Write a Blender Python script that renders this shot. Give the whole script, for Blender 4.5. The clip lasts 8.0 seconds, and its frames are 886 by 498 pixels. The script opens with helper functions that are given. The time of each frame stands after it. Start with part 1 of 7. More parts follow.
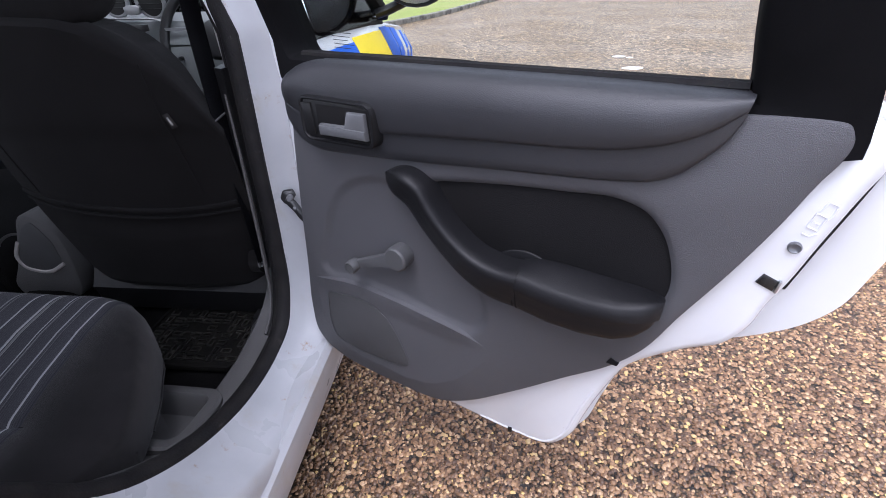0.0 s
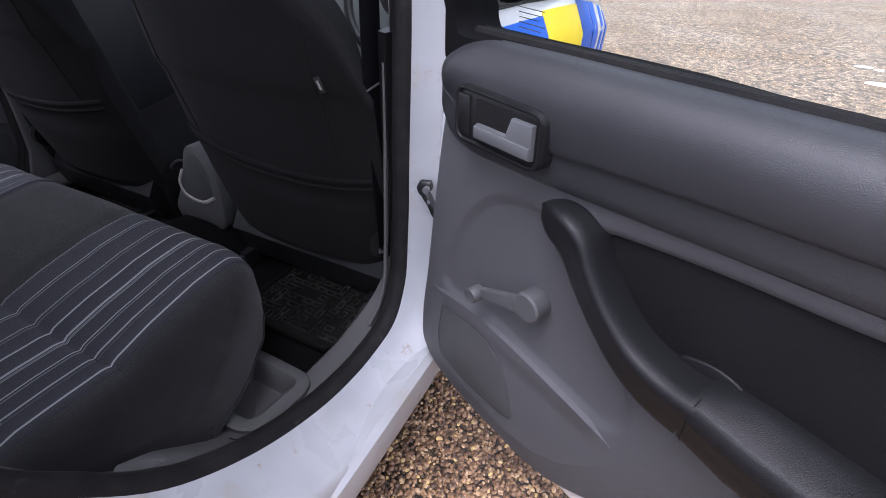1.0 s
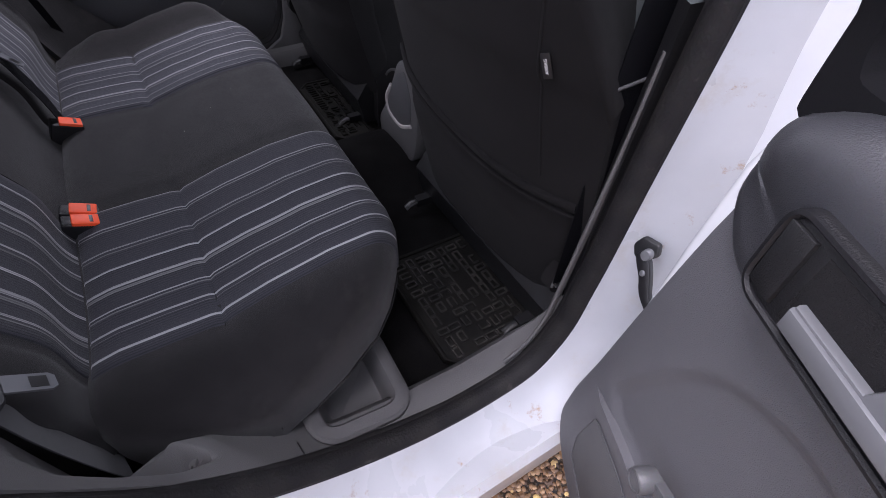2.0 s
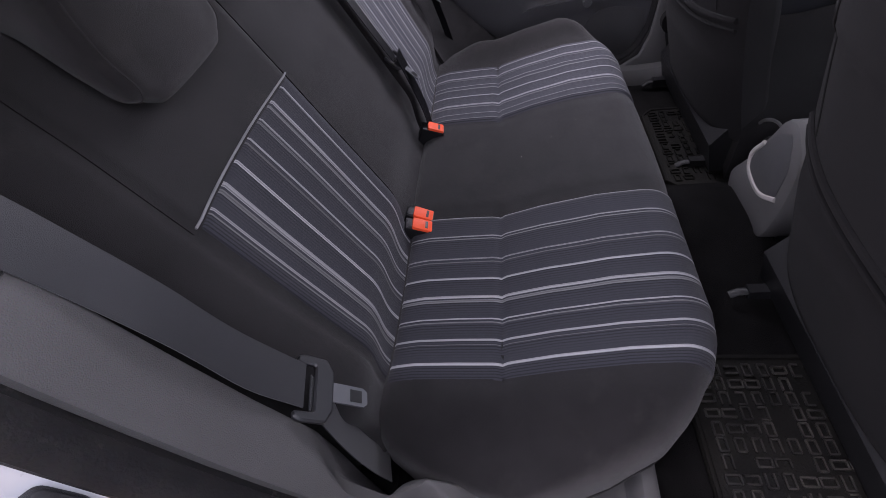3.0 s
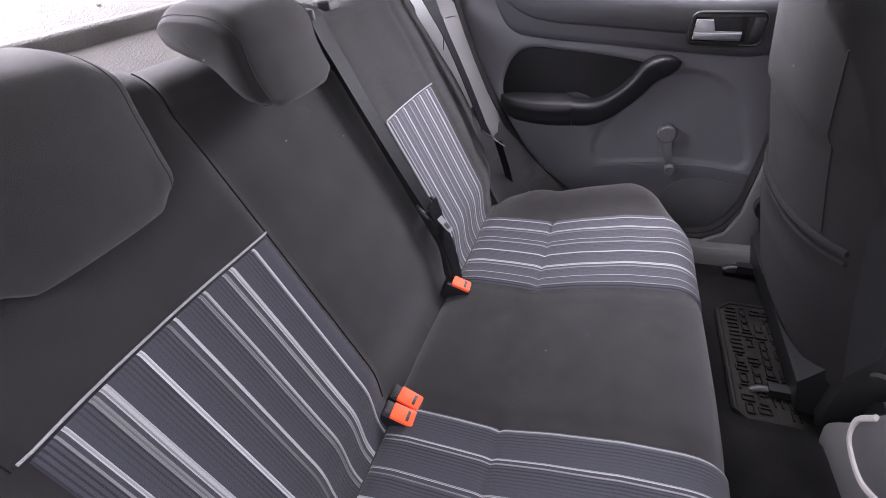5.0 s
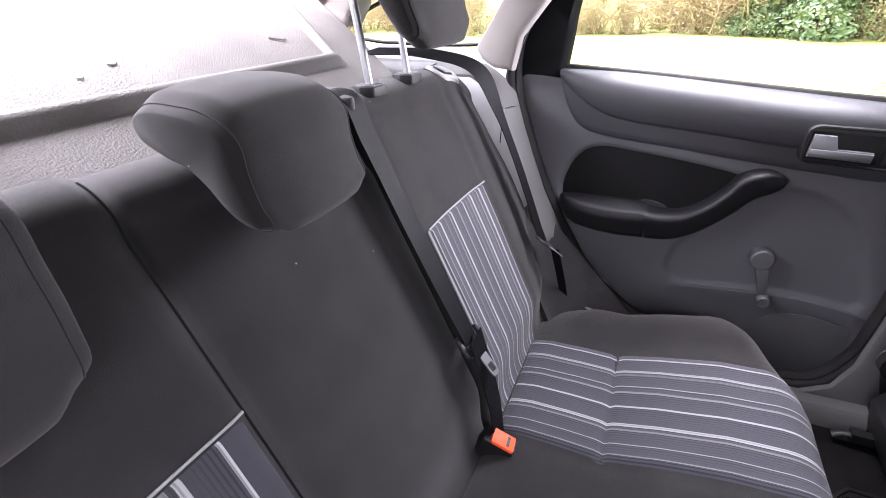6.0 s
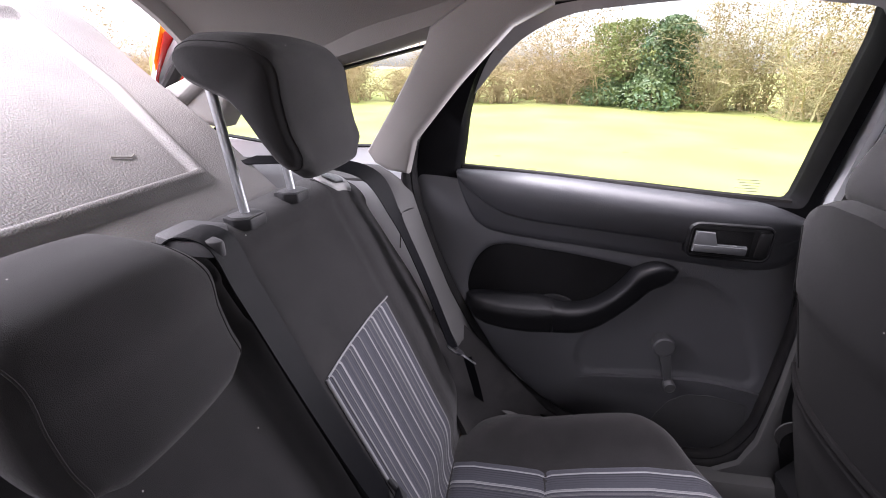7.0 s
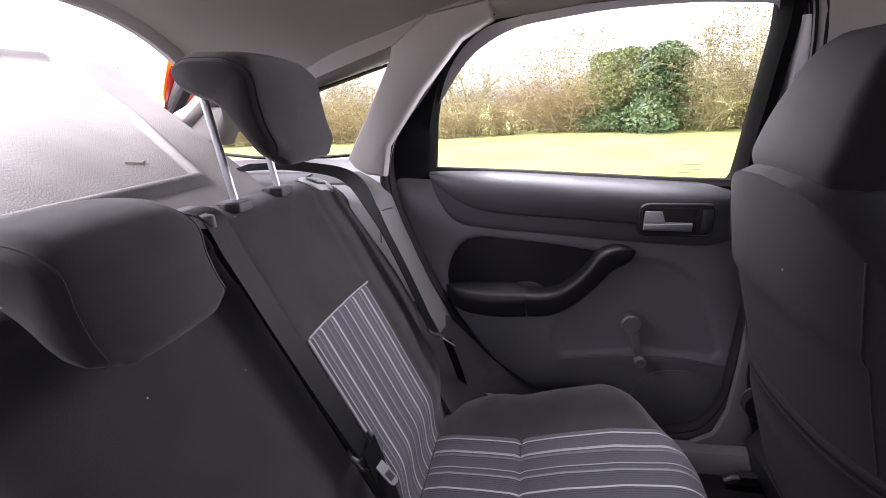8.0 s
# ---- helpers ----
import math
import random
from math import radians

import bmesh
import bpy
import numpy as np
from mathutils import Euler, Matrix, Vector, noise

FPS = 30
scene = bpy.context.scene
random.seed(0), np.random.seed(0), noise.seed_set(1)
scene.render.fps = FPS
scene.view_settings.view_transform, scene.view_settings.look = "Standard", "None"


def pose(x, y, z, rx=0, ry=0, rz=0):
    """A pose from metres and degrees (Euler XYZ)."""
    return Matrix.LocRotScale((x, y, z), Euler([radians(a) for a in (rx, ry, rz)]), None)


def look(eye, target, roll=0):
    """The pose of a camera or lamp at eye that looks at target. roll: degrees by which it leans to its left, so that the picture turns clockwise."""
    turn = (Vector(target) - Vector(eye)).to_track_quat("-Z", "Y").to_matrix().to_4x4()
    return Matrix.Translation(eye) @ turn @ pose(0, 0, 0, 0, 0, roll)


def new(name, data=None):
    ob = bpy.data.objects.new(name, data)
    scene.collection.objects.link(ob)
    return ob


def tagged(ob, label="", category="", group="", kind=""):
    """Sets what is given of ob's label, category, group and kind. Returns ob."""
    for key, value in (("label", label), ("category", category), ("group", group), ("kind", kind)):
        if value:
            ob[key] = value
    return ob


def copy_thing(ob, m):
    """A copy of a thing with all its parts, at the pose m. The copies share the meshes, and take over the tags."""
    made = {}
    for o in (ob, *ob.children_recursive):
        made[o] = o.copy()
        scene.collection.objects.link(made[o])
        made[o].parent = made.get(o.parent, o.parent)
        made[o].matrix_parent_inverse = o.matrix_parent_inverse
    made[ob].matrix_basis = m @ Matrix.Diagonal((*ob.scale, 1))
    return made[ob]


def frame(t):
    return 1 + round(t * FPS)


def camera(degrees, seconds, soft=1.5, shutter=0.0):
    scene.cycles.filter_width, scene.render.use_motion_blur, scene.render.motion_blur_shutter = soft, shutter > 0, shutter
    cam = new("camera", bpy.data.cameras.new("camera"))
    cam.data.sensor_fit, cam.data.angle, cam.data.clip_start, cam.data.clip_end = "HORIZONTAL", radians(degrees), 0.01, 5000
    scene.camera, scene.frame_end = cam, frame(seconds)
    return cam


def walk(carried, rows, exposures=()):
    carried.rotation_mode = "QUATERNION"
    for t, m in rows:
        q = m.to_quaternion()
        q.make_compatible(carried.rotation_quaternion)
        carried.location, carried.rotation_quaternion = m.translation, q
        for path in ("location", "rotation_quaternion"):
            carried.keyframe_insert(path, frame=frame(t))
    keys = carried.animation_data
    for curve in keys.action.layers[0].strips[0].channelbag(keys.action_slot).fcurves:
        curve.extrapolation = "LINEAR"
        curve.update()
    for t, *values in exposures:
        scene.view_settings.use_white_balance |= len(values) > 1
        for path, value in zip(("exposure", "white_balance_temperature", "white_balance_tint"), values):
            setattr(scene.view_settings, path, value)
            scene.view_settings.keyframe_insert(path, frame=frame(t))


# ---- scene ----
cam = camera(86.9, 8.0, soft=0.65)
PATH = [
    (0, (1.258, -0.056, 1.16), (1.057, 1.644, 0.125), -2.0),
    (0.5, (1.271, 0.025, 1.148), (0.836, 1.662, 0.084), -0.5),
    (1, (1.194, 0.137, 1.152), (0.486, 1.624, 0.018), 2.1),
    (1.2, (1.143, 0.19, 1.147), (0.322, 1.592, -0.021), 3.4),
    (2.3, (0.958, 0.46, 1.158), (-0.244, 0.912, -0.375), 1.1),
    (2.5, (0.929, 0.469, 1.165), (-0.328, 0.677, -0.376), -3.2),
    (3, (0.836, 0.388, 1.196), (-0.497, 0.102, -0.267), -10.9),
    (3.5, (0.742, 0.344, 1.264), (-0.709, -0.132, -0.027), -9.3),
    (4, (0.665, 0.389, 1.309), (-0.825, -0.157, 0.091), -7.5),
    (4.2, (0.644, 0.408, 1.304), (-0.846, -0.137, 0.086), -7.3),
    (5.3, (0.534, 0.475, 1.192), (-0.988, -0.161, 0.06), -3.7),
    (5.5, (0.492, 0.454, 1.187), (-1.044, -0.221, 0.097), -3.1),
    (6, (0.366, 0.349, 1.214), (-1.235, -0.376, 0.26), -1.1),
    (6.5, (0.291, 0.276, 1.249), (-1.434, -0.343, 0.45), 0.7),
    (7, (0.243, 0.295, 1.278), (-1.585, -0.043, 0.542), 0.5),
    (7.5, (0.256, 0.38, 1.266), (-1.593, 0.171, 0.533), 0.5),
    (8, (0.359, 0.4, 1.223), (-1.508, 0.002, 0.628), -3.0),
]
walk(cam, [(t, look(eye, target, roll)) for t, eye, target, roll in PATH], [(0, 1.3, 5750, 20), (1.2, 1.62, 5850, 22), (2.3, 2.0, 6100, 26), (3.0, 2.25, 6150, 28), (4.2, 2.9, 6300, 27), (5.3, 3.5, 6350, 25), (6.0, 3.4, 6350, 25), (6.5, 3.05, 6350, 26), (7, 2.45, 6400, 26), (8, 2.52, 6400, 27)])
SKY, SUN = 0.15, 1.35
DOORWAY, SCREEN, HATCH, WINDOW, FRONT = 0.55, 0.08, 12.5, 1.6, 0.45

# ---- world, sun, exposure ----
world = bpy.data.worlds.new("overcast_sky")
scene.world = world
world.use_nodes = True
wn = world.node_tree.nodes
wl = world.node_tree.links
wn.clear()
sky = wn.new("ShaderNodeTexSky")
sky.sky_type, sky.sun_disc = "NISHITA", False
sky.sun_elevation, sky.sun_rotation = radians(70), radians(194)
sky.air_density, sky.dust_density = 1.0, 3.0
grey = wn.new("ShaderNodeHueSaturation")
grey.inputs["Saturation"].default_value = 0.22
back = wn.new("ShaderNodeBackground")
back.inputs["Strength"].default_value = SKY
wout = wn.new("ShaderNodeOutputWorld")
wl.new(sky.outputs[0], grey.inputs["Color"])
wl.new(grey.outputs[0], back.inputs["Color"])
wl.new(back.outputs[0], wout.inputs["Surface"])
sun = new("sun", bpy.data.lights.new("sun", "SUN"))
sun.data.energy, sun.data.angle, sun.data.color = SUN, radians(40), (1.0, 0.97, 0.93)
sun.matrix_world = look((-1.0, -4.0, 12), (0, 0, 0))


def sky_panel(name, at, target, wide, high, watts):
    """Daylight entering through one of the car's openings."""
    lamp = new(name, bpy.data.lights.new(name, "AREA"))
    lamp.data.shape, lamp.data.size, lamp.data.size_y, lamp.data.energy = "RECTANGLE", wide, high, watts
    lamp.data.color = (0.96, 0.98, 1.0)
    lamp.matrix_world = look(at, target)
    return lamp


sky_panel("doorway_daylight", (0.725, 0.38, 1.33), (0.24, 0.40, 0.50), 0.56, 0.20, DOORWAY)
sky_panel("side_window_daylight", (-0.70, 0.50, 1.21), (0.10, 0.42, 0.60), 0.46, 0.24, WINDOW)
sky_panel("hatch_daylight", (0.0, -0.85, 1.60), (0.0, -0.10, 1.10), 0.75, 0.8, HATCH)
sky_panel("front_window_daylight", (0.77, 1.22, 1.18), (-0.70, 0.86, 0.85), 0.30, 0.24, FRONT)
sky_panel("windscreen_daylight", (0.0, 1.62, 1.25), (0.0, 0.2, 0.75), 1.1, 0.28, SCREEN)

# ---- materials ----
def material(name, base, rough=0.6, metal=0.0, grain=0.0, grain_size=400.0, wear=0.15, wear_size=6.0, spec=0.5, second=None, rough_var=0.1, coat=0.0, sheen=0.0):
    """A procedural surface: colour varied at two scales, gloss varied, fine relief."""
    m = bpy.data.materials.new(name)
    m.use_nodes = True
    n, l = m.node_tree.nodes, m.node_tree.links
    b = n["Principled BSDF"]
    b.inputs["Metallic"].default_value = metal
    b.inputs["Specular IOR Level"].default_value = spec
    b.inputs["Coat Weight"].default_value = coat
    b.inputs["Coat Roughness"].default_value = 0.08
    b.inputs["Sheen Weight"].default_value = sheen
    b.inputs["Sheen Roughness"].default_value = 0.6
    tc = n.new("ShaderNodeTexCoord")
    big = n.new("ShaderNodeTexNoise")
    big.inputs["Scale"].default_value, big.inputs["Detail"].default_value = wear_size, 6.0
    fine = n.new("ShaderNodeTexNoise")
    fine.inputs["Scale"].default_value, fine.inputs["Detail"].default_value = grain_size, 3.0
    l.new(tc.outputs["Object"], big.inputs["Vector"])
    l.new(tc.outputs["Object"], fine.inputs["Vector"])
    second = second or tuple(c * (1 - 2.2 * wear) for c in base)
    mix = n.new("ShaderNodeMix")
    mix.data_type = "RGBA"
    ramp = n.new("ShaderNodeMapRange")
    ramp.inputs["From Min"].default_value, ramp.inputs["From Max"].default_value = 0.38, 0.68
    l.new(big.outputs["Fac"], ramp.inputs["Value"])
    l.new(ramp.outputs[0], mix.inputs["Factor"])
    mix.inputs[6].default_value, mix.inputs[7].default_value = (*base, 1), (*second, 1)
    mul = n.new("ShaderNodeMix")
    mul.data_type, mul.blend_type = "RGBA", "MULTIPLY"
    mul.inputs["Factor"].default_value = 0.35
    l.new(mix.outputs[2], mul.inputs[6])
    l.new(fine.outputs["Color"], mul.inputs[7])
    bright = n.new("ShaderNodeBrightContrast")
    bright.inputs["Bright"].default_value = 0.0
    l.new(mix.outputs[2] if grain == 0 else mul.outputs[2], bright.inputs["Color"])
    l.new(bright.outputs[0], b.inputs["Base Color"])
    rr = n.new("ShaderNodeMapRange")
    rr.inputs["To Min"].default_value, rr.inputs["To Max"].default_value = max(0.02, rough - rough_var), min(1.0, rough + rough_var)
    l.new(big.outputs["Fac"], rr.inputs["Value"])
    l.new(rr.outputs[0], b.inputs["Roughness"])
    if grain:
        bump = n.new("ShaderNodeBump")
        bump.inputs["Strength"].default_value, bump.inputs["Distance"].default_value = min(1.0, grain), 0.0015
        l.new(fine.outputs["Fac"], bump.inputs["Height"])
        l.new(bump.outputs[0], b.inputs["Normal"])
    return m


def flecked(m, size, amount, tint, reach=0.045):
    """Adds small flecks of lint, grit or dirt to a surface."""
    n, l = m.node_tree.nodes, m.node_tree.links
    b = n["Principled BSDF"]
    source = b.inputs["Base Color"].links[0].from_socket
    tc = n.new("ShaderNodeTexCoord")
    v = n.new("ShaderNodeTexVoronoi")
    v.inputs["Scale"].default_value = size
    v.inputs["Randomness"].default_value = 1.0
    l.new(tc.outputs["Object"], v.inputs["Vector"])
    near = n.new("ShaderNodeMath")
    near.operation, near.inputs[1].default_value = "LESS_THAN", reach
    l.new(v.outputs["Distance"], near.inputs[0])
    pick = n.new("ShaderNodeSeparateColor")
    l.new(v.outputs["Color"], pick.inputs[0])
    few = n.new("ShaderNodeMath")
    few.operation, few.inputs[1].default_value = "LESS_THAN", amount
    l.new(pick.outputs[0], few.inputs[0])
    both = n.new("ShaderNodeMath")
    both.operation = "MULTIPLY"
    l.new(near.outputs[0], both.inputs[0])
    l.new(few.outputs[0], both.inputs[1])
    mix = n.new("ShaderNodeMix")
    mix.data_type = "RGBA"
    l.new(both.outputs[0], mix.inputs["Factor"])
    l.new(source, mix.inputs[6])
    mix.inputs[7].default_value = (*tint, 1)
    l.new(mix.outputs[2], b.inputs["Base Color"])
    return m


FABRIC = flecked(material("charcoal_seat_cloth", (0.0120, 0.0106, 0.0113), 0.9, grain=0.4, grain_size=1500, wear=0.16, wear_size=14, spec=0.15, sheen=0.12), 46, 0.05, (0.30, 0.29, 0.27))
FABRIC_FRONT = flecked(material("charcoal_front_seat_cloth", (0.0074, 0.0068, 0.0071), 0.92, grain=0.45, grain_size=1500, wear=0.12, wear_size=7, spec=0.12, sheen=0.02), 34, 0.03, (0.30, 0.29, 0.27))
DOOR_GREY = material("grey_door_plastic", (0.088, 0.088, 0.096), 0.55, grain=0.55, grain_size=900, wear=0.05, wear_size=4, spec=0.4)
DOOR_SOFT = material("black_soft_touch_plastic", (0.038, 0.039, 0.044), 0.42, grain=0.4, grain_size=900, wear=0.10, wear_size=5, spec=0.45, rough_var=0.07)
PULL_BLACK = material("black_grained_pull_plastic", (0.010, 0.010, 0.0115), 0.44, grain=0.35, grain_size=900, wear=0.10, wear_size=9, spec=0.24)
DOOR_INSERT = material("black_door_cloth", (0.0085, 0.0082, 0.009), 0.9, grain=0.7, grain_size=1000, wear=0.12, spec=0.2)
BLACK = material("black_plastic", (0.010, 0.010, 0.011), 0.42, grain=0.4, grain_size=700, wear=0.1, spec=0.4)
GLOSS_BLACK = material("black_satin_plastic", (0.012, 0.012, 0.013), 0.3, wear=0.1)
RUBBER = flecked(material("black_rubber_seal", (0.012, 0.0115, 0.0125), 0.66, grain=0.7, grain_size=260, wear=0.3, wear_size=24, second=(0.020, 0.019, 0.0185), spec=0.16), 60, 0.05, (0.22, 0.21, 0.19))
FRAME_BLACK = material("black_window_frame_film", (0.008, 0.008, 0.009), 0.8, grain=0.12, grain_size=600, wear=0.15, wear_size=9, spec=0.06)
TRIM_GREY = flecked(material("mid_grey_trim_plastic", (0.10, 0.098, 0.098), 0.6, grain=0.5, grain_size=800, wear=0.07, spec=0.35), 30, 0.03, (0.35, 0.34, 0.32))
TRIM_DARK = material("dark_grey_trim_plastic", (0.07, 0.07, 0.073), 0.55, grain=0.5, grain_size=800, wear=0.08, spec=0.4)
LINER = material("light_grey_headlining", (0.40, 0.38, 0.365), 0.95, grain=0.6, grain_size=700, wear=0.06, wear_size=3, spec=0.2)
PILLAR = flecked(material("light_grey_pillar_plastic", (0.38, 0.36, 0.345), 0.6, grain=0.4, grain_size=800, wear=0.05, spec=0.35), 22, 0.02, (0.10, 0.09, 0.08))
WHITE = flecked(material("white_car_paint", (0.66, 0.675, 0.70), 0.22, wear=0.03, wear_size=5, coat=0.5, rough_var=0.06), 55, 0.05, (0.30, 0.22, 0.15))
SHELF = flecked(material("grey_textured_shelf_plastic", (0.160, 0.153, 0.147), 0.68, grain=0.7, grain_size=420, wear=0.12, wear_size=7, spec=0.28), 26, 0.06, (0.55, 0.52, 0.46))
CARPET = flecked(material("black_carpet", (0.0075, 0.0070, 0.0070), 1.0, grain=1.0, grain_size=500, wear=0.3, wear_size=12, spec=0.1), 70, 0.03, (0.22, 0.2, 0.17))
MAT_RUBBER = material("dusty_black_rubber_mat", (0.005, 0.0048, 0.0045), 0.62, grain=0.8, grain_size=240, wear=0.3, wear_size=9, second=(0.013, 0.012, 0.01), spec=0.1)
# The paler second tone paints glints as well as scuffs on the tread.
MAT_RIB = material("scuff_and_glint_mat_tread", (0.010, 0.0095, 0.0088), 0.42, grain=0.7, grain_size=300, wear=0.25, wear_size=25, second=(0.045, 0.041, 0.035))
CHROME = material("brushed_steel", (0.42, 0.43, 0.45), 0.45, metal=1.0, wear=0.05, rough_var=0.08)
SILVER = material("satin_silver_plastic", (0.36, 0.37, 0.38), 0.36, metal=0.6, wear=0.05)
HANDLE_GREY = material("satin_grey_handle_plastic", (0.13, 0.134, 0.142), 0.36, metal=0.35, wear=0.05)
BEZEL_GREY = material("pale_grey_bezel_plastic", (0.36, 0.355, 0.35), 0.45, grain=0.2, wear=0.06)
CRANK_GREY = material("grey_winder_plastic", (0.075, 0.076, 0.08), 0.5, grain=0.3, wear=0.06)
WEBBING = material("black_belt_webbing", (0.0035, 0.0037, 0.005), 0.5, grain=0.5, grain_size=1200, wear=0.1, spec=0.12)
# Linty webbing; its paler bluish base stands in for sky sheen on the belt.
WEBBING_DUSTY_SHEEN = flecked(material("dusty_sheen_toned_webbing", (0.0125, 0.0135, 0.018), 0.32, grain=0.3, grain_size=1200, wear=0.15, spec=0.8, sheen=0.15), 90, 0.08, (0.3, 0.29, 0.27))
TONGUE = material("grey_belt_tongue_plastic", (0.022, 0.0225, 0.0245), 0.34, wear=0.06)
RED = material("orange_red_buckle_plastic", (0.86, 0.095, 0.028), 0.5, wear=0.05, spec=0.2)
TAPE_WHITE = material("white_label_print", (0.6, 0.6, 0.6), 0.7, wear=0.05)
LAMP_RED = material("red_lamp_lens", (0.55, 0.02, 0.015), 0.12, wear=0.03)
LAMP_AMBER = material("amber_lamp_lens", (0.85, 0.42, 0.02), 0.12, wear=0.03)
BLUE = material("blue_reflective_vinyl", (0.0, 0.10, 0.60), 0.45, wear=0.04, spec=0.2)
YELLOW = material("yellow_reflective_vinyl", (0.92, 0.70, 0.0), 0.45, wear=0.04, spec=0.2)
DASH = material("dark_teal_grey_dash_plastic", (0.15, 0.165, 0.168), 0.55, grain=0.5, grain_size=700, wear=0.06)
TYRE = material("black_tyre_rubber", (0.015, 0.015, 0.015), 0.75, grain=0.5, wear=0.2)
BARK = material("brown_twig_bark", (0.34, 0.25, 0.15), 0.85, wear=0.3, wear_size=3, second=(0.42, 0.34, 0.19))
BARK_GREEN = material("lichen_green_twig_bark", (0.36, 0.34, 0.17), 0.85, wear=0.3, wear_size=3, second=(0.40, 0.31, 0.18))
LEAF = material("dark_green_leaf", (0.06, 0.12, 0.05), 0.45, wear=0.35, wear_size=2.0, second=(0.12, 0.145, 0.05), spec=0.4)
LEAF_LIME = material("yellow_green_leaf", (0.21, 0.23, 0.075), 0.5, wear=0.35, wear_size=2.0, second=(0.15, 0.19, 0.06), spec=0.3)
LEAF_OLIVE = material("olive_dry_leaf", (0.22, 0.185, 0.075), 0.6, wear=0.3, wear_size=2.0, second=(0.22, 0.13, 0.05))
KERB = material("pale_concrete_kerb", (0.30, 0.28, 0.25), 0.85, grain=0.9, grain_size=90, wear=0.3, wear_size=5)


def stained(m, size, low, high, tint):
    """Adds sparse stains, with ragged edges, to a surface."""
    n, l = m.node_tree.nodes, m.node_tree.links
    b = n["Principled BSDF"]
    source = b.inputs["Base Color"].links[0].from_socket
    tc = n.new("ShaderNodeTexCoord")
    nz = n.new("ShaderNodeTexNoise")
    nz.inputs["Scale"].default_value, nz.inputs["Detail"].default_value, nz.inputs["Roughness"].default_value = size, 9.0, 0.72
    l.new(tc.outputs["Object"], nz.inputs["Vector"])
    cut = n.new("ShaderNodeMapRange")
    cut.inputs["From Min"].default_value, cut.inputs["From Max"].default_value = low, high
    l.new(nz.outputs["Fac"], cut.inputs["Value"])
    mix = n.new("ShaderNodeMix")
    mix.data_type = "RGBA"
    l.new(cut.outputs[0], mix.inputs["Factor"])
    l.new(source, mix.inputs[6])
    mix.inputs[7].default_value = (*tint, 1)
    l.new(mix.outputs[2], b.inputs["Base Color"])
    return m


# Stained car white, its base lowered to carry the jamb's grey shading.
JAMB = stained(stained(flecked(material("worn_shaded_white_jamb_paint", (0.42, 0.433, 0.455), 0.3, wear=0.05, wear_size=9, coat=0.3, rough_var=0.1), 70, 0.10, (0.25, 0.18, 0.12)), 11, 0.56, 0.70, (0.38, 0.37, 0.355)), 17, 0.62, 0.70, (0.28, 0.19, 0.11))
stained(RUBBER, 34, 0.62, 0.72, (0.045, 0.042, 0.039))
stained(FABRIC, 5, 0.56, 0.80, (0.024, 0.022, 0.021))
stained(DOOR_SOFT, 60, 0.70, 0.78, (0.16, 0.155, 0.15))
stained(PULL_BLACK, 70, 0.70, 0.76, (0.11, 0.105, 0.10))


def pebbled(m, size, depth):
    """Adds a coarse moulded grain to a surface."""
    n, l = m.node_tree.nodes, m.node_tree.links
    b = n["Principled BSDF"]
    tc = n.new("ShaderNodeTexCoord")
    v = n.new("ShaderNodeTexVoronoi")
    v.feature = "SMOOTH_F1"
    v.inputs["Scale"].default_value = size
    nz = n.new("ShaderNodeTexNoise")
    nz.inputs["Scale"].default_value, nz.inputs["Detail"].default_value = size * 0.45, 4.0
    l.new(tc.outputs["Object"], v.inputs["Vector"])
    l.new(tc.outputs["Object"], nz.inputs["Vector"])
    add = n.new("ShaderNodeMath")
    add.operation = "ADD"
    l.new(v.outputs["Distance"], add.inputs[0])
    l.new(nz.outputs["Fac"], add.inputs[1])
    bump = n.new("ShaderNodeBump")
    bump.inputs["Strength"].default_value, bump.inputs["Distance"].default_value = 1.0, depth
    l.new(add.outputs[0], bump.inputs["Height"])
    if b.inputs["Normal"].links:
        l.new(b.inputs["Normal"].links[0].from_socket, bump.inputs["Normal"])
    l.new(bump.outputs[0], b.inputs["Normal"])
    return m


pebbled(SHELF, 300, 0.0004)
LEAF_WHITE = material("pale_feather_litter", (0.75, 0.74, 0.72), 0.7, wear=0.05)


def glass(name, tint):
    m = bpy.data.materials.new(name)
    m.use_nodes = True
    n, l = m.node_tree.nodes, m.node_tree.links
    n.remove(n["Principled BSDF"])
    clear = n.new("ShaderNodeBsdfTransparent")
    clear.inputs[0].default_value = (*tint, 1)
    shine = n.new("ShaderNodeBsdfGlossy")
    shine.inputs["Roughness"].default_value = 0.02
    fres = n.new("ShaderNodeFresnel")
    fres.inputs[0].default_value = 1.2
    mix = n.new("ShaderNodeMixShader")
    l.new(fres.outputs[0], mix.inputs[0])
    l.new(clear.outputs[0], mix.inputs[1])
    l.new(shine.outputs[0], mix.inputs[2])
    l.new(mix.outputs[0], n["Material Output"].inputs[0])
    return m


GLASS = glass("clear_window_glass", (0.93, 0.96, 0.94))


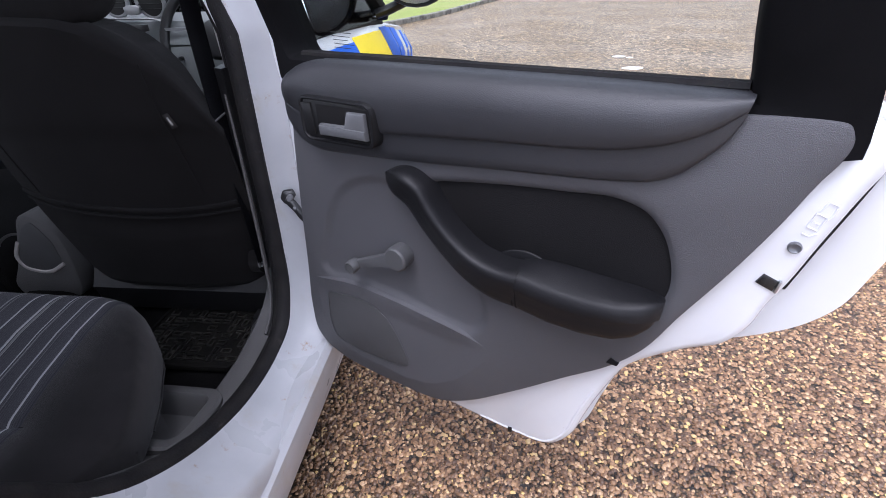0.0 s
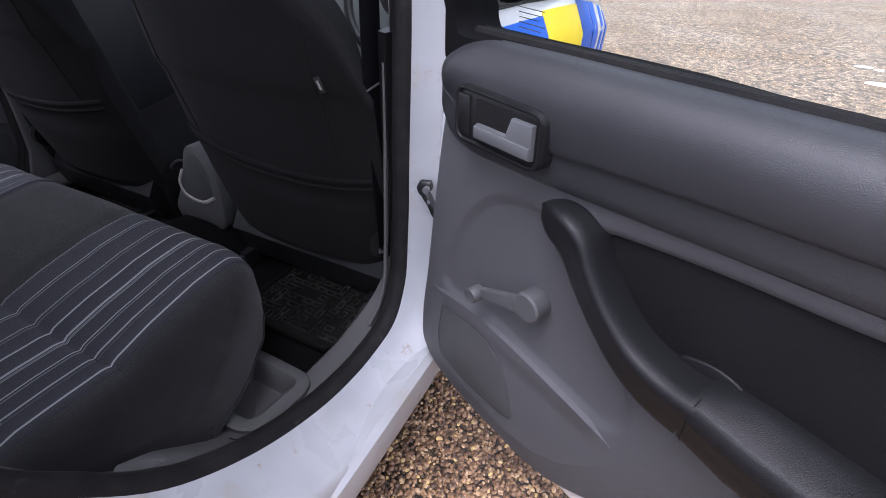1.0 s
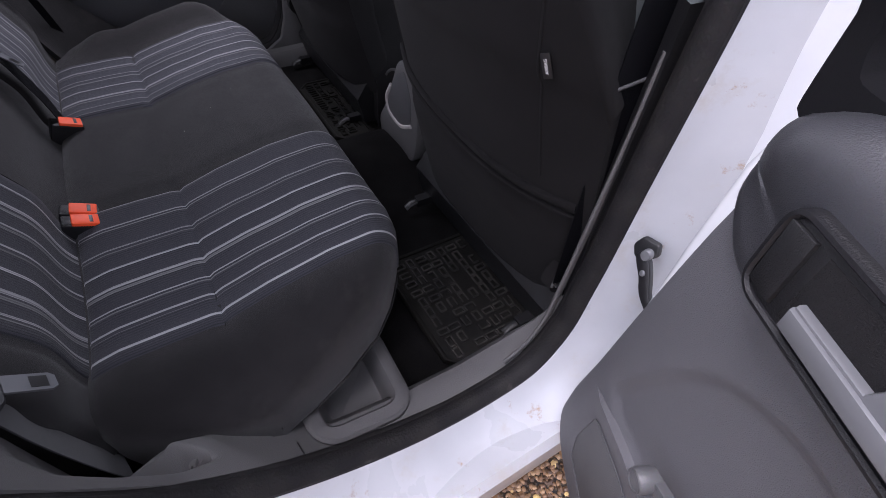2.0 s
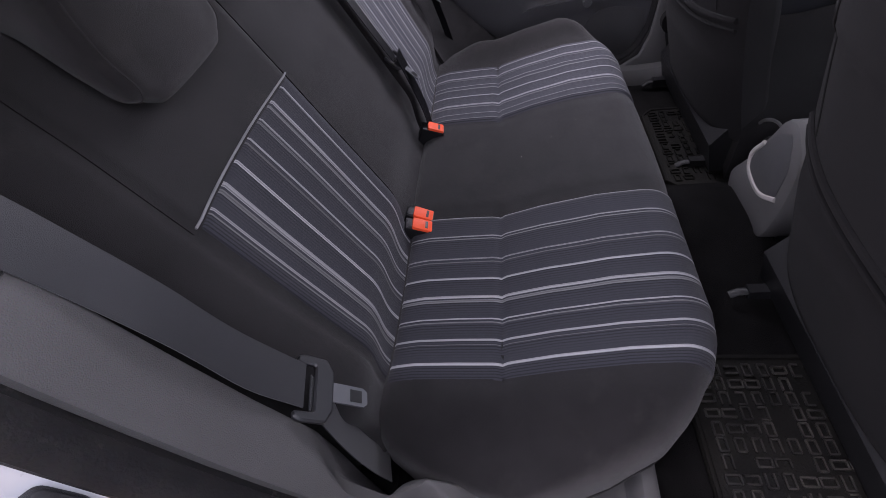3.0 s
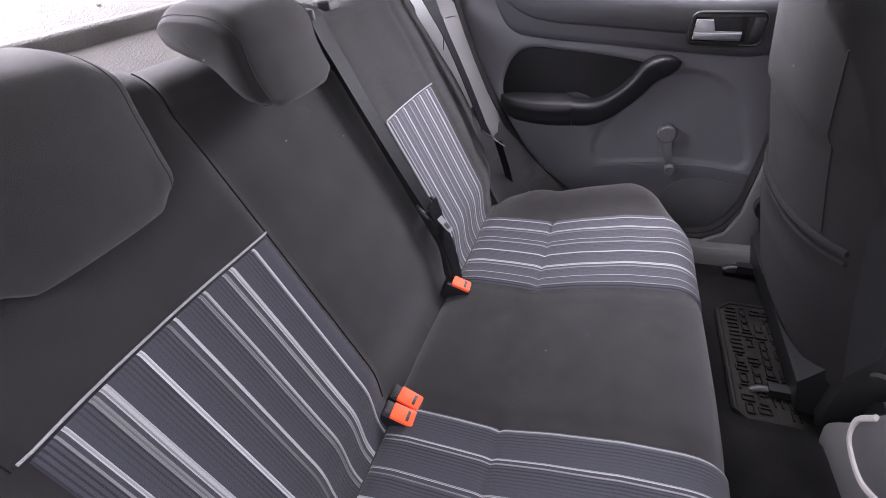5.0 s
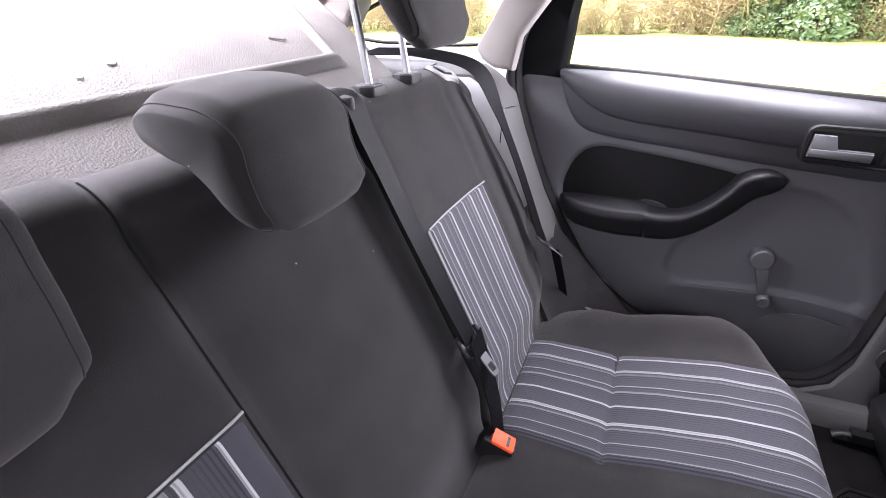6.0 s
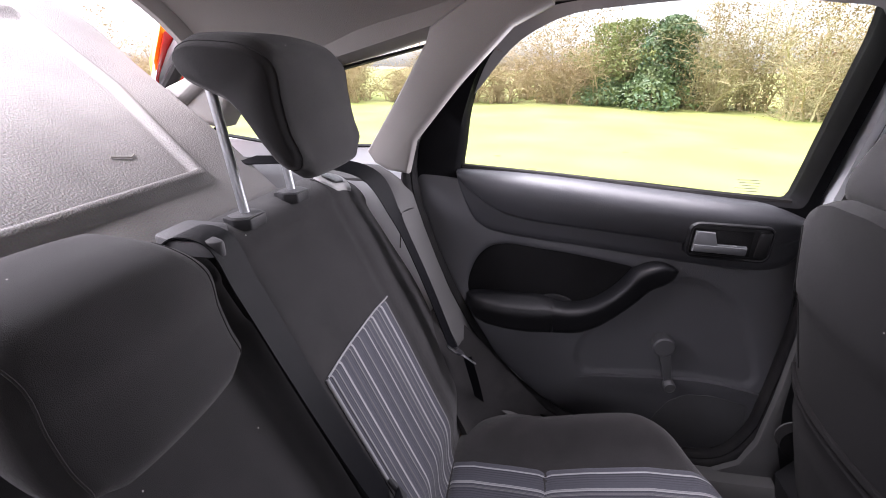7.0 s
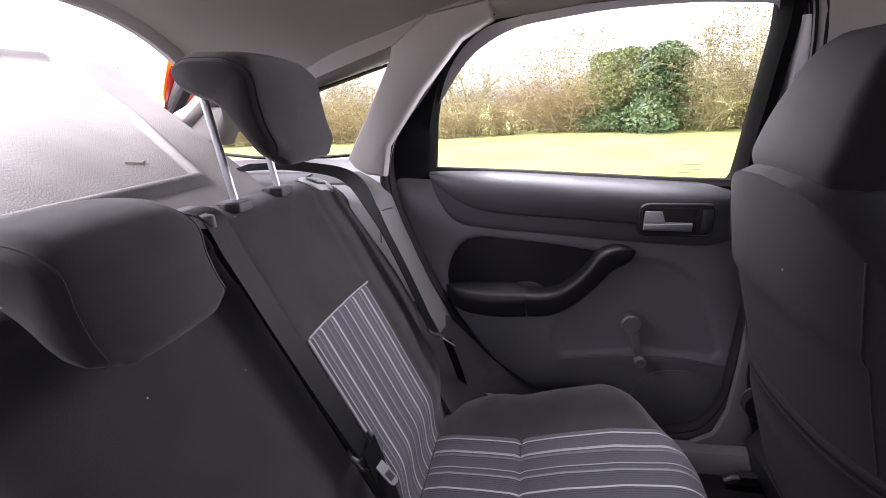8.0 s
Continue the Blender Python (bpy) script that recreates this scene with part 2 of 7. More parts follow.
def stripes(name, x0, x1, lines, shade=1.0, gain=0.80):
    """Woven striped cloth: pale lines on slate at given widths across the seat, with fine ribs beside them."""
    m = bpy.data.materials.new(name)
    m.use_nodes = True
    n, l = m.node_tree.nodes, m.node_tree.links
    b = n["Principled BSDF"]
    b.inputs["Roughness"].default_value = 0.85
    b.inputs["Specular IOR Level"].default_value = 0.2
    b.inputs["Sheen Weight"].default_value = 0.08
    tc = n.new("ShaderNodeTexCoord")
    sep = n.new("ShaderNodeSeparateXYZ")
    l.new(tc.outputs["Object"], sep.inputs[0])
    pos = n.new("ShaderNodeMapRange")
    pos.inputs["From Min"].default_value, pos.inputs["From Max"].default_value = x0, x1
    l.new(sep.outputs["X"], pos.inputs["Value"])
    base = (0.034 * shade, 0.0345 * shade, 0.0425 * shade)
    lines = [(a, w * 1.05, v * gain) for a, w, v in lines]
    ramp = n.new("ShaderNodeValToRGB")
    ramp.color_ramp.interpolation = "CONSTANT"
    e = ramp.color_ramp.elements
    e[0].position, e[0].color = 0.0, (*base, 1)
    e[1].position, e[1].color = 1.0, (*base, 1)
    fade = n.new("ShaderNodeValToRGB")
    f = fade.color_ramp.elements
    f[0].position, f[0].color = 0.0, (0.2, 0.2, 0.2, 1)
    f[1].position, f[1].color = 1.0, (0.6, 0.6, 0.6, 1)
    for at, wide, level in lines:
        p, w = (at - x0) / (x1 - x0), wide / (x1 - x0)
        a = e.new(max(0.001, p - w / 2))
        a.color = (level * 0.97, level * 0.97, level, 1)
        a = e.new(min(0.999, p + w / 2))
        a.color = (*base, 1)
        a = f.new(max(0.002, p - w / 2 - 0.002))
        a.color = (0.0, 0.0, 0.0, 1)
        a = f.new(min(0.998, p + w / 2))
        a.color = (1, 1, 1, 1)
    l.new(pos.outputs[0], ramp.inputs[0])
    l.new(pos.outputs[0], fade.inputs[0])
    rib = n.new("ShaderNodeMath")
    rib.operation, rib.inputs[1].default_value = "MULTIPLY", 2 * math.pi / 0.0052
    l.new(sep.outputs["X"], rib.inputs[0])
    wave = n.new("ShaderNodeMath")
    wave.operation = "SINE"
    l.new(rib.outputs[0], wave.inputs[0])
    cut = n.new("ShaderNodeMapRange")
    cut.inputs["From Min"].default_value, cut.inputs["From Max"].default_value = 0.1, 0.6
    l.new(wave.outputs[0], cut.inputs["Value"])
    amount = n.new("ShaderNodeMath")
    amount.operation = "MULTIPLY"
    l.new(cut.outputs[0], amount.inputs[0])
    l.new(fade.outputs[0], amount.inputs[1])
    dark = n.new("ShaderNodeMix")
    dark.data_type, dark.blend_type = "RGBA", "MULTIPLY"
    l.new(amount.outputs[0], dark.inputs["Factor"])
    l.new(ramp.outputs[0], dark.inputs[6])
    dark.inputs[7].default_value = (0.42, 0.42, 0.42, 1)
    weave = n.new("ShaderNodeTexNoise")
    weave.inputs["Scale"].default_value = 1100
    l.new(tc.outputs["Object"], weave.inputs["Vector"])
    soft = n.new("ShaderNodeMix")
    soft.data_type, soft.blend_type = "RGBA", "OVERLAY"
    soft.inputs["Factor"].default_value = 0.35
    l.new(dark.outputs[2], soft.inputs[6])
    l.new(weave.outputs["Fac"], soft.inputs[7])
    l.new(soft.outputs[2], b.inputs["Base Color"])
    bump = n.new("ShaderNodeBump")
    bump.inputs["Strength"].default_value, bump.inputs["Distance"].default_value = 0.7, 0.0012
    total = n.new("ShaderNodeMath")
    total.operation = "ADD"
    l.new(weave.outputs["Fac"], total.inputs[0])
    l.new(ramp.outputs[0], total.inputs[1])
    l.new(total.outputs[0], bump.inputs["Height"])
    l.new(bump.outputs[0], b.inputs["Normal"])
    return m


def aggregate(name, scale, low, high, dusty):
    """Brown and buff pea gravel bound in resin."""
    m = bpy.data.materials.new(name)
    m.use_nodes = True
    n, l = m.node_tree.nodes, m.node_tree.links
    b = n["Principled BSDF"]
    tc = n.new("ShaderNodeTexCoord")
    v = n.new("ShaderNodeTexVoronoi")
    v.inputs["Scale"].default_value = scale
    l.new(tc.outputs["Object"], v.inputs["Vector"])
    ramp = n.new("ShaderNodeValToRGB")
    pick = n.new("ShaderNodeSeparateColor")
    l.new(v.outputs["Color"], pick.inputs[0])
    l.new(pick.outputs[0], ramp.inputs[0])
    e = ramp.color_ramp.elements
    e[0].position, e[0].color = 0.0, (0.040, 0.022, 0.012, 1)
    e[1].position, e[1].color = 1.0, (0.50, 0.37, 0.22, 1)
    for p, c in ((0.3, (0.092, 0.053, 0.025)), (0.6, (0.19, 0.118, 0.055)), (0.85, (0.31, 0.205, 0.10))):
        a = e.new(p)
        a.color = (*c, 1)
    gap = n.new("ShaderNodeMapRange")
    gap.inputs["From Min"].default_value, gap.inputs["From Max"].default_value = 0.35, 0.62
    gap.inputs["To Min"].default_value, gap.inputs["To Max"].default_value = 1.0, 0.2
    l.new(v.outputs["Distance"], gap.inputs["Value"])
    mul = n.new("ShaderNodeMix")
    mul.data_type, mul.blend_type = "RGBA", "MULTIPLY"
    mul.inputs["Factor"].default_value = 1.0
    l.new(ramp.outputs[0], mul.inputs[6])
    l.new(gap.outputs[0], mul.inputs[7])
    wet = n.new("ShaderNodeTexNoise")
    wet.inputs["Scale"].default_value, wet.inputs["Detail"].default_value = 0.7, 5.0
    l.new(tc.outputs["Object"], wet.inputs["Vector"])
    dry = n.new("ShaderNodeMix")
    dry.data_type, dry.blend_type = "RGBA", "MIX"
    wr = n.new("ShaderNodeMapRange")
    wr.inputs["From Min"].default_value, wr.inputs["From Max"].default_value = 0.4, 0.65
    wr.inputs["To Max"].default_value = dusty
    l.new(wet.outputs["Fac"], wr.inputs["Value"])
    l.new(wr.outputs[0], dry.inputs["Factor"])
    l.new(mul.outputs[2], dry.inputs[6])
    dry.inputs[7].default_value = (0.30, 0.265, 0.225, 1)
    clump = n.new("ShaderNodeTexVoronoi")
    clump.inputs["Scale"].default_value = 24.0
    l.new(tc.outputs["Object"], clump.inputs["Vector"])
    shade = n.new("ShaderNodeSeparateColor")
    l.new(clump.outputs["Color"], shade.inputs[0])
    span = n.new("ShaderNodeMapRange")
    span.inputs["From Min"].default_value, span.inputs["From Max"].default_value = 0.0, 1.0
    span.inputs["To Min"].default_value, span.inputs["To Max"].default_value = low, high
    l.new(shade.outputs[1], span.inputs["Value"])
    patch = n.new("ShaderNodeMix")
    patch.data_type, patch.blend_type = "RGBA", "MULTIPLY"
    patch.inputs["Factor"].default_value = 1.0
    l.new(dry.outputs[2], patch.inputs[6])
    l.new(span.outputs[0], patch.inputs[7])
    l.new(patch.outputs[2], b.inputs["Base Color"])
    b.inputs["Roughness"].default_value = 0.45
    bump = n.new("ShaderNodeBump")
    bump.inputs["Strength"].default_value, bump.inputs["Distance"].default_value = 0.8, 0.004
    l.new(gap.outputs[0], bump.inputs["Height"])
    l.new(bump.outputs[0], b.inputs["Normal"])
    return m


# The high multiplier puts the drive's sheen at grazing view into its colour.
GRAVEL = aggregate("bound_gravel", 95.0, 0.6, 2.9, 0.18)


def pebble_material():
    m = bpy.data.materials.new("buff_and_brown_pebbles")
    m.use_nodes = True
    n, l = m.node_tree.nodes, m.node_tree.links
    b = n["Principled BSDF"]
    geo = n.new("ShaderNodeNewGeometry")
    ramp = n.new("ShaderNodeValToRGB")
    l.new(geo.outputs["Random Per Island"], ramp.inputs[0])
    e = ramp.color_ramp.elements
    e[0].position, e[0].color = 0.0, (0.060, 0.033, 0.019, 1)
    e[1].position, e[1].color = 1.0, (0.56, 0.40, 0.14, 1)
    for p, c in ((0.25, (0.110, 0.060, 0.032)), (0.55, (0.200, 0.112, 0.057)), (0.8, (0.32, 0.192, 0.098)), (0.93, (0.47, 0.32, 0.185))):
        a = e.new(p)
        a.color = (*c, 1)
    tc = n.new("ShaderNodeTexCoord")
    nz = n.new("ShaderNodeTexNoise")
    nz.inputs["Scale"].default_value = 350
    l.new(tc.outputs["Object"], nz.inputs["Vector"])
    mix = n.new("ShaderNodeMix")
    mix.data_type, mix.blend_type = "RGBA", "OVERLAY"
    mix.inputs["Factor"].default_value = 0.4
    l.new(ramp.outputs[0], mix.inputs[6])
    l.new(nz.outputs["Fac"], mix.inputs[7])
    l.new(mix.outputs[2], b.inputs["Base Color"])
    b.inputs["Roughness"].default_value = 0.38
    return m


PEBBLE = pebble_material()
GRASS = material("mown_grass", (0.27, 0.315, 0.088), 0.9, grain=1.0, grain_size=60, wear=0.12, wear_size=0.6, second=(0.33, 0.335, 0.14), spec=0.2)
flecked(GRASS, 1.6, 0.5, (0.16, 0.13, 0.06), 0.09)
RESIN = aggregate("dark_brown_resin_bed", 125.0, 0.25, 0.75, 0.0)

# ---- building tools ----
WORLD = {}


def thing(name, at, label, category, group="", kind=""):
    ob = tagged(new(name), label, category, group, kind)
    ob.location = at
    WORLD[ob] = Matrix.Translation(at)
    return ob


def part(name, bm, mat, parent=None, label="", smooth=True, bevel=0.0, angle=40):
    """Links a bmesh, built in world coordinates, as one mesh object under a thing or part."""
    bmesh.ops.remove_doubles(bm, verts=bm.verts, dist=1e-5)
    bmesh.ops.recalc_face_normals(bm, faces=bm.faces)
    me = bpy.data.meshes.new(name)
    if smooth:
        for f in bm.faces:
            f.smooth = True
        for e in bm.edges:
            if len(e.link_faces) == 2 and e.calc_face_angle(0) > radians(angle):
                e.smooth = False
    bm.to_mesh(me)
    bm.free()
    me.materials.append(mat)
    ob = new(name, me)
    WORLD[ob] = Matrix.Identity(4)
    if parent is not None:
        ob.parent = parent
        ob.matrix_parent_inverse = WORLD[parent].inverted()
    if label:
        ob["label"] = label
    if bevel:
        mod = ob.modifiers.new("soft_edges", "BEVEL")
        mod.width, mod.segments, mod.limit_method, mod.angle_limit = bevel, 3, "ANGLE", radians(35)
        mod.harden_normals = False
    return ob


def flat(u, w, z):
    return Vector((u, w, z))


def curve_loop(pts, per=4, closed=True):
    """A smooth line through the given points, which does not overshoot at corners."""
    p = [Vector(q) for q in pts]
    n = len(p)
    slopes = []
    for i in range(n):
        a, b, c = p[i - 1] if closed or i else p[0], p[i], p[(i + 1) % n] if closed or i < n - 1 else p[-1]
        l0, l1 = (b - a).length, (c - b).length
        if l0 < 1e-9 or l1 < 1e-9:
            slopes.append(((c - a) / max(l0 + l1, 1e-9)))
        else:
            slopes.append(((b - a) / l0 * l1 + (c - b) / l1 * l0) / (l0 + l1))
    out = []
    for i in range(n if closed else n - 1):
        a, b = p[i], p[(i + 1) % n]
        l = (b - a).length
        l0 = (a - p[i - 1]).length if closed or i else l
        l2 = (p[(i + 2) % n] - b).length if closed or i < n - 2 else l
        m0, m1 = slopes[i] * min(l, 1.6 * l0), slopes[(i + 1) % n] * min(l, 1.6 * l2)
        for j in range(per):
            t = j / per
            t2, t3 = t * t, t ** 3
            out.append(a * (2 * t3 - 3 * t2 + 1) + m0 * (t3 - 2 * t2 + t) + b * (3 * t2 - 2 * t3) + m1 * (t3 - t2))
    if not closed:
        out.append(p[-1].copy())
    return out


def rounded(pts, r, k=4):
    """A polygon with its corners rounded off by r."""
    p = [Vector(q) for q in pts]
    out = []
    for i in range(len(p)):
        a, b, c = p[i - 1], p[i], p[(i + 1) % len(p)]
        r0, r1 = min(r, (a - b).length * 0.45), min(r, (c - b).length * 0.45)
        s, e = b + (a - b).normalized() * r0, b + (c - b).normalized() * r1
        for j in range(k + 1):
            t = j / k
            out.append(s * (1 - t) ** 2 + b * (2 * t * (1 - t)) + e * t * t)
    return out


def offset_loop(pts, d):
    """The outline moved inwards by d (outwards when negative)."""
    n = len(pts)
    area = sum(pts[i][0] * pts[(i + 1) % n][1] - pts[(i + 1) % n][0] * pts[i][1] for i in range(n))
    s = 1 if area > 0 else -1
    out = []
    for i in range(n):
        a, b, c = Vector(pts[i - 1]), Vector(pts[i]), Vector(pts[(i + 1) % n])
        e1, e2 = (b - a).normalized(), (c - b).normalized()
        t = (e1 + e2)
        t = t.normalized() if t.length > 1e-6 else e1
        nrm = Vector((-t[1], t[0])) * s
        k = max(0.5, nrm.dot(Vector((-e1[1], e1[0])) * s))
        out.append(b + nrm * d / k)
    return out


def loft(rings, bm=None, cap=True, closed=True):
    """Skin over rings of points; the ends are closed with caps."""
    bm = bm or bmesh.new()
    rows = [[bm.verts.new(p) for p in r] for r in rings]
    n = len(rows[0])
    for a, b in zip(rows, rows[1:]):
        for i in range(n if closed else n - 1):
            bm.faces.new((a[i], a[(i + 1) % n], b[(i + 1) % n], b[i]))
    if cap:
        bm.faces.new(rows[0][::-1])
        bm.faces.new(rows[-1])
    return bm


def slab(outline, w0, w1, at=flat, edge=0.004, bm=None, back_edge=0.0):
    """A plate of an outline (u, z), from depth w0 to w1, with its front edge rounded."""
    pts = [Vector(p) for p in outline]
    s = 1 if w1 > w0 else -1
    rings = []
    for d, w in ((back_edge, w0), (0, w0 + s * back_edge), (0, w1 - s * edge), (edge * 0.3, w1 - s * edge * 0.3), (edge, w1)):
        o = offset_loop(pts, d) if d else pts
        rings.append([at(p[0], w, p[1]) for p in o])
    return loft(rings, bm)


def sweep(path, section, up=(0, 0, 1), scale=None, bm=None, cap=True):
    """A section (across, out) drawn along a path."""
    pts = [Vector(p) for p in path]
    rings = []
    for i, p in enumerate(pts):
        t = (pts[min(i + 1, len(pts) - 1)] - pts[max(i - 1, 0)]).normalized()
        side = t.cross(Vector(up)).normalized()
        out = side.cross(t).normalized()
        k = scale(i / (len(pts) - 1)) if scale else 1
        rings.append([p + side * (a * k) + out * (b * k) for a, b in section])
    return loft(rings, bm, cap)


def oval(a, b, n=16, power=2.0):
    out = []
    for i in range(n):
        t = 2 * math.pi * i / n
        c, s = math.cos(t), math.sin(t)
        out.append((a * math.copysign(abs(c) ** (2 / power), c), b * math.copysign(abs(s) ** (2 / power), s)))
    return out


def box(c, size, rot=None, bm=None):
    bm = bm or bmesh.new()
    m = Matrix.Translation(c) @ (rot.to_4x4() if rot is not None else Matrix.Identity(4)) @ Matrix.Diagonal((*size, 1))
    bmesh.ops.create_cube(bm, size=1, matrix=m)
    return bm


def rod(a, b, r, n=12, bm=None, r2=None):
    a, b = Vector(a), Vector(b)
    d = (b - a).normalized()
    x = d.orthogonal().normalized()
    y = d.cross(x)
    return loft([[p + (x * math.cos(t) + y * math.sin(t)) * q for t in [2 * math.pi * i / n for i in range(n)]] for p, q in ((a, r), (b, r if r2 is None else r2))], bm)


def ring(c, axis, r, tube, n=40, k=10, bm=None):
    """A torus about an axis."""
    c, d = Vector(c), Vector(axis).normalized()
    x = d.orthogonal().normalized()
    y = d.cross(x)
    bm = bm or bmesh.new()
    rows = []
    for i in range(n):
        t = 2 * math.pi * i / n
        o = x * math.cos(t) + y * math.sin(t)
        rows.append([bm.verts.new(c + o * (r + tube * math.cos(s)) + d * (tube * math.sin(s))) for s in [2 * math.pi * j / k for j in range(k)]])
    for i in range(n):
        a, b = rows[i], rows[(i + 1) % n]
        for j in range(k):
            bm.faces.new((a[j], a[(j + 1) % k], b[(j + 1) % k], b[j]))
    return bm


def sheet(f, us, vs, thick=0.0, toward=(0, 0, -1)):
    """A surface f(u, v); with thick set, a plate whose other face lies on the side that toward points to."""
    pts = [[Vector(f(u, v)) for v in vs] for u in us]
    n, m = len(us), len(vs)
    bm = bmesh.new()
    if not thick:
        rows = [[bm.verts.new(p) for p in r] for r in pts]
        for a, b in zip(rows, rows[1:]):
            for i in range(m - 1):
                bm.faces.new((a[i], a[i + 1], b[i + 1], b[i]))
        return bm
    far = []
    ref = Vector(toward)
    for i in range(n):
        row = []
        for j in range(m):
            du = pts[min(i + 1, n - 1)][j] - pts[max(i - 1, 0)][j]
            dv = pts[i][min(j + 1, m - 1)] - pts[i][max(j - 1, 0)]
            nrm = du.cross(dv)
            nrm = nrm.normalized() if nrm.length > 1e-12 else ref.normalized()
            row.append(pts[i][j] + nrm * (thick if nrm.dot(ref) >= 0 else -thick))
        far.append(row)
    one = [[bm.verts.new(p) for p in r] for r in pts]
    two = [[bm.verts.new(p) for p in r] for r in far]
    for rows, flip in ((one, False), (two, True)):
        for a, b in zip(rows, rows[1:]):
            for i in range(m - 1):
                q = (a[i], a[i + 1], b[i + 1], b[i])
                bm.faces.new(q[::-1] if flip else q)
    for i in range(n - 1):
        bm.faces.new((one[i][0], one[i + 1][0], two[i + 1][0], two[i][0]))
        bm.faces.new((one[i + 1][-1], one[i][-1], two[i][-1], two[i + 1][-1]))
    for j in range(m - 1):
        bm.faces.new((one[0][j + 1], one[0][j], two[0][j], two[0][j + 1]))
        bm.faces.new((one[-1][j], one[-1][j + 1], two[-1][j + 1], two[-1][j]))
    return bm


def steps(a, b, n):
    return [a + (b - a) * i / n for i in range(n + 1)]


def smooth(a, b, x):
    t = min(1.0, max(0.0, (x - a) / (b - a)))
    return t * t * (3 - 2 * t)


def lerp_line(pts, x):
    """Height of a broken line at x, eased between its points."""
    if x <= pts[0][0]:
        return pts[0][1]
    for (a, p), (b, q) in zip(pts, pts[1:]):
        if x <= b:
            return p + (q - p) * (x - a) / (b - a)
    return pts[-1][1]

# ---- the ground outside ----
GZ = 0.03
EDGE = [(-2.9, -60), (-2.9, 2), (-2.6, 6), (-1.55, 10.2), (-0.35, 13.2), (0.9, 18), (4.0, 27), (12, 45), (60, 120)]


def ground_sheet():
    bm = sheet(lambda x, y: Vector((x, y, GZ)), [-200, -30, -5, 0, 5, 30, 200], [-200, -30, -5, 0, 5, 30, 200])
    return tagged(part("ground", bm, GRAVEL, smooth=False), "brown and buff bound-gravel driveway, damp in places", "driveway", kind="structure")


def lawn_height(x, y):
    far = smooth(0, 1, min(1.0, max(0.0, (-3.2 - x) / 11.0)))
    swell = lerp_line([(-30, 0.0), (-6, -0.01), (-1.3, -0.03), (0.4, 0.06), (1.5, 0.09), (2.6, 0.07), (4.3, 0.01), (8, -0.02), (60, -0.02)], y)
    return 0.10 - 0.04 * far + swell * far


def lawn():
    bm = bmesh.new()
    rows = []
    for ex, ey in curve_loop(EDGE, 10, closed=False):
        row = []
        for k in (0, 0.02, 0.06, 0.12, 0.2, 0.3, 0.4, 0.5, 0.62, 0.75, 0.9, 1.2, 2.0, 5.0):
            x = ex - 0.12 - 22 * k
            row.append(bm.verts.new((x, ey, GZ + lawn_height(x, ey) - (0.02 if k == 0 else 0))))
        rows.append(row)
    for a, b in zip(rows, rows[1:]):
        for i in range(len(a) - 1):
            bm.faces.new((a[i], a[i + 1], b[i + 1], b[i]))
    return tagged(part("lawn", bm, GRASS), "bright mown grass lawn rising gently to a hedge", "lawn", kind="structure")


def kerb():
    root = thing("kerb", (-2.9, 0, GZ), "row of low pale concrete kerb stones along the drive", "kerb", kind="structure")
    line = curve_loop([p for p in EDGE if -10 < p[1] < 40], 24, closed=False)
    run, last = 0.0, line[0]
    stones = [line[0]]
    for p in line[1:]:
        run += (p - last).length
        last = p
        if run > 0.9:
            stones.append(p)
            run = 0.0
    for a, b in zip(stones, stones[1:]):
        d = (b - a).normalized()
        c = (a + b) / 2
        bm = bmesh.new()
        m = Matrix.Translation((c.x - 0.06, c.y, GZ + 0.045)) @ Matrix.Rotation(math.atan2(d.y, d.x), 4, "Z") @ Matrix.Diagonal(((b - a).length - 0.012, 0.125, 0.13, 1))
        bmesh.ops.create_cube(bm, size=1, matrix=m)
        bmesh.ops.bevel(bm, geom=bm.edges[:], offset=0.015, segments=1, affect="EDGES")
        part("kerb_stone", bm, KERB, root, smooth=False)


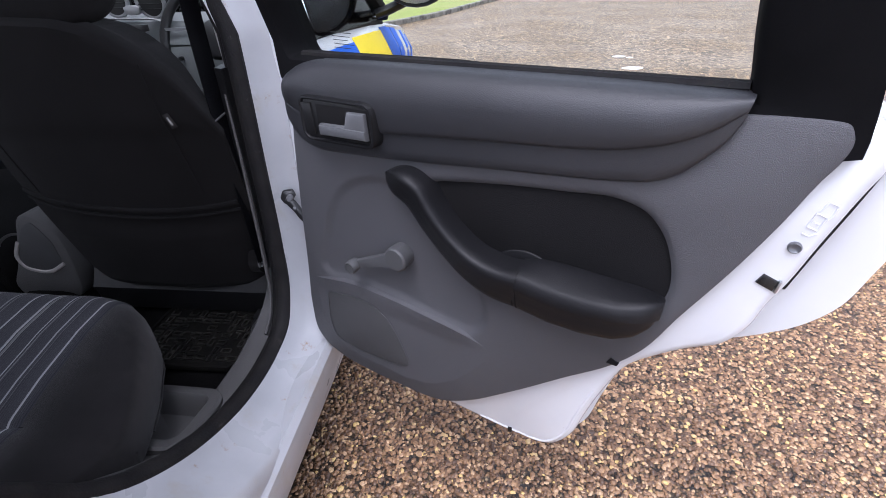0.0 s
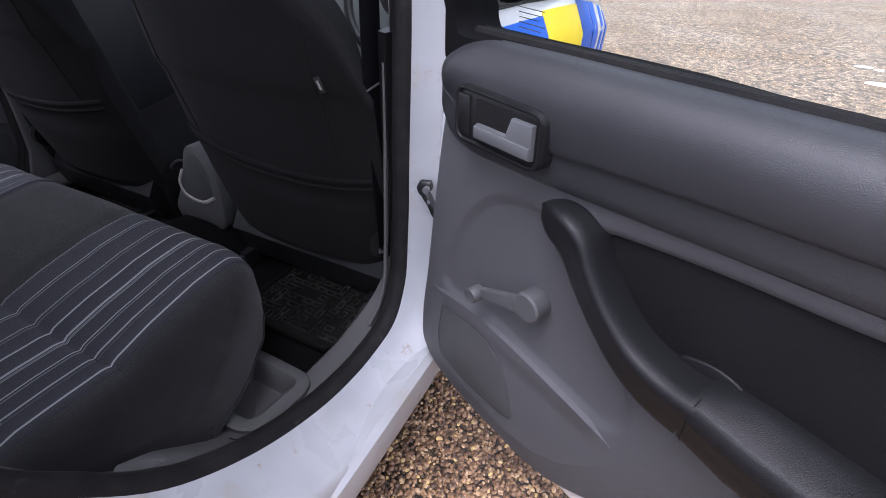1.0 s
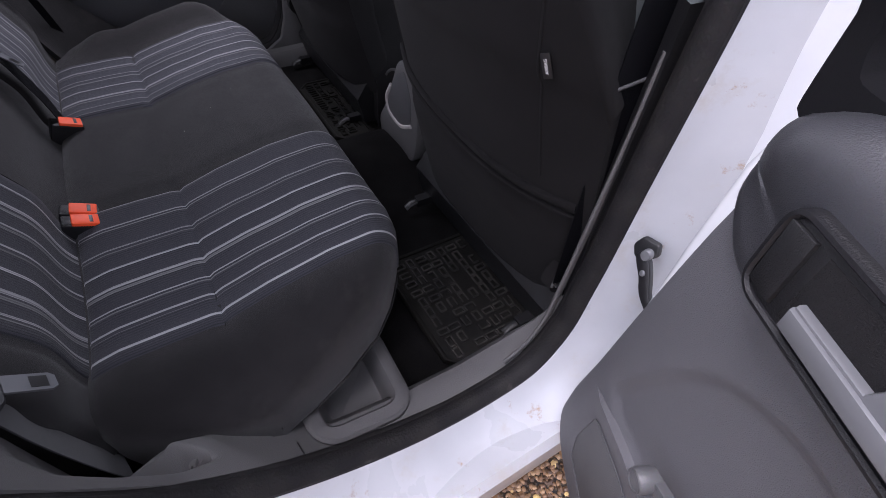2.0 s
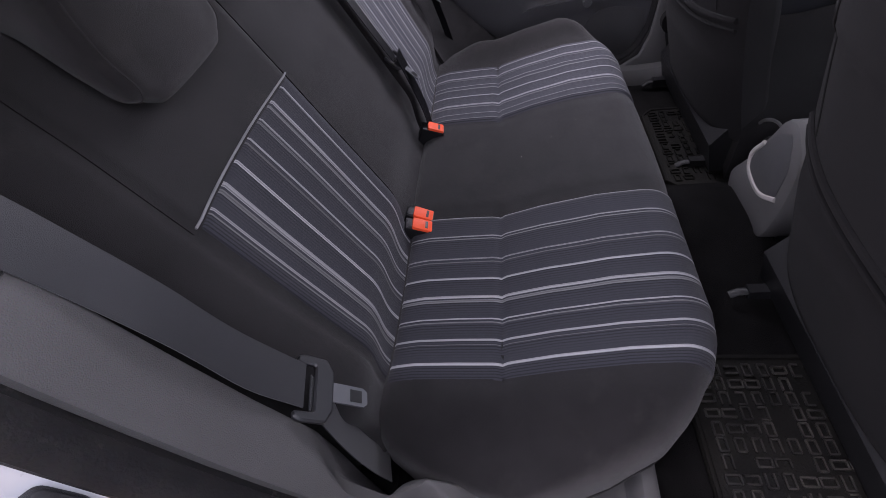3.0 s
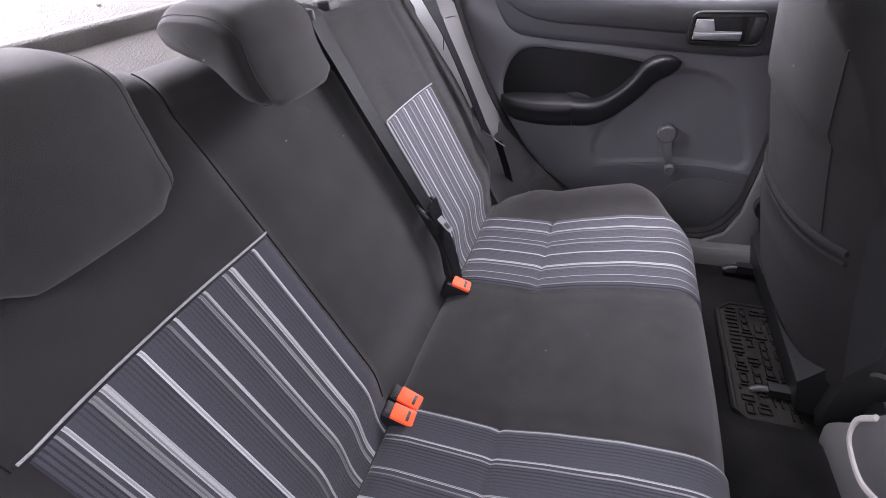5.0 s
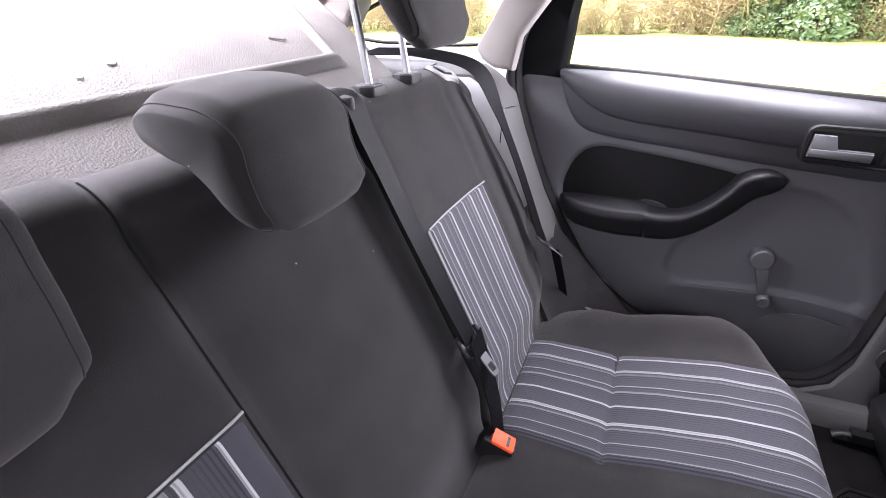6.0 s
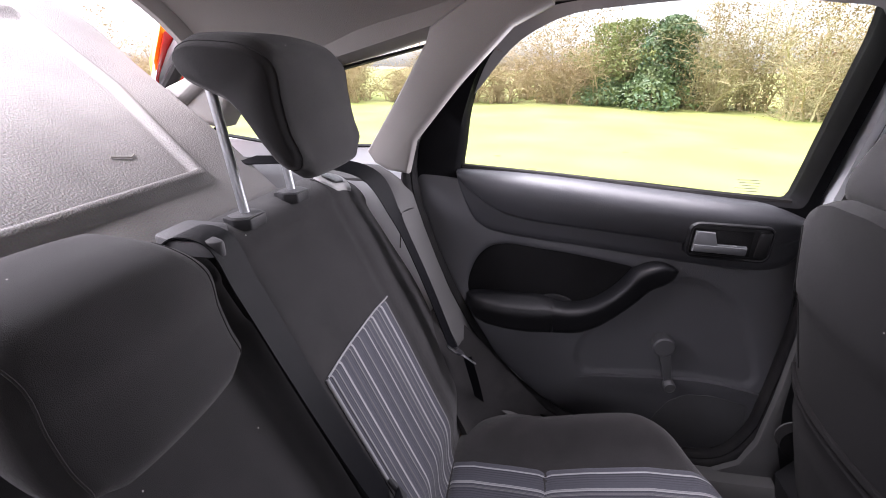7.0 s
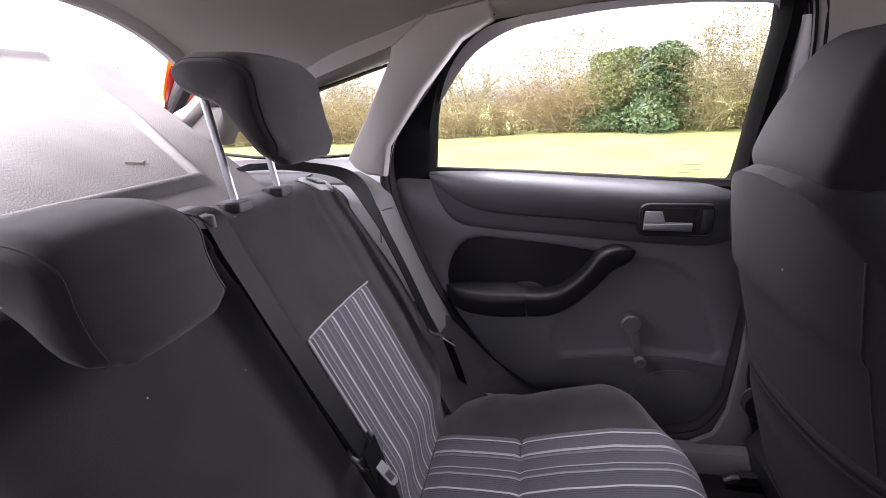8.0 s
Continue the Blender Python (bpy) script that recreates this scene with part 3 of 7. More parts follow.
def pebbles(x0, x1, y0, y1, count):
    """Loose-looking stones proud of the resin, beside the open door."""
    rng = np.random.default_rng(7)
    g = (1 + 5 ** 0.5) / 2
    ico = np.array([(-1, g, 0), (1, g, 0), (-1, -g, 0), (1, -g, 0), (0, -1, g), (0, 1, g), (0, -1, -g), (0, 1, -g), (g, 0, -1), (g, 0, 1), (-g, 0, -1), (-g, 0, 1)]) / 1.9
    tri = [(0, 11, 5), (0, 5, 1), (0, 1, 7), (0, 7, 10), (0, 10, 11), (1, 5, 9), (5, 11, 4), (11, 10, 2), (10, 7, 6), (7, 1, 8)]
    tri += [(3, 9, 4), (3, 4, 2), (3, 2, 6), (3, 6, 8), (3, 8, 9), (4, 9, 5), (2, 4, 11), (6, 2, 10), (8, 6, 7), (9, 8, 1)]
    tri = np.array([f for f in tri if any(ico[i][2] > 0.01 for i in f)])
    size = rng.uniform(0.0038, 0.0080, count)
    pos = np.stack([rng.uniform(x0, x1, count), rng.uniform(y0, y1, count), GZ + size * 0.25], 1)
    near = np.minimum(np.minimum(x1 - pos[:, 0], 9.0), np.minimum(pos[:, 1] - y0, y1 - pos[:, 1]))
    keep = near > 0.55 * rng.uniform(0, 1, count) ** 1.5
    size, pos = size[keep], pos[keep]
    count = len(pos)
    shape = rng.uniform(0.62, 1.32, (count, 1, 3)) * np.array([1, 1, 0.65])
    turn = rng.uniform(0, 2 * math.pi, count)
    jit = rng.uniform(0.85, 1.15, (count, 12, 1))
    v = ico[None] * shape * jit * size[:, None, None]
    c, s = np.cos(turn)[:, None], np.sin(turn)[:, None]
    v = np.stack([v[..., 0] * c - v[..., 1] * s, v[..., 0] * s + v[..., 1] * c, v[..., 2]], -1) + pos[:, None]
    f = (tri[None] + 12 * np.arange(count)[:, None, None]).reshape(-1, 3)
    me = bpy.data.meshes.new("pebbles")
    me.from_pydata(v.reshape(-1, 3).tolist(), [], f.tolist())
    me.materials.append(PEBBLE)
    me.polygons.foreach_set("use_smooth", [True] * len(f))
    tagged(new("pebbles", me), "buff and brown pea gravel set in the drive", "gravel", kind="stuff")


ground_sheet()
lawn()
kerb()
def bed_height(x, y):
    """The dark bed fades out raggedly into the drive."""
    rim = min(3.0 - x, y + 0.49, 2.29 - y)
    ragged = 0.28 + 0.30 * noise.noise((x * 3.0, y * 3.0, 1.0)) + 0.22 * noise.noise((x * 14.0, y * 14.0, 4.0))
    return GZ + (0.0015 if rim > ragged else -0.002)


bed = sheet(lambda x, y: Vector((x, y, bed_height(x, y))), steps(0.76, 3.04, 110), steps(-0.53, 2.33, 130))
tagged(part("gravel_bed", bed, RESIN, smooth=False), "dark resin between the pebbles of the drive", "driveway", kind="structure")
pebbles(0.77, 3.03, -0.52, 2.32, 112000)

# ---- the car's shell ----
# Rear door opening, as (y, z), from the belt at the middle pillar down, back along the sill and up round the window.
OPEN = [(0.888, 1.02), (0.876, 0.80), (0.865, 0.60), (0.848, 0.48), (0.80, 0.405), (0.72, 0.385), (0.60, 0.39), (0.47, 0.43), (0.36, 0.49), (0.27, 0.565),
        (0.19, 0.68), (0.125, 0.80), (0.072, 0.93), (0.042, 1.05), (0.066, 1.14), (0.155, 1.245), (0.245, 1.345), (0.32, 1.384), (0.45, 1.404), (0.62, 1.411), (0.76, 1.404), (0.845, 1.388), (0.880, 1.30), (0.888, 1.12)]


def lean(z):
    """How far the car's flank leans in above the belt."""
    return 0.30 * max(0.0, z - 1.06)


def flank(side, x, y, z):
    return Vector((side * (x - lean(z)), y, z))


def strip_round(side, loop, section, bm=None):
    """A profile (x, outward) drawn round an opening."""
    rings = []
    for x, d in section:
        o = offset_loop(loop, -d)
        rings.append([flank(side, x, p[0], p[1]) for p in o])
    bm = bm or bmesh.new()
    rows = [[bm.verts.new(p) for p in r] for r in rings]
    n = len(loop)
    for a, b in zip(rows, rows[1:]):
        for i in range(n):
            bm.faces.new((a[i], a[(i + 1) % n], b[(i + 1) % n], b[i]))
    return bm


def tube_round(side, loop, x, off, r, r2=None, n=10, wobble=0.0):
    pts = offset_loop(loop, -off)
    m = len(pts)
    rings = []
    for i, p in enumerate(pts):
        a, b = pts[i - 1], pts[(i + 1) % m]
        t = (b - a).normalized()
        nrm = Vector((t[1], -t[0]))
        k = (1 + wobble * math.sin(i * 1.7)) * (1 - 0.80 * smooth(1.02, 1.14, p[1]))
        ring_pts = []
        for j in range(n):
            s = 2 * math.pi * j / n
            d = nrm * (r * k * math.cos(s))
            ring_pts.append(flank(side, x + (r2 or r) * math.sin(s), p[0] + d[0], p[1] + d[1]))
        rings.append(ring_pts)
    rings.append(rings[0])
    return loft(rings, cap=False)


car = thing("car_body", (0, 0.9, GZ), "white hatchback car body shell with painted door openings and grey interior trim", "car body", kind="structure")
LOOP = curve_loop(OPEN, 5)


def side_polygon(side, pts, x, thick, edge=0.003, per=0):
    o = curve_loop(pts, per) if per else [Vector(p) for p in pts]
    return slab(o, 0.0, thick, lambda u, w, z: flank(side, x - w, u, z), edge)


for side in (1, -1):
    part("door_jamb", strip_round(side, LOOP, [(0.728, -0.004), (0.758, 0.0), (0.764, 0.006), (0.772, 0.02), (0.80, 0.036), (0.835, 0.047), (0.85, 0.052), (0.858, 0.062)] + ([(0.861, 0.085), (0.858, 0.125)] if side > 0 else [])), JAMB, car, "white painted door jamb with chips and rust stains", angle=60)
    part("door_seal", tube_round(side, LOOP, 0.744, 0.000, 0.0145, 0.018, wobble=0.06), RUBBER, car, "scuffed black rubber door seal")
    part("inner_seal_lip", tube_round(side, LOOP, 0.727, 0.010, 0.012, 0.013), RUBBER, car)
    part("seal_bead", tube_round(side, LOOP, 0.757, 0.010, 0.0042, 0.0042, n=8), GLOSS_BLACK, car)
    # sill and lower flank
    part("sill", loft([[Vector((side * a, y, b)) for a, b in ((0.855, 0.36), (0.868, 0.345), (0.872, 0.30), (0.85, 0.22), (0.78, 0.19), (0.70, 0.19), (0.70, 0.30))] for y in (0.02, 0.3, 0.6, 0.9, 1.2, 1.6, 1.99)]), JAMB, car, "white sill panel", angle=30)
    # rear flank round the wheel arch
    part("quarter_panel", side_polygon(side, [(0.02, 1.085), (0.0, 1.0), (0.03, 0.93), (0.06, 0.80), (0.10, 0.70), (0.05, 0.60), (-0.03, 0.66), (-0.14, 0.695), (-0.28, 0.70), (-0.42, 0.69), (-0.54, 0.64), (-0.62, 0.56), (-0.66, 0.42), (-0.92, 0.42), (-0.95, 0.75), (-0.86, 1.0), (-0.62, 1.10), (-0.2, 1.10), (-0.03, 1.09)], 0.862, 0.02), WHITE, car, "white rear quarter panel")
    # trim of the rear pillar, between door and quarter window
    part("rear_pillar_trim", side_polygon(side, [(0.05, 1.066), (0.070, 1.135), (0.160, 1.243), (0.252, 1.336), (0.315, 1.366), (0.31, 1.40), (0.19, 1.385), (0.112, 1.335), (0.104, 1.312), (0.040, 1.215), (-0.032, 1.112), (-0.020, 1.088), (0.005, 1.072)], 0.706, 0.03, 0.012), PILLAR, car, "light grey pillar trim")
    part("rear_pillar_trim", side_polygon(side, [(-0.40, 1.170), (-0.36, 1.20), (-0.20, 1.300), (-0.25, 1.318), (-0.36, 1.250), (-0.46, 1.185), (-0.54, 1.09), (-0.56, 1.02), (-0.44, 1.02), (-0.42, 1.11)], 0.70, 0.07, 0.02), PILLAR, car, "light grey rear pillar trim")
    part("rear_pillar_trim", side_polygon(side, [(-0.455, 1.208), (-0.41, 1.232), (-0.345, 1.255), (-0.275, 1.240), (-0.28, 1.20), (-0.32, 1.155), (-0.36, 1.16), (-0.40, 1.175)], 0.70, 0.06, 0.015), PILLAR, car, "light grey rear pillar trim")
    part("roof_rail", loft([[flank(side, a, y, z + b) for a, b in ((0.70, 0.0), (0.70, 0.035), (0.76, 0.06), (0.82, 0.03), (0.80, -0.01), (0.74, -0.012))] for y, z in ((-0.36, 1.215), (-0.25, 1.245), (-0.08, 1.285), (0.10, 1.335), (0.22, 1.372), (0.32, 1.39), (0.50, 1.405), (0.70, 1.405), (0.9, 1.39), (1.2, 1.345), (1.5, 1.25), (1.75, 1.13), (1.9, 1.05))]), LINER, car, "light grey roof side trim")
    if side < 0:
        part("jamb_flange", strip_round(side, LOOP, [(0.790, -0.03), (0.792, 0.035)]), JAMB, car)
    # quarter window
    q = [(0.102, 1.314), (-0.08, 1.272), (-0.24, 1.222), (-0.39, 1.165), (-0.415, 1.125), (-0.30, 1.110), (-0.10, 1.107), (-0.036, 1.110)]
    part("quarter_window_seal", strip_round(side, q, [(0.742, 0.0), (0.730, -0.006), (0.745, -0.008)]), RUBBER, car)
    pane = part("quarter_window_glass", side_polygon(side, q, 0.752, 0.003, 0.0005), GLASS, car, "tinted quarter window glass")
    pane.visible_shadow = False
    # middle pillar: outer paint, inner trim
    part("middle_pillar", side_polygon(side, [(0.93, 1.36), (1.03, 1.36), (1.02, 0.9), (1.00, 0.45), (0.97, 0.38), (0.90, 0.40), (0.915, 0.6), (0.925, 0.9)], 0.855, 0.04), WHITE, car, "white middle pillar")
    if side < 0:
        part("pillar_trim_lower", side_polygon(side, [(0.868, 1.0), (0.865, 0.75), (0.86, 0.60), (0.850, 0.48), (0.826, 0.415), (0.762, 0.374), (0.66, 0.364), (0.66, 0.29), (0.80, 0.285), (0.938, 0.292), (0.926, 0.45), (0.906, 0.62), (0.90, 0.75), (0.91, 1.0)], 0.716, 0.016, 0.006), TRIM_GREY, car, "grey lower middle pillar trim")
    part("pillar_trim_lower", loft([[Vector((side * a, y + b, z)) for a, b in ((0.722, 0.0), (0.700, 0.012), (0.694, 0.05), (0.70, 0.13), (0.73, 0.15))] for y, z in ((0.866, 1.0), (0.864, 0.85), (0.862, 0.70), (0.866, 0.58), (0.88, 0.48), (0.90, 0.42), (0.92, 0.36), (0.93, 0.30))]), BLACK, car, "black inner pillar trim")
    part("pillar_trim_upper", loft([[flank(side, a, y + b, z) for a, b in (((0.735, 0.0), (0.710, 0.010), (0.700, 0.05), (0.705, 0.13), (0.74, 0.15)) if side > 0 else ((0.752, 0.006), (0.738, 0.008), (0.714, 0.020), (0.702, 0.05), (0.705, 0.13), (0.74, 0.15)))] for y, z in ((0.868 + 0.012 * side + 0.012, 0.99), (0.894 + 0.012 * side, 1.10), (0.894 + 0.012 * side, 1.2), (0.884 + 0.012 * side, 1.30), (0.867 + 0.012 * side, 1.36), (0.852 + 0.012 * side, 1.395))]), PILLAR, car, "light grey upper pillar trim")
    if side < 0:
        # White strip added to paint in the trim edge that catches window light.
        part("pillar_lit_edge", loft([[flank(side, a, y + b, z) for a, b in ((0.780, -0.012), (0.752, -0.012), (0.742, -0.009), (0.740, 0.006), (0.752, 0.014), (0.780, 0.014))] for y, z in ((0.868, 0.995), (0.880, 1.10), (0.881, 1.2), (0.874, 1.30), (0.868, 1.34))]), WHITE, car, "white strip standing for the window-lit edge of the pillar trim")
    part("belt_height_slider", side_polygon(side, [(0.915, 1.28), (0.975, 1.285), (0.985, 1.21), (0.925, 1.20)], 0.712, 0.012, 0.006), PILLAR, car)
    # sill scuff trim inside the opening
    part("sill_trim", loft([[Vector((side * (0.722 - (0.722 - a) * slim), y, b + dz)) for a, b in ((0.722, 0.384), (0.700, 0.390), (0.672, 0.386), (0.660, 0.372), (0.655, 0.31), (0.722, 0.31))] for y, dz, slim in ((0.385, 0.018, 1), (0.40, 0.034, 1), (0.45, 0.024, 1), (0.50, 0.012, 1), (0.58, 0.0, 1), (0.70, -0.004, 1)) + (((0.78, 0.006, 1), (0.82, 0.022, 0.92), (0.845, 0.05, 0.72), (0.862, 0.09, 0.5), (0.872, 0.14, 0.3)) if side > 0 else ((0.80, -0.004, 1), (0.90, 0.0, 1)))]), TRIM_GREY, car, "grey plastic sill scuff trim")

    def quarter(y, k):
        """Trim from the sill up past the seat to the window ledge: k runs from the door edge inwards."""
        z = lerp_line([(-0.40, 1.09), (-0.02, 1.085), (0.045, 1.04), (0.085, 0.92), (0.135, 0.80), (0.20, 0.675), (0.28, 0.557), (0.37, 0.478), (0.43, 0.432), (0.50, 0.40)], y)
        x = 0.718 - 0.016 * k - 0.10 * k ** 1.6
        z -= 0.010
        dip = (0.03 - 0.014 * smooth(0.22, 0.30, y)) * k * k + 0.05 * max(0.0, k - 0.5) * smooth(0.13, 0.24, y) * smooth(0.34, 0.27, y) + 2.0 * max(0.0, k - 0.72) ** 1.2 * smooth(-0.05, 0.01, y) * smooth(0.40, 0.14, y)
        dip += 0.45 * max(0.0, k - 0.80) * smooth(0.20, 0.25, y) * smooth(0.36, 0.29, y)
        rim0 = lerp_line([(0.172, 0.80), (0.185, 0.51), (0.205, 0.31), (0.235, 0.25), (0.27, 0.28), (0.305, 0.38)], y)
        rim1 = lerp_line([(0.17, 1.30), (0.215, 0.95), (0.235, 0.78), (0.267, 0.70), (0.302, 0.50), (0.31, 0.45)], y)
        scoop = 0.052 * smooth(0.160, 0.190, y) * smooth(0.318, 0.296, y) * smooth(rim0 - 0.03, rim0 + 0.17, k) * smooth(rim1 + 0.10, rim1 - 0.10, k)
        return Vector((side * (x + 0.5 * scoop), y - 0.015 * k, z - dip - 0.10 * max(0.0, k - 0.75) - scoop))

    part("quarter_trim", sheet(quarter, steps(-0.40, 0.10, 20)[:-1] + steps(0.10, 0.455, 90), steps(0, 1.5, 110) if side > 0 else steps(0, 0.72, 50), 0.006, (side, 0, -1)), TRIM_GREY, car, "grey side trim panel with a moulded hand scoop")
    part("belt_slot", slab(curve_loop([(-0.030, 0.612), (-0.012, 0.606), (-0.010, 0.616), (-0.030, 0.624)], 3), 0, 0.004, lambda u, w, z: Vector((side * z, u, 1.078 + w))), GLOSS_BLACK, car)
    # wheel well and shelf ledge behind the seat
    part("boot_side_trim", loft([[Vector((side * a, y, b)) for a, b in ((0.70, 1.075), (0.60, 1.07), (0.55, 1.03), (0.53, 0.8), (0.52, 0.45), (0.78, 0.45), (0.80, 1.0))] for y in (-0.92, -0.6, -0.3, -0.14)]), TRIM_DARK, car, "dark boot side trim")

    part("trim_seam", sweep([quarter(0.062 - 0.012 * k, k) + Vector((-side * 0.001, 0, 0.0015)) for k in steps(0.30, 0.78, 12)], oval(0.0013, 0.0013, 6)), GLOSS_BLACK, car)
    part("trim_seam", sweep([quarter(0.408, k) + Vector((-side * 0.001, 0, 0.0015)) for k in steps(0, 0.42, 12)], oval(0.0013, 0.0013, 6)), GLOSS_BLACK, car)

part("trim_edge", sweep([Vector((0.714, y, z)) for y, z in curve_loop([(0.770, 0.398), (0.812, 0.424), (0.838, 0.470), (0.851, 0.56), (0.860, 0.68), (0.869, 0.82), (0.874, 0.95)], 5, closed=False)], oval(0.007, 0.004, 8), (1, 0, 0)), TRIM_GREY, car, "grey edge of the pillar trim")

# storage tray moulded into the sill trim beside the cushion
for side in (1, -1):
    tray = bmesh.new()
    rim = [(0.447, 0.55), (0.447, 0.684), (0.568, 0.684), (0.572, 0.545)]
    o = rounded(rim, 0.022, 6)

    def tz(y):
        return lerp_line([(0.42, 0.428), (0.50, 0.405), (0.60, 0.396)], y)
    rings = []
    for d, dz in ((-0.028, -0.04), (-0.027, 0.0), (-0.022, 0.005), (-0.003, 0.006), (0.001, 0.002), (0.008, -0.035), (0.014, -0.048), (0.018, -0.05)):
        rings.append([Vector((side * p[1], p[0], tz(p[0]) + dz)) for p in offset_loop(o, d)])
    loft(rings, tray, cap=False)
    inner = [tray.verts.new(v) for v in rings[-1]]
    tray.faces.new(inner)
    part("stowage_tray", tray, TRIM_GREY, car, "grey moulded stowage tray")

# floor, tunnel, headlining, roof skin, bulkhead
part("floor_pan", sheet(lambda x, y: Vector((x, y, 0.335 + 0.06 * math.exp(-(x / 0.12) ** 4))), steps(-0.70, 0.70, 40), steps(0.18, 2.1, 40), 0.03), CARPET, car, "black carpeted floor")
part("boot_floor", box((0, -0.5, 0.46), (1.1, 1.0, 0.03)), CARPET, car)
part("underbody", box((0, 0.9, 0.215), (1.45, 3.3, 0.04)), BLACK, car)


def roof(x, y, lift=0.0):
    edge = lerp_line([(-0.45, 1.235), (-0.25, 1.255), (-0.07, 1.285), (0.10, 1.325), (0.23, 1.366), (0.33, 1.397), (0.5, 1.414), (0.75, 1.414), (0.95, 1.402), (1.2, 1.36), (1.35, 1.31)], y)
    top = lerp_line([(-0.45, 1.425), (-0.2, 1.44), (0.2, 1.45), (0.8, 1.45), (1.2, 1.42), (1.35, 1.38)], y)
    half = lerp_line([(-0.45, 0.62), (0, 0.655), (0.4, 0.66), (1.0, 0.655), (1.35, 0.62)], y)
    k = min(1.0, abs(x))
    return Vector((x * (half + lift), y, edge + (top - edge) * (1 - k ** 5) + lift))


def roof_y(v, u):
    """The headlining's rear edge, a little further forward at the pillars."""
    back = -0.335 + 0.03 * abs(u) ** 3
    return back + (1.35 - back) * v


part("headlining", sheet(lambda u, v: roof(u, roof_y(v, u)), steps(-1, 1, 40), steps(0, 1, 40), 0.012, (0, 0, 1)), LINER, car, "light grey cloth headlining")
part("roof_skin", sheet(lambda u, v: roof(u, roof_y(v, u), 0.035), steps(-1, 1, 40), steps(0, 1, 40), 0.004, (0, 0, 1)), WHITE, car, "white roof skin")
part("rear_header", sweep([roof(u, roof_y(0, u)) + Vector((0, -0.012, 0.012)) for u in steps(-1, 1, 40)], oval(0.02, 0.03, 10), (0, 0, 1)), PILLAR, car, "grey rear header trim")

# rear lamps on the pillars, beside the raised tailgate's opening
for side in (1, -1):
    lamp = part("rear_lamp", loft([[Vector((side * (a + dx), y + b, z)) for a, b in ((0.62, 0.03), (0.66, 0.0), (0.70, -0.05), (0.72, 0.03))] for y, z, dx in ((-0.42, 1.33, -0.02), (-0.47, 1.26, 0.0), (-0.53, 1.16, 0.02), (-0.60, 1.02, 0.05))]), LAMP_RED, car, "red rear lamp lens")
    part("indicator_lens", loft([[Vector((side * (a + dx), y + b - 0.02, z)) for a, b in ((0.665, 0.02), (0.69, 0.0), (0.71, -0.03), (0.72, 0.03))] for y, z, dx in ((-0.43, 1.35, -0.02), (-0.48, 1.28, 0.0), (-0.50, 1.24, 0.02))]), LAMP_AMBER, lamp, "amber indicator lens")
    part("hatch_seal", sweep([Vector((side * x, y, z)) for x, y, z in ((0.60, -0.30, 1.35), (0.625, -0.38, 1.285), (0.63, -0.445, 1.215), (0.64, -0.52, 1.10), (0.64, -0.62, 0.95))], oval(0.012, 0.014, 10), (1, 0, 0)), RUBBER, car, "black hatch seal")
    part("hatch_jamb", sweep([Vector((side * x, y, z)) for x, y, z in ((0.625, -0.32, 1.37), (0.648, -0.41, 1.295), (0.655, -0.475, 1.225), (0.66, -0.55, 1.11), (0.66, -0.66, 0.95))], oval(0.014, 0.022, 10), (1, 0, 0)), WHITE, car, "white painted hatch jamb")

# front of the car: front doors, wings, bonnet, screen surround
def front_width(y):
    return lerp_line([(0.9, 0.872), (1.6, 0.874), (2.0, 0.870), (2.3, 0.862), (2.5, 0.84), (2.75, 0.77), (2.95, 0.64), (3.05, 0.45)], y)


def waist(y):
    return lerp_line([(0.9, 1.03), (1.3, 1.015), (1.7, 0.995), (1.95, 0.975), (2.3, 0.93), (2.6, 0.87), (2.9, 0.78), (3.05, 0.70)], y)


def flank_front(side, y, k):
    """Flank of front door and wing: k from sill to waist."""
    top = waist(y)
    z = 0.27 + (top - 0.27) * k
    bulge = -0.045 * (1 - k) ** 2 - 0.05 * max(0, k - 0.86) / 0.14
    return Vector((side * (front_width(y) + bulge), y, z))


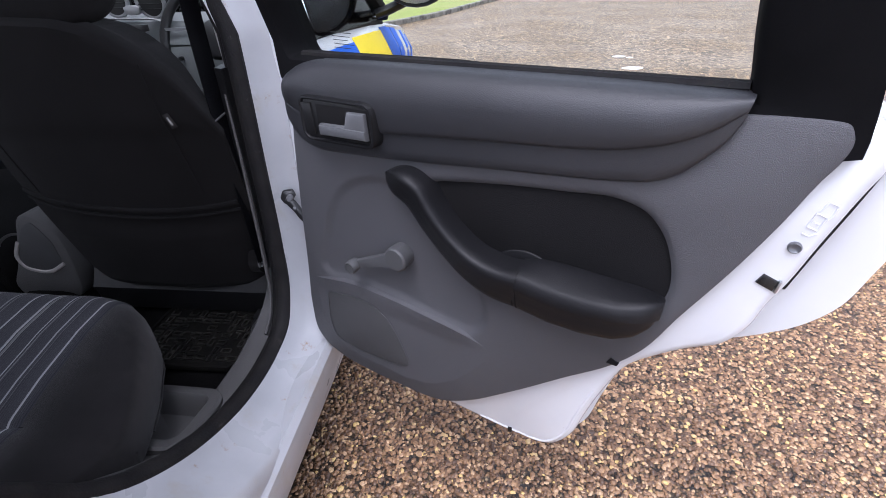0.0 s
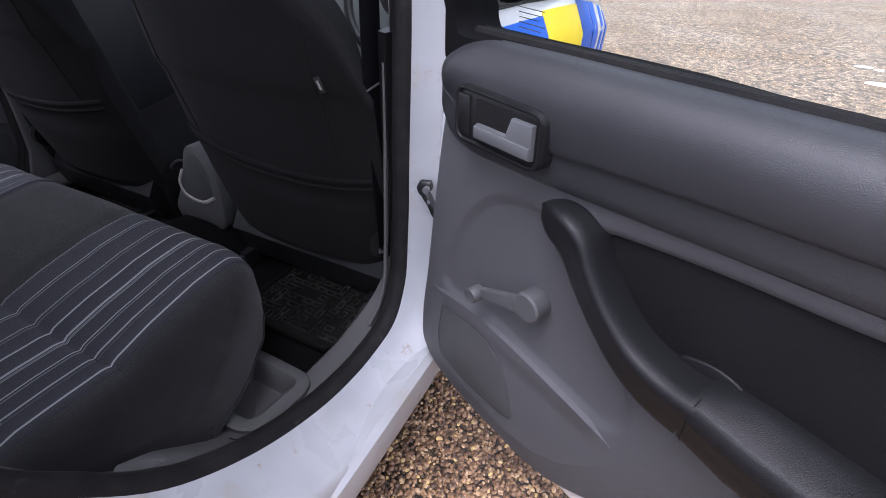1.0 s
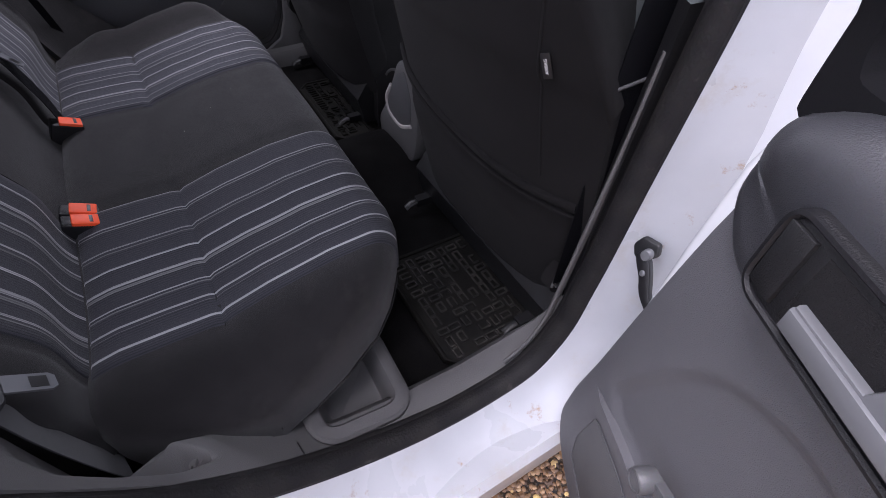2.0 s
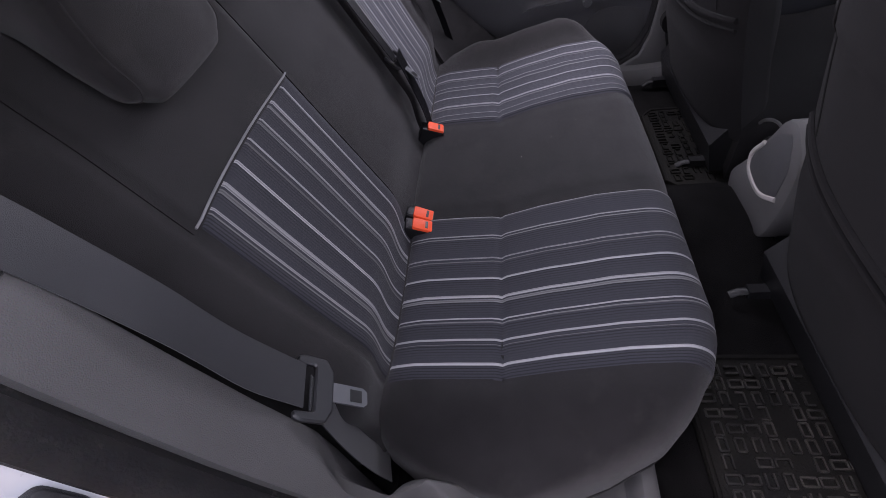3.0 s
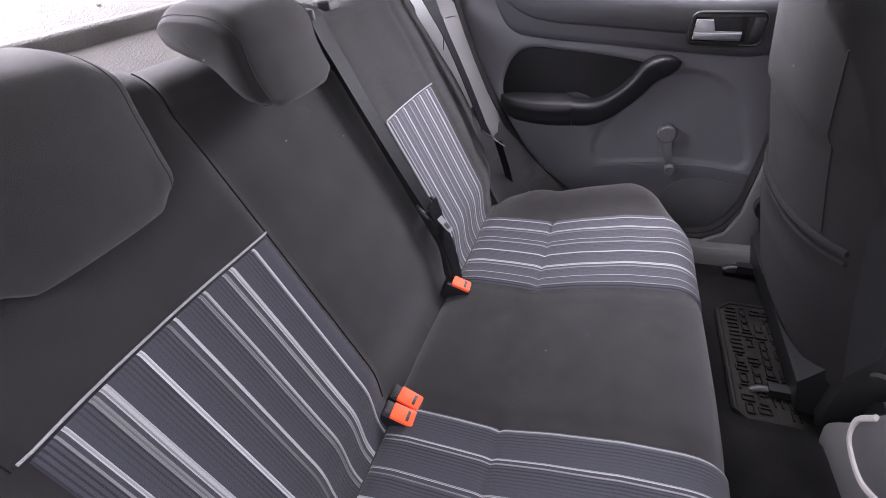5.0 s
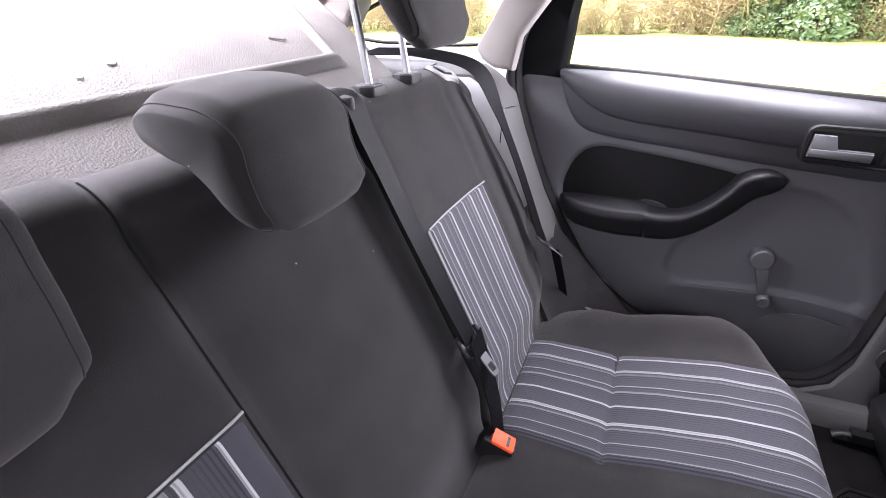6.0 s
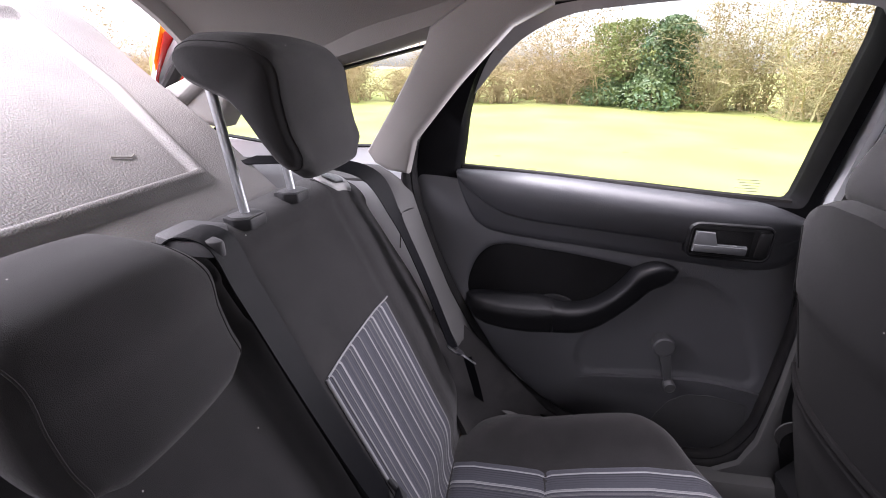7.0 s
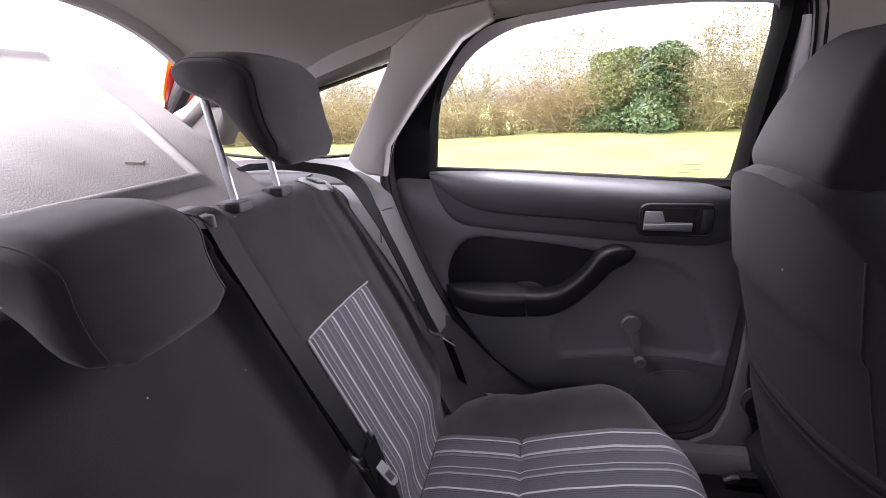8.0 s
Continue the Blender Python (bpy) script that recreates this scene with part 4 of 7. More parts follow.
for side in (1, -1):
    door = thing("front_door", (side * 0.86, 1.5, GZ + 0.24), "closed white front door with blue and yellow check markings" if side > 0 else "closed white front door with grey inner trim", "car door", group="front doors")
    part("door_skin", sheet(lambda y, k: flank_front(side, y, k), steps(1.035, 1.975, 24), steps(0, 1, 16), 0.02, (-side, 0, 0)), WHITE, door)
    part("door_card", side_polygon(side, [(1.03, 0.42), (1.03, 1.0), (1.5, 0.99), (1.9, 0.97), (1.9, 0.42)], 0.80, 0.07, 0.02), DOOR_SOFT, door, "dark grey inner door card")
    frame_path = [flank(side, 0.835, y, z) for y, z in ((1.035, 1.0), (1.03, 1.2), (1.025, 1.33), (1.06, 1.365), (1.2, 1.345), (1.45, 1.25), (1.7, 1.12), (1.87, 1.01))]
    part("window_frame", sweep(frame_path, oval(0.022, 0.022, 8, 4), (1, 0, 0)), RUBBER, door, "black window frame")
    part("waist_seal", sweep([flank_front(side, y, 1) + Vector((-side * 0.004, 0, 0.004)) for y in steps(1.04, 1.9, 12)], oval(0.008, 0.010, 8), (0, 0, 1)), RUBBER, door)
    pane = part("window_glass", slab([(1.045, 1.02), (1.045, 1.33), (1.2, 1.335), (1.45, 1.24), (1.7, 1.11), (1.85, 1.0)], 0, 0.003, lambda u, w, z: flank(side, 0.832 - w, u, z), 0.0005), GLASS, door, "clear window glass")
    pane.visible_shadow = False
    def wing_point(y, k):
        low = 0.31 + math.sqrt(max(0.0, 0.36 ** 2 - (y - 2.36) ** 2)) if abs(y - 2.36) < 0.355 else 0.27
        return flank_front(side, y, ((low - 0.27) + (waist(y) - low) * k) / (waist(y) - 0.27))

    wing = part("front_wing", sheet(wing_point, steps(1.985, 3.04, 40), steps(0, 1, 16), 0.015, (-side, 0, 0)), WHITE, car, "white front wing")
    wheel_y = (2.36, -0.28)
    for wy in wheel_y:
        wheel = thing("wheel", (side * 0.77, wy, GZ), "black tyre on a plain silver steel wheel", "wheel", group="road wheels")
        part("tyre", ring((side * 0.76, wy, GZ + 0.312), (1, 0, 0), 0.232, 0.08, 40, 12), TYRE, wheel)
        part("rim", loft([[Vector((side * x, wy + r * math.cos(t), GZ + 0.312 + r * math.sin(t))) for t in steps(0, 2 * math.pi, 31)[:-1]] for x, r in ((0.70, 0.18), (0.80, 0.185), (0.815, 0.17), (0.79, 0.10), (0.81, 0.04))]), SILVER, wheel)
    part("wheel_arch_liner", loft([[Vector((side * x, wheel_y[0] + 0.37 * math.cos(t), 0.31 + 0.37 * math.sin(t))) for t in steps(0, math.pi, 20)] for x in (0.55, 0.85)], cap=False, closed=False), BLACK, car)
    part("wheel_arch_liner", loft([[Vector((side * x, wheel_y[1] + 0.38 * math.cos(t), 0.31 + 0.38 * math.sin(t))) for t in steps(0, math.pi, 20)] for x in (0.55, 0.85)], cap=False, closed=False), BLACK, car)
    mirror = thing("door_mirror", (side * 0.95, 1.78, 1.0), "black door mirror on a short stalk", "mirror", group="door mirrors")
    part("housing", loft([[Vector((side * (0.985 + 0.115 * k * math.cos(t)), y, 1.125 + 0.085 * k * math.sin(t))) for t in steps(0, 2 * math.pi, 20)[:-1]] for y, k in ((1.725, 0.97), (1.735, 1.0), (1.78, 0.98), (1.82, 0.85), (1.85, 0.55))]), BLACK, mirror)
    part("stalk", sweep([Vector((side * x, 1.79, z)) for x, z in ((0.83, 1.02), (0.88, 1.035), (0.94, 1.06))], oval(0.03, 0.018, 10), (0, 0, 1)), BLACK, mirror)
    part("mirror_glass", slab([(0.985 + 0.10 * math.cos(t), 1.125 + 0.072 * math.sin(t)) for t in steps(0, 2 * math.pi, 20)[:-1]], 0, 0.003, lambda u, w, z: Vector((side * u, 1.7235 - w, z)), 0.0005), CHROME, mirror)
    if side > 0:
        # check markings: alternate blocks along the flank
        def block(y0, y1, k0, k1, slant=0.0):
            return sheet(lambda y, k: flank_front(1, y + slant * k, k0 + (k1 - k0) * k) + Vector((0.0022, 0, 0)), steps(y0, y1, 10), steps(0, 1, 8), 0.0012, (-1, 0, 0))
        part("blue_marking", block(1.04, 1.41, 0.50, 0.955), BLUE, door, "blue reflective block")
        part("yellow_marking", block(1.412, 1.80, 0.50, 0.97), YELLOW, door, "yellow reflective block")
        part("blue_marking", block(1.802, 1.972, 0.50, 0.985), BLUE, door, "blue reflective block")
        part("blue_marking", block(1.99, 2.10, 0.60, 0.985), BLUE, wing, "blue reflective block")
        part("blue_stripe", block(2.14, 2.19, 0.60, 0.97, 0.06), BLUE, wing, "blue slanted stripe")
        part("blue_stripe", block(2.24, 2.31, 0.60, 0.95, 0.06), BLUE, wing, "blue slanted stripe")
part("bonnet", sheet(lambda u, y: Vector((u * (front_width(y) - 0.04), y, waist(y) + 0.035 * (1 - u * u) - 0.006)), steps(-1, 1, 20), steps(1.92, 3.04, 24), 0.01), WHITE, car, "white bonnet")
part("front_bumper", sheet(lambda u, k: Vector((u * 0.80, 3.07 - 0.38 * abs(u) ** 2.4 + 0.03 * math.sin(k * 3), 0.22 + 0.50 * k)), steps(-1, 1, 24), steps(0, 1, 8), 0.02, (0, -1, 0)), WHITE, car, "white front bumper")
part("rear_bumper", sheet(lambda u, k: Vector((u * 0.84, -0.99 + 0.10 * abs(u) ** 3, 0.25 + 0.42 * k)), steps(-1, 1, 24), steps(0, 1, 8), 0.02, (0, 1, 0)), WHITE, car, "white rear bumper")
part("scuttle", box((0, 1.95, 0.965), (1.50, 0.16, 0.03)), BLACK, car)
screen = part("windscreen", sheet(lambda u, k: Vector((u * (0.74 - 0.14 * k), 1.93 - 0.62 * k - 0.06 * u * u, 0.98 + 0.40 * k)), steps(-1, 1, 14), steps(0, 1, 8), 0.004), GLASS, car, "clear windscreen")
screen.visible_shadow = False

# ---- rear doors ----
SWING = radians(27)
HINGE_R = Vector((0.915, 0.755, 0.0))


def door_right(u, w, z):
    d = Vector((math.cos(SWING), -math.sin(SWING), 0))
    n = Vector((-math.sin(SWING), -math.cos(SWING), 0))
    sag = 0.024 * min(1.15, max(0.0, u / 0.67)) * smooth(0.95, 1.035, z)
    return HINGE_R + d * u + n * w + Vector((0, 0, z - sag))


def door_left(u, w, z):
    return Vector((-0.752 + w, 0.816 - u, z - 0.013 * smooth(0.985, 1.03, z) * smooth(0.60, 0.05, u)))


def rear_door(at, label, pivot, crank, base):
    door = thing("rear_door", base, label, "car door", group="rear doors")
    up = lambda z: 0.30 * max(0.0, z - 1.06)  # the window leans inwards

    def P(u, w, z):
        return at(u, w + up(z), z)

    card = [(-0.030, 0.93), (-0.038, 0.88), (-0.055, 0.75), (-0.072, 0.60), (-0.088, 0.47), (-0.084, 0.40), (-0.060, 0.370), (0.0, 0.348), (0.064, 0.343), (0.17, 0.346), (0.245, 0.352), (0.285, 0.364), (0.34, 0.396), (0.43, 0.472), (0.53, 0.566), (0.60, 0.632), (0.632, 0.675), (0.664, 0.747), (0.709, 0.845), (0.742, 0.930), (0.762, 1.000), (0.766, 1.036), (0.758, 1.050), (0.742, 1.052), (0.67, 1.046), (0.45, 1.030), (0.20, 1.016), (0.03, 1.008), (-0.02, 1.0), (-0.028, 0.97)]
    insert = curve_loop([(0.256, 0.852), (0.285, 0.866), (0.316, 0.872), (0.412, 0.886), (0.495, 0.894), (0.562, 0.899), (0.597, 0.889), (0.622, 0.864), (0.637, 0.831), (0.644, 0.800), (0.643, 0.775), (0.632, 0.752), (0.58, 0.738), (0.46, 0.730), (0.40, 0.735), (0.34, 0.765), (0.29, 0.810), (0.262, 0.838)], 4)
    well = curve_loop([(0.222, 0.838), (0.167, 0.846), (0.118, 0.836), (0.075, 0.810), (0.038, 0.765), (0.012, 0.705), (-0.012, 0.640), (-0.016, 0.610), (0.0, 0.596), (0.05, 0.600), (0.13, 0.606), (0.21, 0.600), (0.30, 0.590), (0.355, 0.590), (0.375, 0.620), (0.365, 0.680), (0.33, 0.725), (0.27, 0.785), (0.24, 0.820)], 4)
    edge = curve_loop(card, 4)
    # face of the card, with the cloth recess and the winder's hollow let into it
    bm = loft([[P(p[0], w, p[1]) for p in offset_loop(edge, d)] for d, w in ((0.0, -0.03), (0.0, -0.006), (0.0015, -0.002), (0.006, 0.0))], cap=False)
    bm.verts.ensure_lookup_table()
    rim = [bm.verts[-len(edge) + k] for k in range(len(edge))]
    for loop, wall in ((insert, ((-0.020, 0.0), (-0.012, -0.0006), (-0.006, -0.0026), (-0.001, -0.007), (0.0, -0.012), (0.0, -0.020))), (well, ((-0.013, 0.0), (-0.008, -0.0006), (-0.003, -0.0028), (0.003, -0.0062), (0.008, -0.0078), (0.013, -0.0084)))):
        rows = [[P(p[0], w, p[1]) for p in offset_loop(loop, d)] for d, w in wall]
        loft(rows, bm, cap=False)
        bm.verts.ensure_lookup_table()
        if loop is well:
            bm.faces.new([bm.verts[k] for k in range(len(bm.verts) - len(loop), len(bm.verts))])
    bm.edges.ensure_lookup_table()
    hem = [e for e in bm.edges if len(e.link_faces) == 1]
    flat_hem = [e for e in hem if all(abs((v.co - P(0, 0, v.co.z)).dot(at(0, 1, 0) - at(0, 0, 0))) < 0.0004 for v in e.verts)]
    bmesh.ops.triangle_fill(bm, use_beauty=True, use_dissolve=False, edges=flat_hem, normal=at(0, 1, 0) - at(0, 0, 0))
    part("door_card", bm, DOOR_GREY, door, "grey moulded plastic door card", angle=32)
    part("cloth_insert", slab(offset_loop(insert, -0.003), -0.024, -0.010, P, 0.002), DOOR_INSERT, door, "black cloth insert")
    # ledge under the hollow, and the loudspeaker grille below it
    def rise(u, z):
        return 0.0070 * smooth(0.535, 0.594, z) * smooth(-0.050, -0.015, u) * smooth(0.388, 0.330, u)

    def ledge(u, w, z):
        return P(u, w + (rise(u, z) if w > 0 else 0.0), z)

    def pod(u, v):
        top = lerp_line([(-0.05, 0.576), (-0.01, 0.588), (0.05, 0.599), (0.10, 0.603), (0.19, 0.599), (0.30, 0.588), (0.34, 0.582), (0.388, 0.562)], u)
        foot = lerp_line([(-0.05, 0.46), (-0.02, 0.40), (0.05, 0.382), (0.18, 0.382), (0.25, 0.398), (0.31, 0.44), (0.36, 0.50), (0.388, 0.545)], u)
        z = foot + (top - foot) * min(1.0, v)
        return P(u, 0.0006 + rise(u, z) if v <= 1 else -0.012, z - (0.003 if v == 1 else 0.0))

    part("lower_pod", sheet(pod, steps(-0.05, 0.388, 60), steps(0, 0.97, 30) + [1.0, 1.2], 0.0), DOOR_GREY, door, angle=50)
    grille = [tuple(p) for p in rounded([(-0.016, 0.544), (0.066, 0.561), (0.118, 0.556), (0.152, 0.531), (0.174, 0.492), (0.197, 0.433), (0.187, 0.417), (0.13, 0.406), (0.05, 0.401), (-0.014, 0.414), (-0.026, 0.46)], 0.010)]
    part("speaker_grille", slab(grille, 0.0002, 0.0024, ledge, 0.0008), TRIM_DARK, door, "dark perforated loudspeaker grille")
    part("grille_groove", loft([[ledge(p[0], w, p[1]) for p in offset_loop(grille, d)] for d, w in ((-0.0014, 0.0012), (-0.0014, 0.0024), (0.0004, 0.0032), (0.0004, 0.0012))], cap=False), TRIM_DARK, door)
    # upper padded band: a flat lower facet, a fold, and a padded roll up to the glass
    low = curve_loop([(-0.030, 0.945), (-0.022, 0.922), (-0.004, 0.900), (0.035, 0.887), (0.113, 0.888), (0.32, 0.905), (0.413, 0.914), (0.493, 0.921), (0.564, 0.929), (0.605, 0.938), (0.630, 0.955), (0.652, 0.990), (0.672, 1.040)], 4, closed=False)
    n = len(low)
    top = [Vector((-0.020 + 0.696 * i / (n - 1), 1.030 + 0.034 * i / (n - 1) - 0.025 * (1 - min(1, i / 5)) ** 2)) for i in range(n)]
    rings = []
    for i in range(n):
        a, b = low[i], top[i]
        h = (b[1] - a[1])
        fold = 0.30 + 0.12 * smooth(0.6, 1.0, i / (n - 1))
        soft = smooth(0.10, 0.35, i / (n - 1))
        prof = [(0, -0.006), (0.0, 0.006), (0.03, 0.0095), (0.12, 0.0115), (fold - 0.03, 0.013), (fold, 0.0135 + 0.001 * (1 - soft)), (fold + 0.015, 0.0135 + 0.0045 * soft), (fold + 0.06, 0.0165 + 0.0045 * soft), (0.56, 0.0245), (0.68, 0.0255), (0.78, 0.0245), (0.87, 0.0205), (0.95, 0.013), (1.01, 0.001), (1.04, -0.018), (1.0, -0.03)]
        fade = min(1.0, 0.70 + min(i, n - 1 - i) / 5)
        flat_end = min(1.0, h / 0.10)
        rings.append([P(a[0] + (b[0] - a[0]) * k, (0.010 + (w - 0.010) * flat_end if w > 0.010 else w) * (fade if w > 0 else 1), a[1] + h * k) for k, w in prof])
    part("upper_band", loft(rings), DOOR_SOFT, door, "black soft-touch upper door band", angle=50)
    nrm = (at(0, 1, 0) - at(0, 0, 0)).normalized()
    # pull handle sweeping down into the armrest
    upper = curve_loop([(0.199, 0.876), (0.222, 0.886), (0.253, 0.885), (0.279, 0.870), (0.297, 0.842), (0.332, 0.802), (0.374, 0.775), (0.413, 0.768), (0.451, 0.770)], 6, closed=False)
    lower = curve_loop([(0.192, 0.870), (0.196, 0.857), (0.212, 0.842), (0.240, 0.826), (0.268, 0.793), (0.306, 0.753), (0.352, 0.717), (0.395, 0.700), (0.438, 0.697)], 6, closed=False)
    m = len(upper)
    rings = []
    for i, (a, b) in enumerate(zip(lower, upper)):
        t = i / (m - 1)
        lift = 0.40 + (0.50 + 0.10 * smooth(0.6, 1.0, t)) * smooth(0.0, 0.30, t)
        sec = [(0.0, -0.012), (0.0, 0.004), (0.015, 0.020), (0.07, 0.028), (0.22, 0.034), (0.45, 0.038), (0.66, 0.042), (0.80, 0.0445), (0.90, 0.0435), (0.97, 0.037), (1.0, 0.024), (0.99, -0.012)]
        rings.append([P(a[0] + (b[0] - a[0]) * k, w * lift if w > 0 else w, a[1] + (b[1] - a[1]) * k) for k, w in sec])
    part("pull_handle", loft(rings), PULL_BLACK, door, "curved black door pull", angle=50)
    arm_rings = []
    for u, zb, zf, z0, w in ((0.443, 0.774, 0.766, 0.697, 0.0440), (0.452, 0.776, 0.766, 0.697, 0.0443), (0.47, 0.780, 0.765, 0.697, 0.0455), (0.50, 0.782, 0.764, 0.699, 0.048), (0.55, 0.781, 0.766, 0.705, 0.051), (0.595, 0.780, 0.771, 0.713, 0.050), (0.620, 0.779, 0.776, 0.725, 0.044), (0.636, 0.776, 0.777, 0.741, 0.034), (0.645, 0.772, 0.774, 0.756, 0.018)):
        h = zf - z0
        m = smooth(0.443, 0.53, u)
        low = lambda arm, pull: w * (pull + (arm - pull) * m)
        sec = [(-0.014, zb - 0.002), (0.25 * w, zb), (0.62 * w, zf + 0.004), (0.82 * w, zf + 0.002), (0.93 * w, zf - 0.003), (0.99 * w, zf - 0.012), (w, zf - 0.021), (low(0.985, 0.90), zf - 0.40 * h), (low(0.96, 0.84), zf - 0.60 * h), (low(0.925, 0.77), zf - 0.80 * h), (low(0.87, 0.64), zf - 0.93 * h), (low(0.76, 0.46), zf - 0.985 * h), (low(0.5, 0.1), z0), (-0.014, z0)]
        arm_rings.append([P(u, a, b) for a, b in sec])
    part("armrest", loft(arm_rings), PULL_BLACK, door, "black padded armrest with scuffs", angle=40)
    part("armrest_joint", sweep([p * 0.5 + q * 0.5 for p, q in zip(arm_rings[0][2:11], arm_rings[1][2:11])], oval(0.0009, 0.0009, 6), nrm), DOOR_INSERT, door)
    part("armrest_cup", slab(curve_loop([(0.392, 0.752), (0.402, 0.770), (0.422, 0.780), (0.450, 0.783), (0.47, 0.776), (0.46, 0.755), (0.42, 0.745)], 4), -0.014, -0.007, P, 0.002), PULL_BLACK, door, angle=60)
    # inner release
    Q = P
    P = lambda u, w, z: Q(u + 0.012, w, z)
    bez = [(0.036, 0.988), (0.170, 0.990), (0.184, 0.980), (0.186, 0.925), (0.176, 0.915), (0.040, 0.912), (0.028, 0.922), (0.027, 0.976)]
    release = part("release_bezel", slab(rounded(bez, 0.01), 0.008, 0.033, P, 0.003), BLACK, door, "black release bezel")
    part("bezel_rim", loft([[P(p[0], w, p[1]) for p in offset_loop(rounded(bez, 0.01), d)] for d, w in ((0.0, 0.033), (0.001, 0.036), (0.004, 0.0365), (0.006, 0.0345), (0.0062, 0.032))], cap=False), PULL_BLACK, release)
    part("lock_button", slab([(0.033, 0.976), (0.056, 0.977), (0.058, 0.924), (0.035, 0.924)], 0.03, 0.0365, P, 0.003), BLACK, release)
    part("release_well", slab([(0.066, 0.976), (0.176, 0.978), (0.178, 0.926), (0.066, 0.924)], 0.028, 0.0337, P, 0.0005), DOOR_INSERT, release)
    lever = [(0.075, 0.946), (0.130, 0.9475), (0.138, 0.972), (0.173, 0.973), (0.175, 0.930), (0.076, 0.927)]
    part("release_lever", slab(lever, 0.032, 0.041, P, 0.003), HANDLE_GREY, release, "satin grey release lever")
    part("lever_fold", slab([(0.075, 0.944), (0.174, 0.946), (0.175, 0.931), (0.076, 0.928)], 0.038, 0.044, P, 0.003), HANDLE_GREY, release)
    P = Q
    # window winder
    hub, knob = Vector(pivot), Vector(crank)

    def puck(c, w0, w1, r, mat, parent, name, bm=None):
        return part(name, loft([[P(c[0] + q * math.cos(t), w, c[1] + q * math.sin(t)) for t in steps(0, 2 * math.pi, 24)[:-1]] for w, q in ((w0, r * 0.96), (w0 + 0.3 * (w1 - w0), r), (w1 - 0.003, r), (w1, r * 0.86))]), mat, parent)

    winder = puck(hub, -0.010, 0.022, 0.024, CRANK_GREY, door, "winder_hub")
    winder["label"] = "grey window winder"
    d = (knob - hub).normalized()
    nn = Vector((-d[1], d[0]))
    bar = [hub + nn * 0.014, knob + nn * 0.008 - d * 0.002, knob - nn * 0.008 - d * 0.002, hub - nn * 0.014]
    part("winder_arm", slab([tuple(p) for p in bar], 0.009, 0.020, P, 0.003), CRANK_GREY, winder)
    puck(knob, 0.012, 0.034, 0.0135, CRANK_GREY, winder, "winder_knob")
    part("knob_ring", loft([[P(knob[0] + r * math.cos(t), w, knob[1] + r * math.sin(t)) for t in steps(0, 2 * math.pi, 24)[:-1]] for r, w in ((0.0118, 0.0335), (0.0118, 0.0355), (0.0100, 0.0355), (0.0100, 0.0335))], cap=False), TRIM_DARK, winder)
    # white door shell behind the card
    shell = [(-0.058, 0.98), (-0.085, 0.60), (-0.095, 0.42), (-0.06, 0.362), (0.06, 0.335), (0.30, 0.335), (0.44, 0.338), (0.512, 0.352), (0.545, 0.395), (0.566, 0.470), (0.588, 0.545), (0.618, 0.618), (0.652, 0.655), (0.690, 0.688), (0.724, 0.712), (0.745, 0.750), (0.753, 0.786), (0.765, 0.825), (0.778, 0.880), (0.792, 0.935), (0.804, 0.985), (0.800, 1.035), (0.67, 1.035), (0.30, 1.010), (0.0, 0.995)]
    skin = [(-0.060, 0.985), (-0.085, 0.60), (-0.095, 0.40), (-0.06, 0.345), (0.06, 0.322), (0.32, 0.320), (0.45, 0.322), (0.520, 0.334), (0.556, 0.385), (0.578, 0.470), (0.600, 0.545), (0.640, 0.610), (0.700, 0.660), (0.764, 0.702), (0.803, 0.735), (0.833, 0.780), (0.846, 0.83), (0.858, 0.89), (0.862, 0.94), (0.852, 1.0), (0.84, 1.045), (0.67, 1.040), (0.30, 1.012), (0.0, 1.0)]
    part("inner_panel", slab(curve_loop(shell, 4), -0.085, -0.022, P, 0.012), WHITE, door, "white painted inner door panel", angle=50)
    part("outer_skin", slab(curve_loop(skin, 4), -0.088, -0.128, P, 0.018), WHITE, door, "white outer door skin", angle=50)
    lip = curve_loop([(0.36, 0.346), (0.44, 0.349), (0.503, 0.360), (0.533, 0.398), (0.554, 0.470), (0.574, 0.540)], 5, closed=False)
    part("pressed_bead", sweep([P(p[0], -0.0225, p[1]) for p in lip], oval(0.003, 0.0016, 8), nrm), WHITE, door)
    part("door_edge_seal", sweep([P(u, -0.086, z) for u, z in ((0.766, 0.79), (0.780, 0.85), (0.794, 0.905), (0.806, 0.955), (0.812, 0.985))], oval(0.008, 0.010, 8), nrm), RUBBER, door)
    latch = part("latch", slab([(0.732, 0.822), (0.738, 0.836), (0.755, 0.830), (0.752, 0.815)], -0.03, -0.019, P, 0.003), GLOSS_BLACK, door, "black door latch")
    part("latch_plate", slab([(0.755, 0.832), (0.758, 0.831), (0.756, 0.814), (0.753, 0.815)], -0.03, -0.018, P, 0.001), CHROME, latch)
    part("striker_screw", loft([[P(0.756 + r * math.cos(t), w, 0.878 + r * math.sin(t)) for t in steps(0, 2 * math.pi, 16)[:-1]] for r, w in ((0.007, -0.03), (0.007, -0.019), (0.0058, -0.0175), (0.003, -0.0195))]), HANDLE_GREY, door, "steel torx screw")
    for mark in ([(0.759, 0.905), (0.763, 0.922), (0.773, 0.919), (0.769, 0.902), (0.759, 0.905)], [(0.765, 0.925), (0.770, 0.936), (0.778, 0.934), (0.777, 0.922), (0.774, 0.916)], [(0.757, 0.896), (0.764, 0.894), (0.770, 0.899)], [(0.764, 0.911), (0.768, 0.910)]):
        part("child_lock_mark", sweep([P(u, -0.0218, z) for u, z in mark], oval(0.0011, 0.0012, 6), nrm), WHITE, door, "small embossed mark")
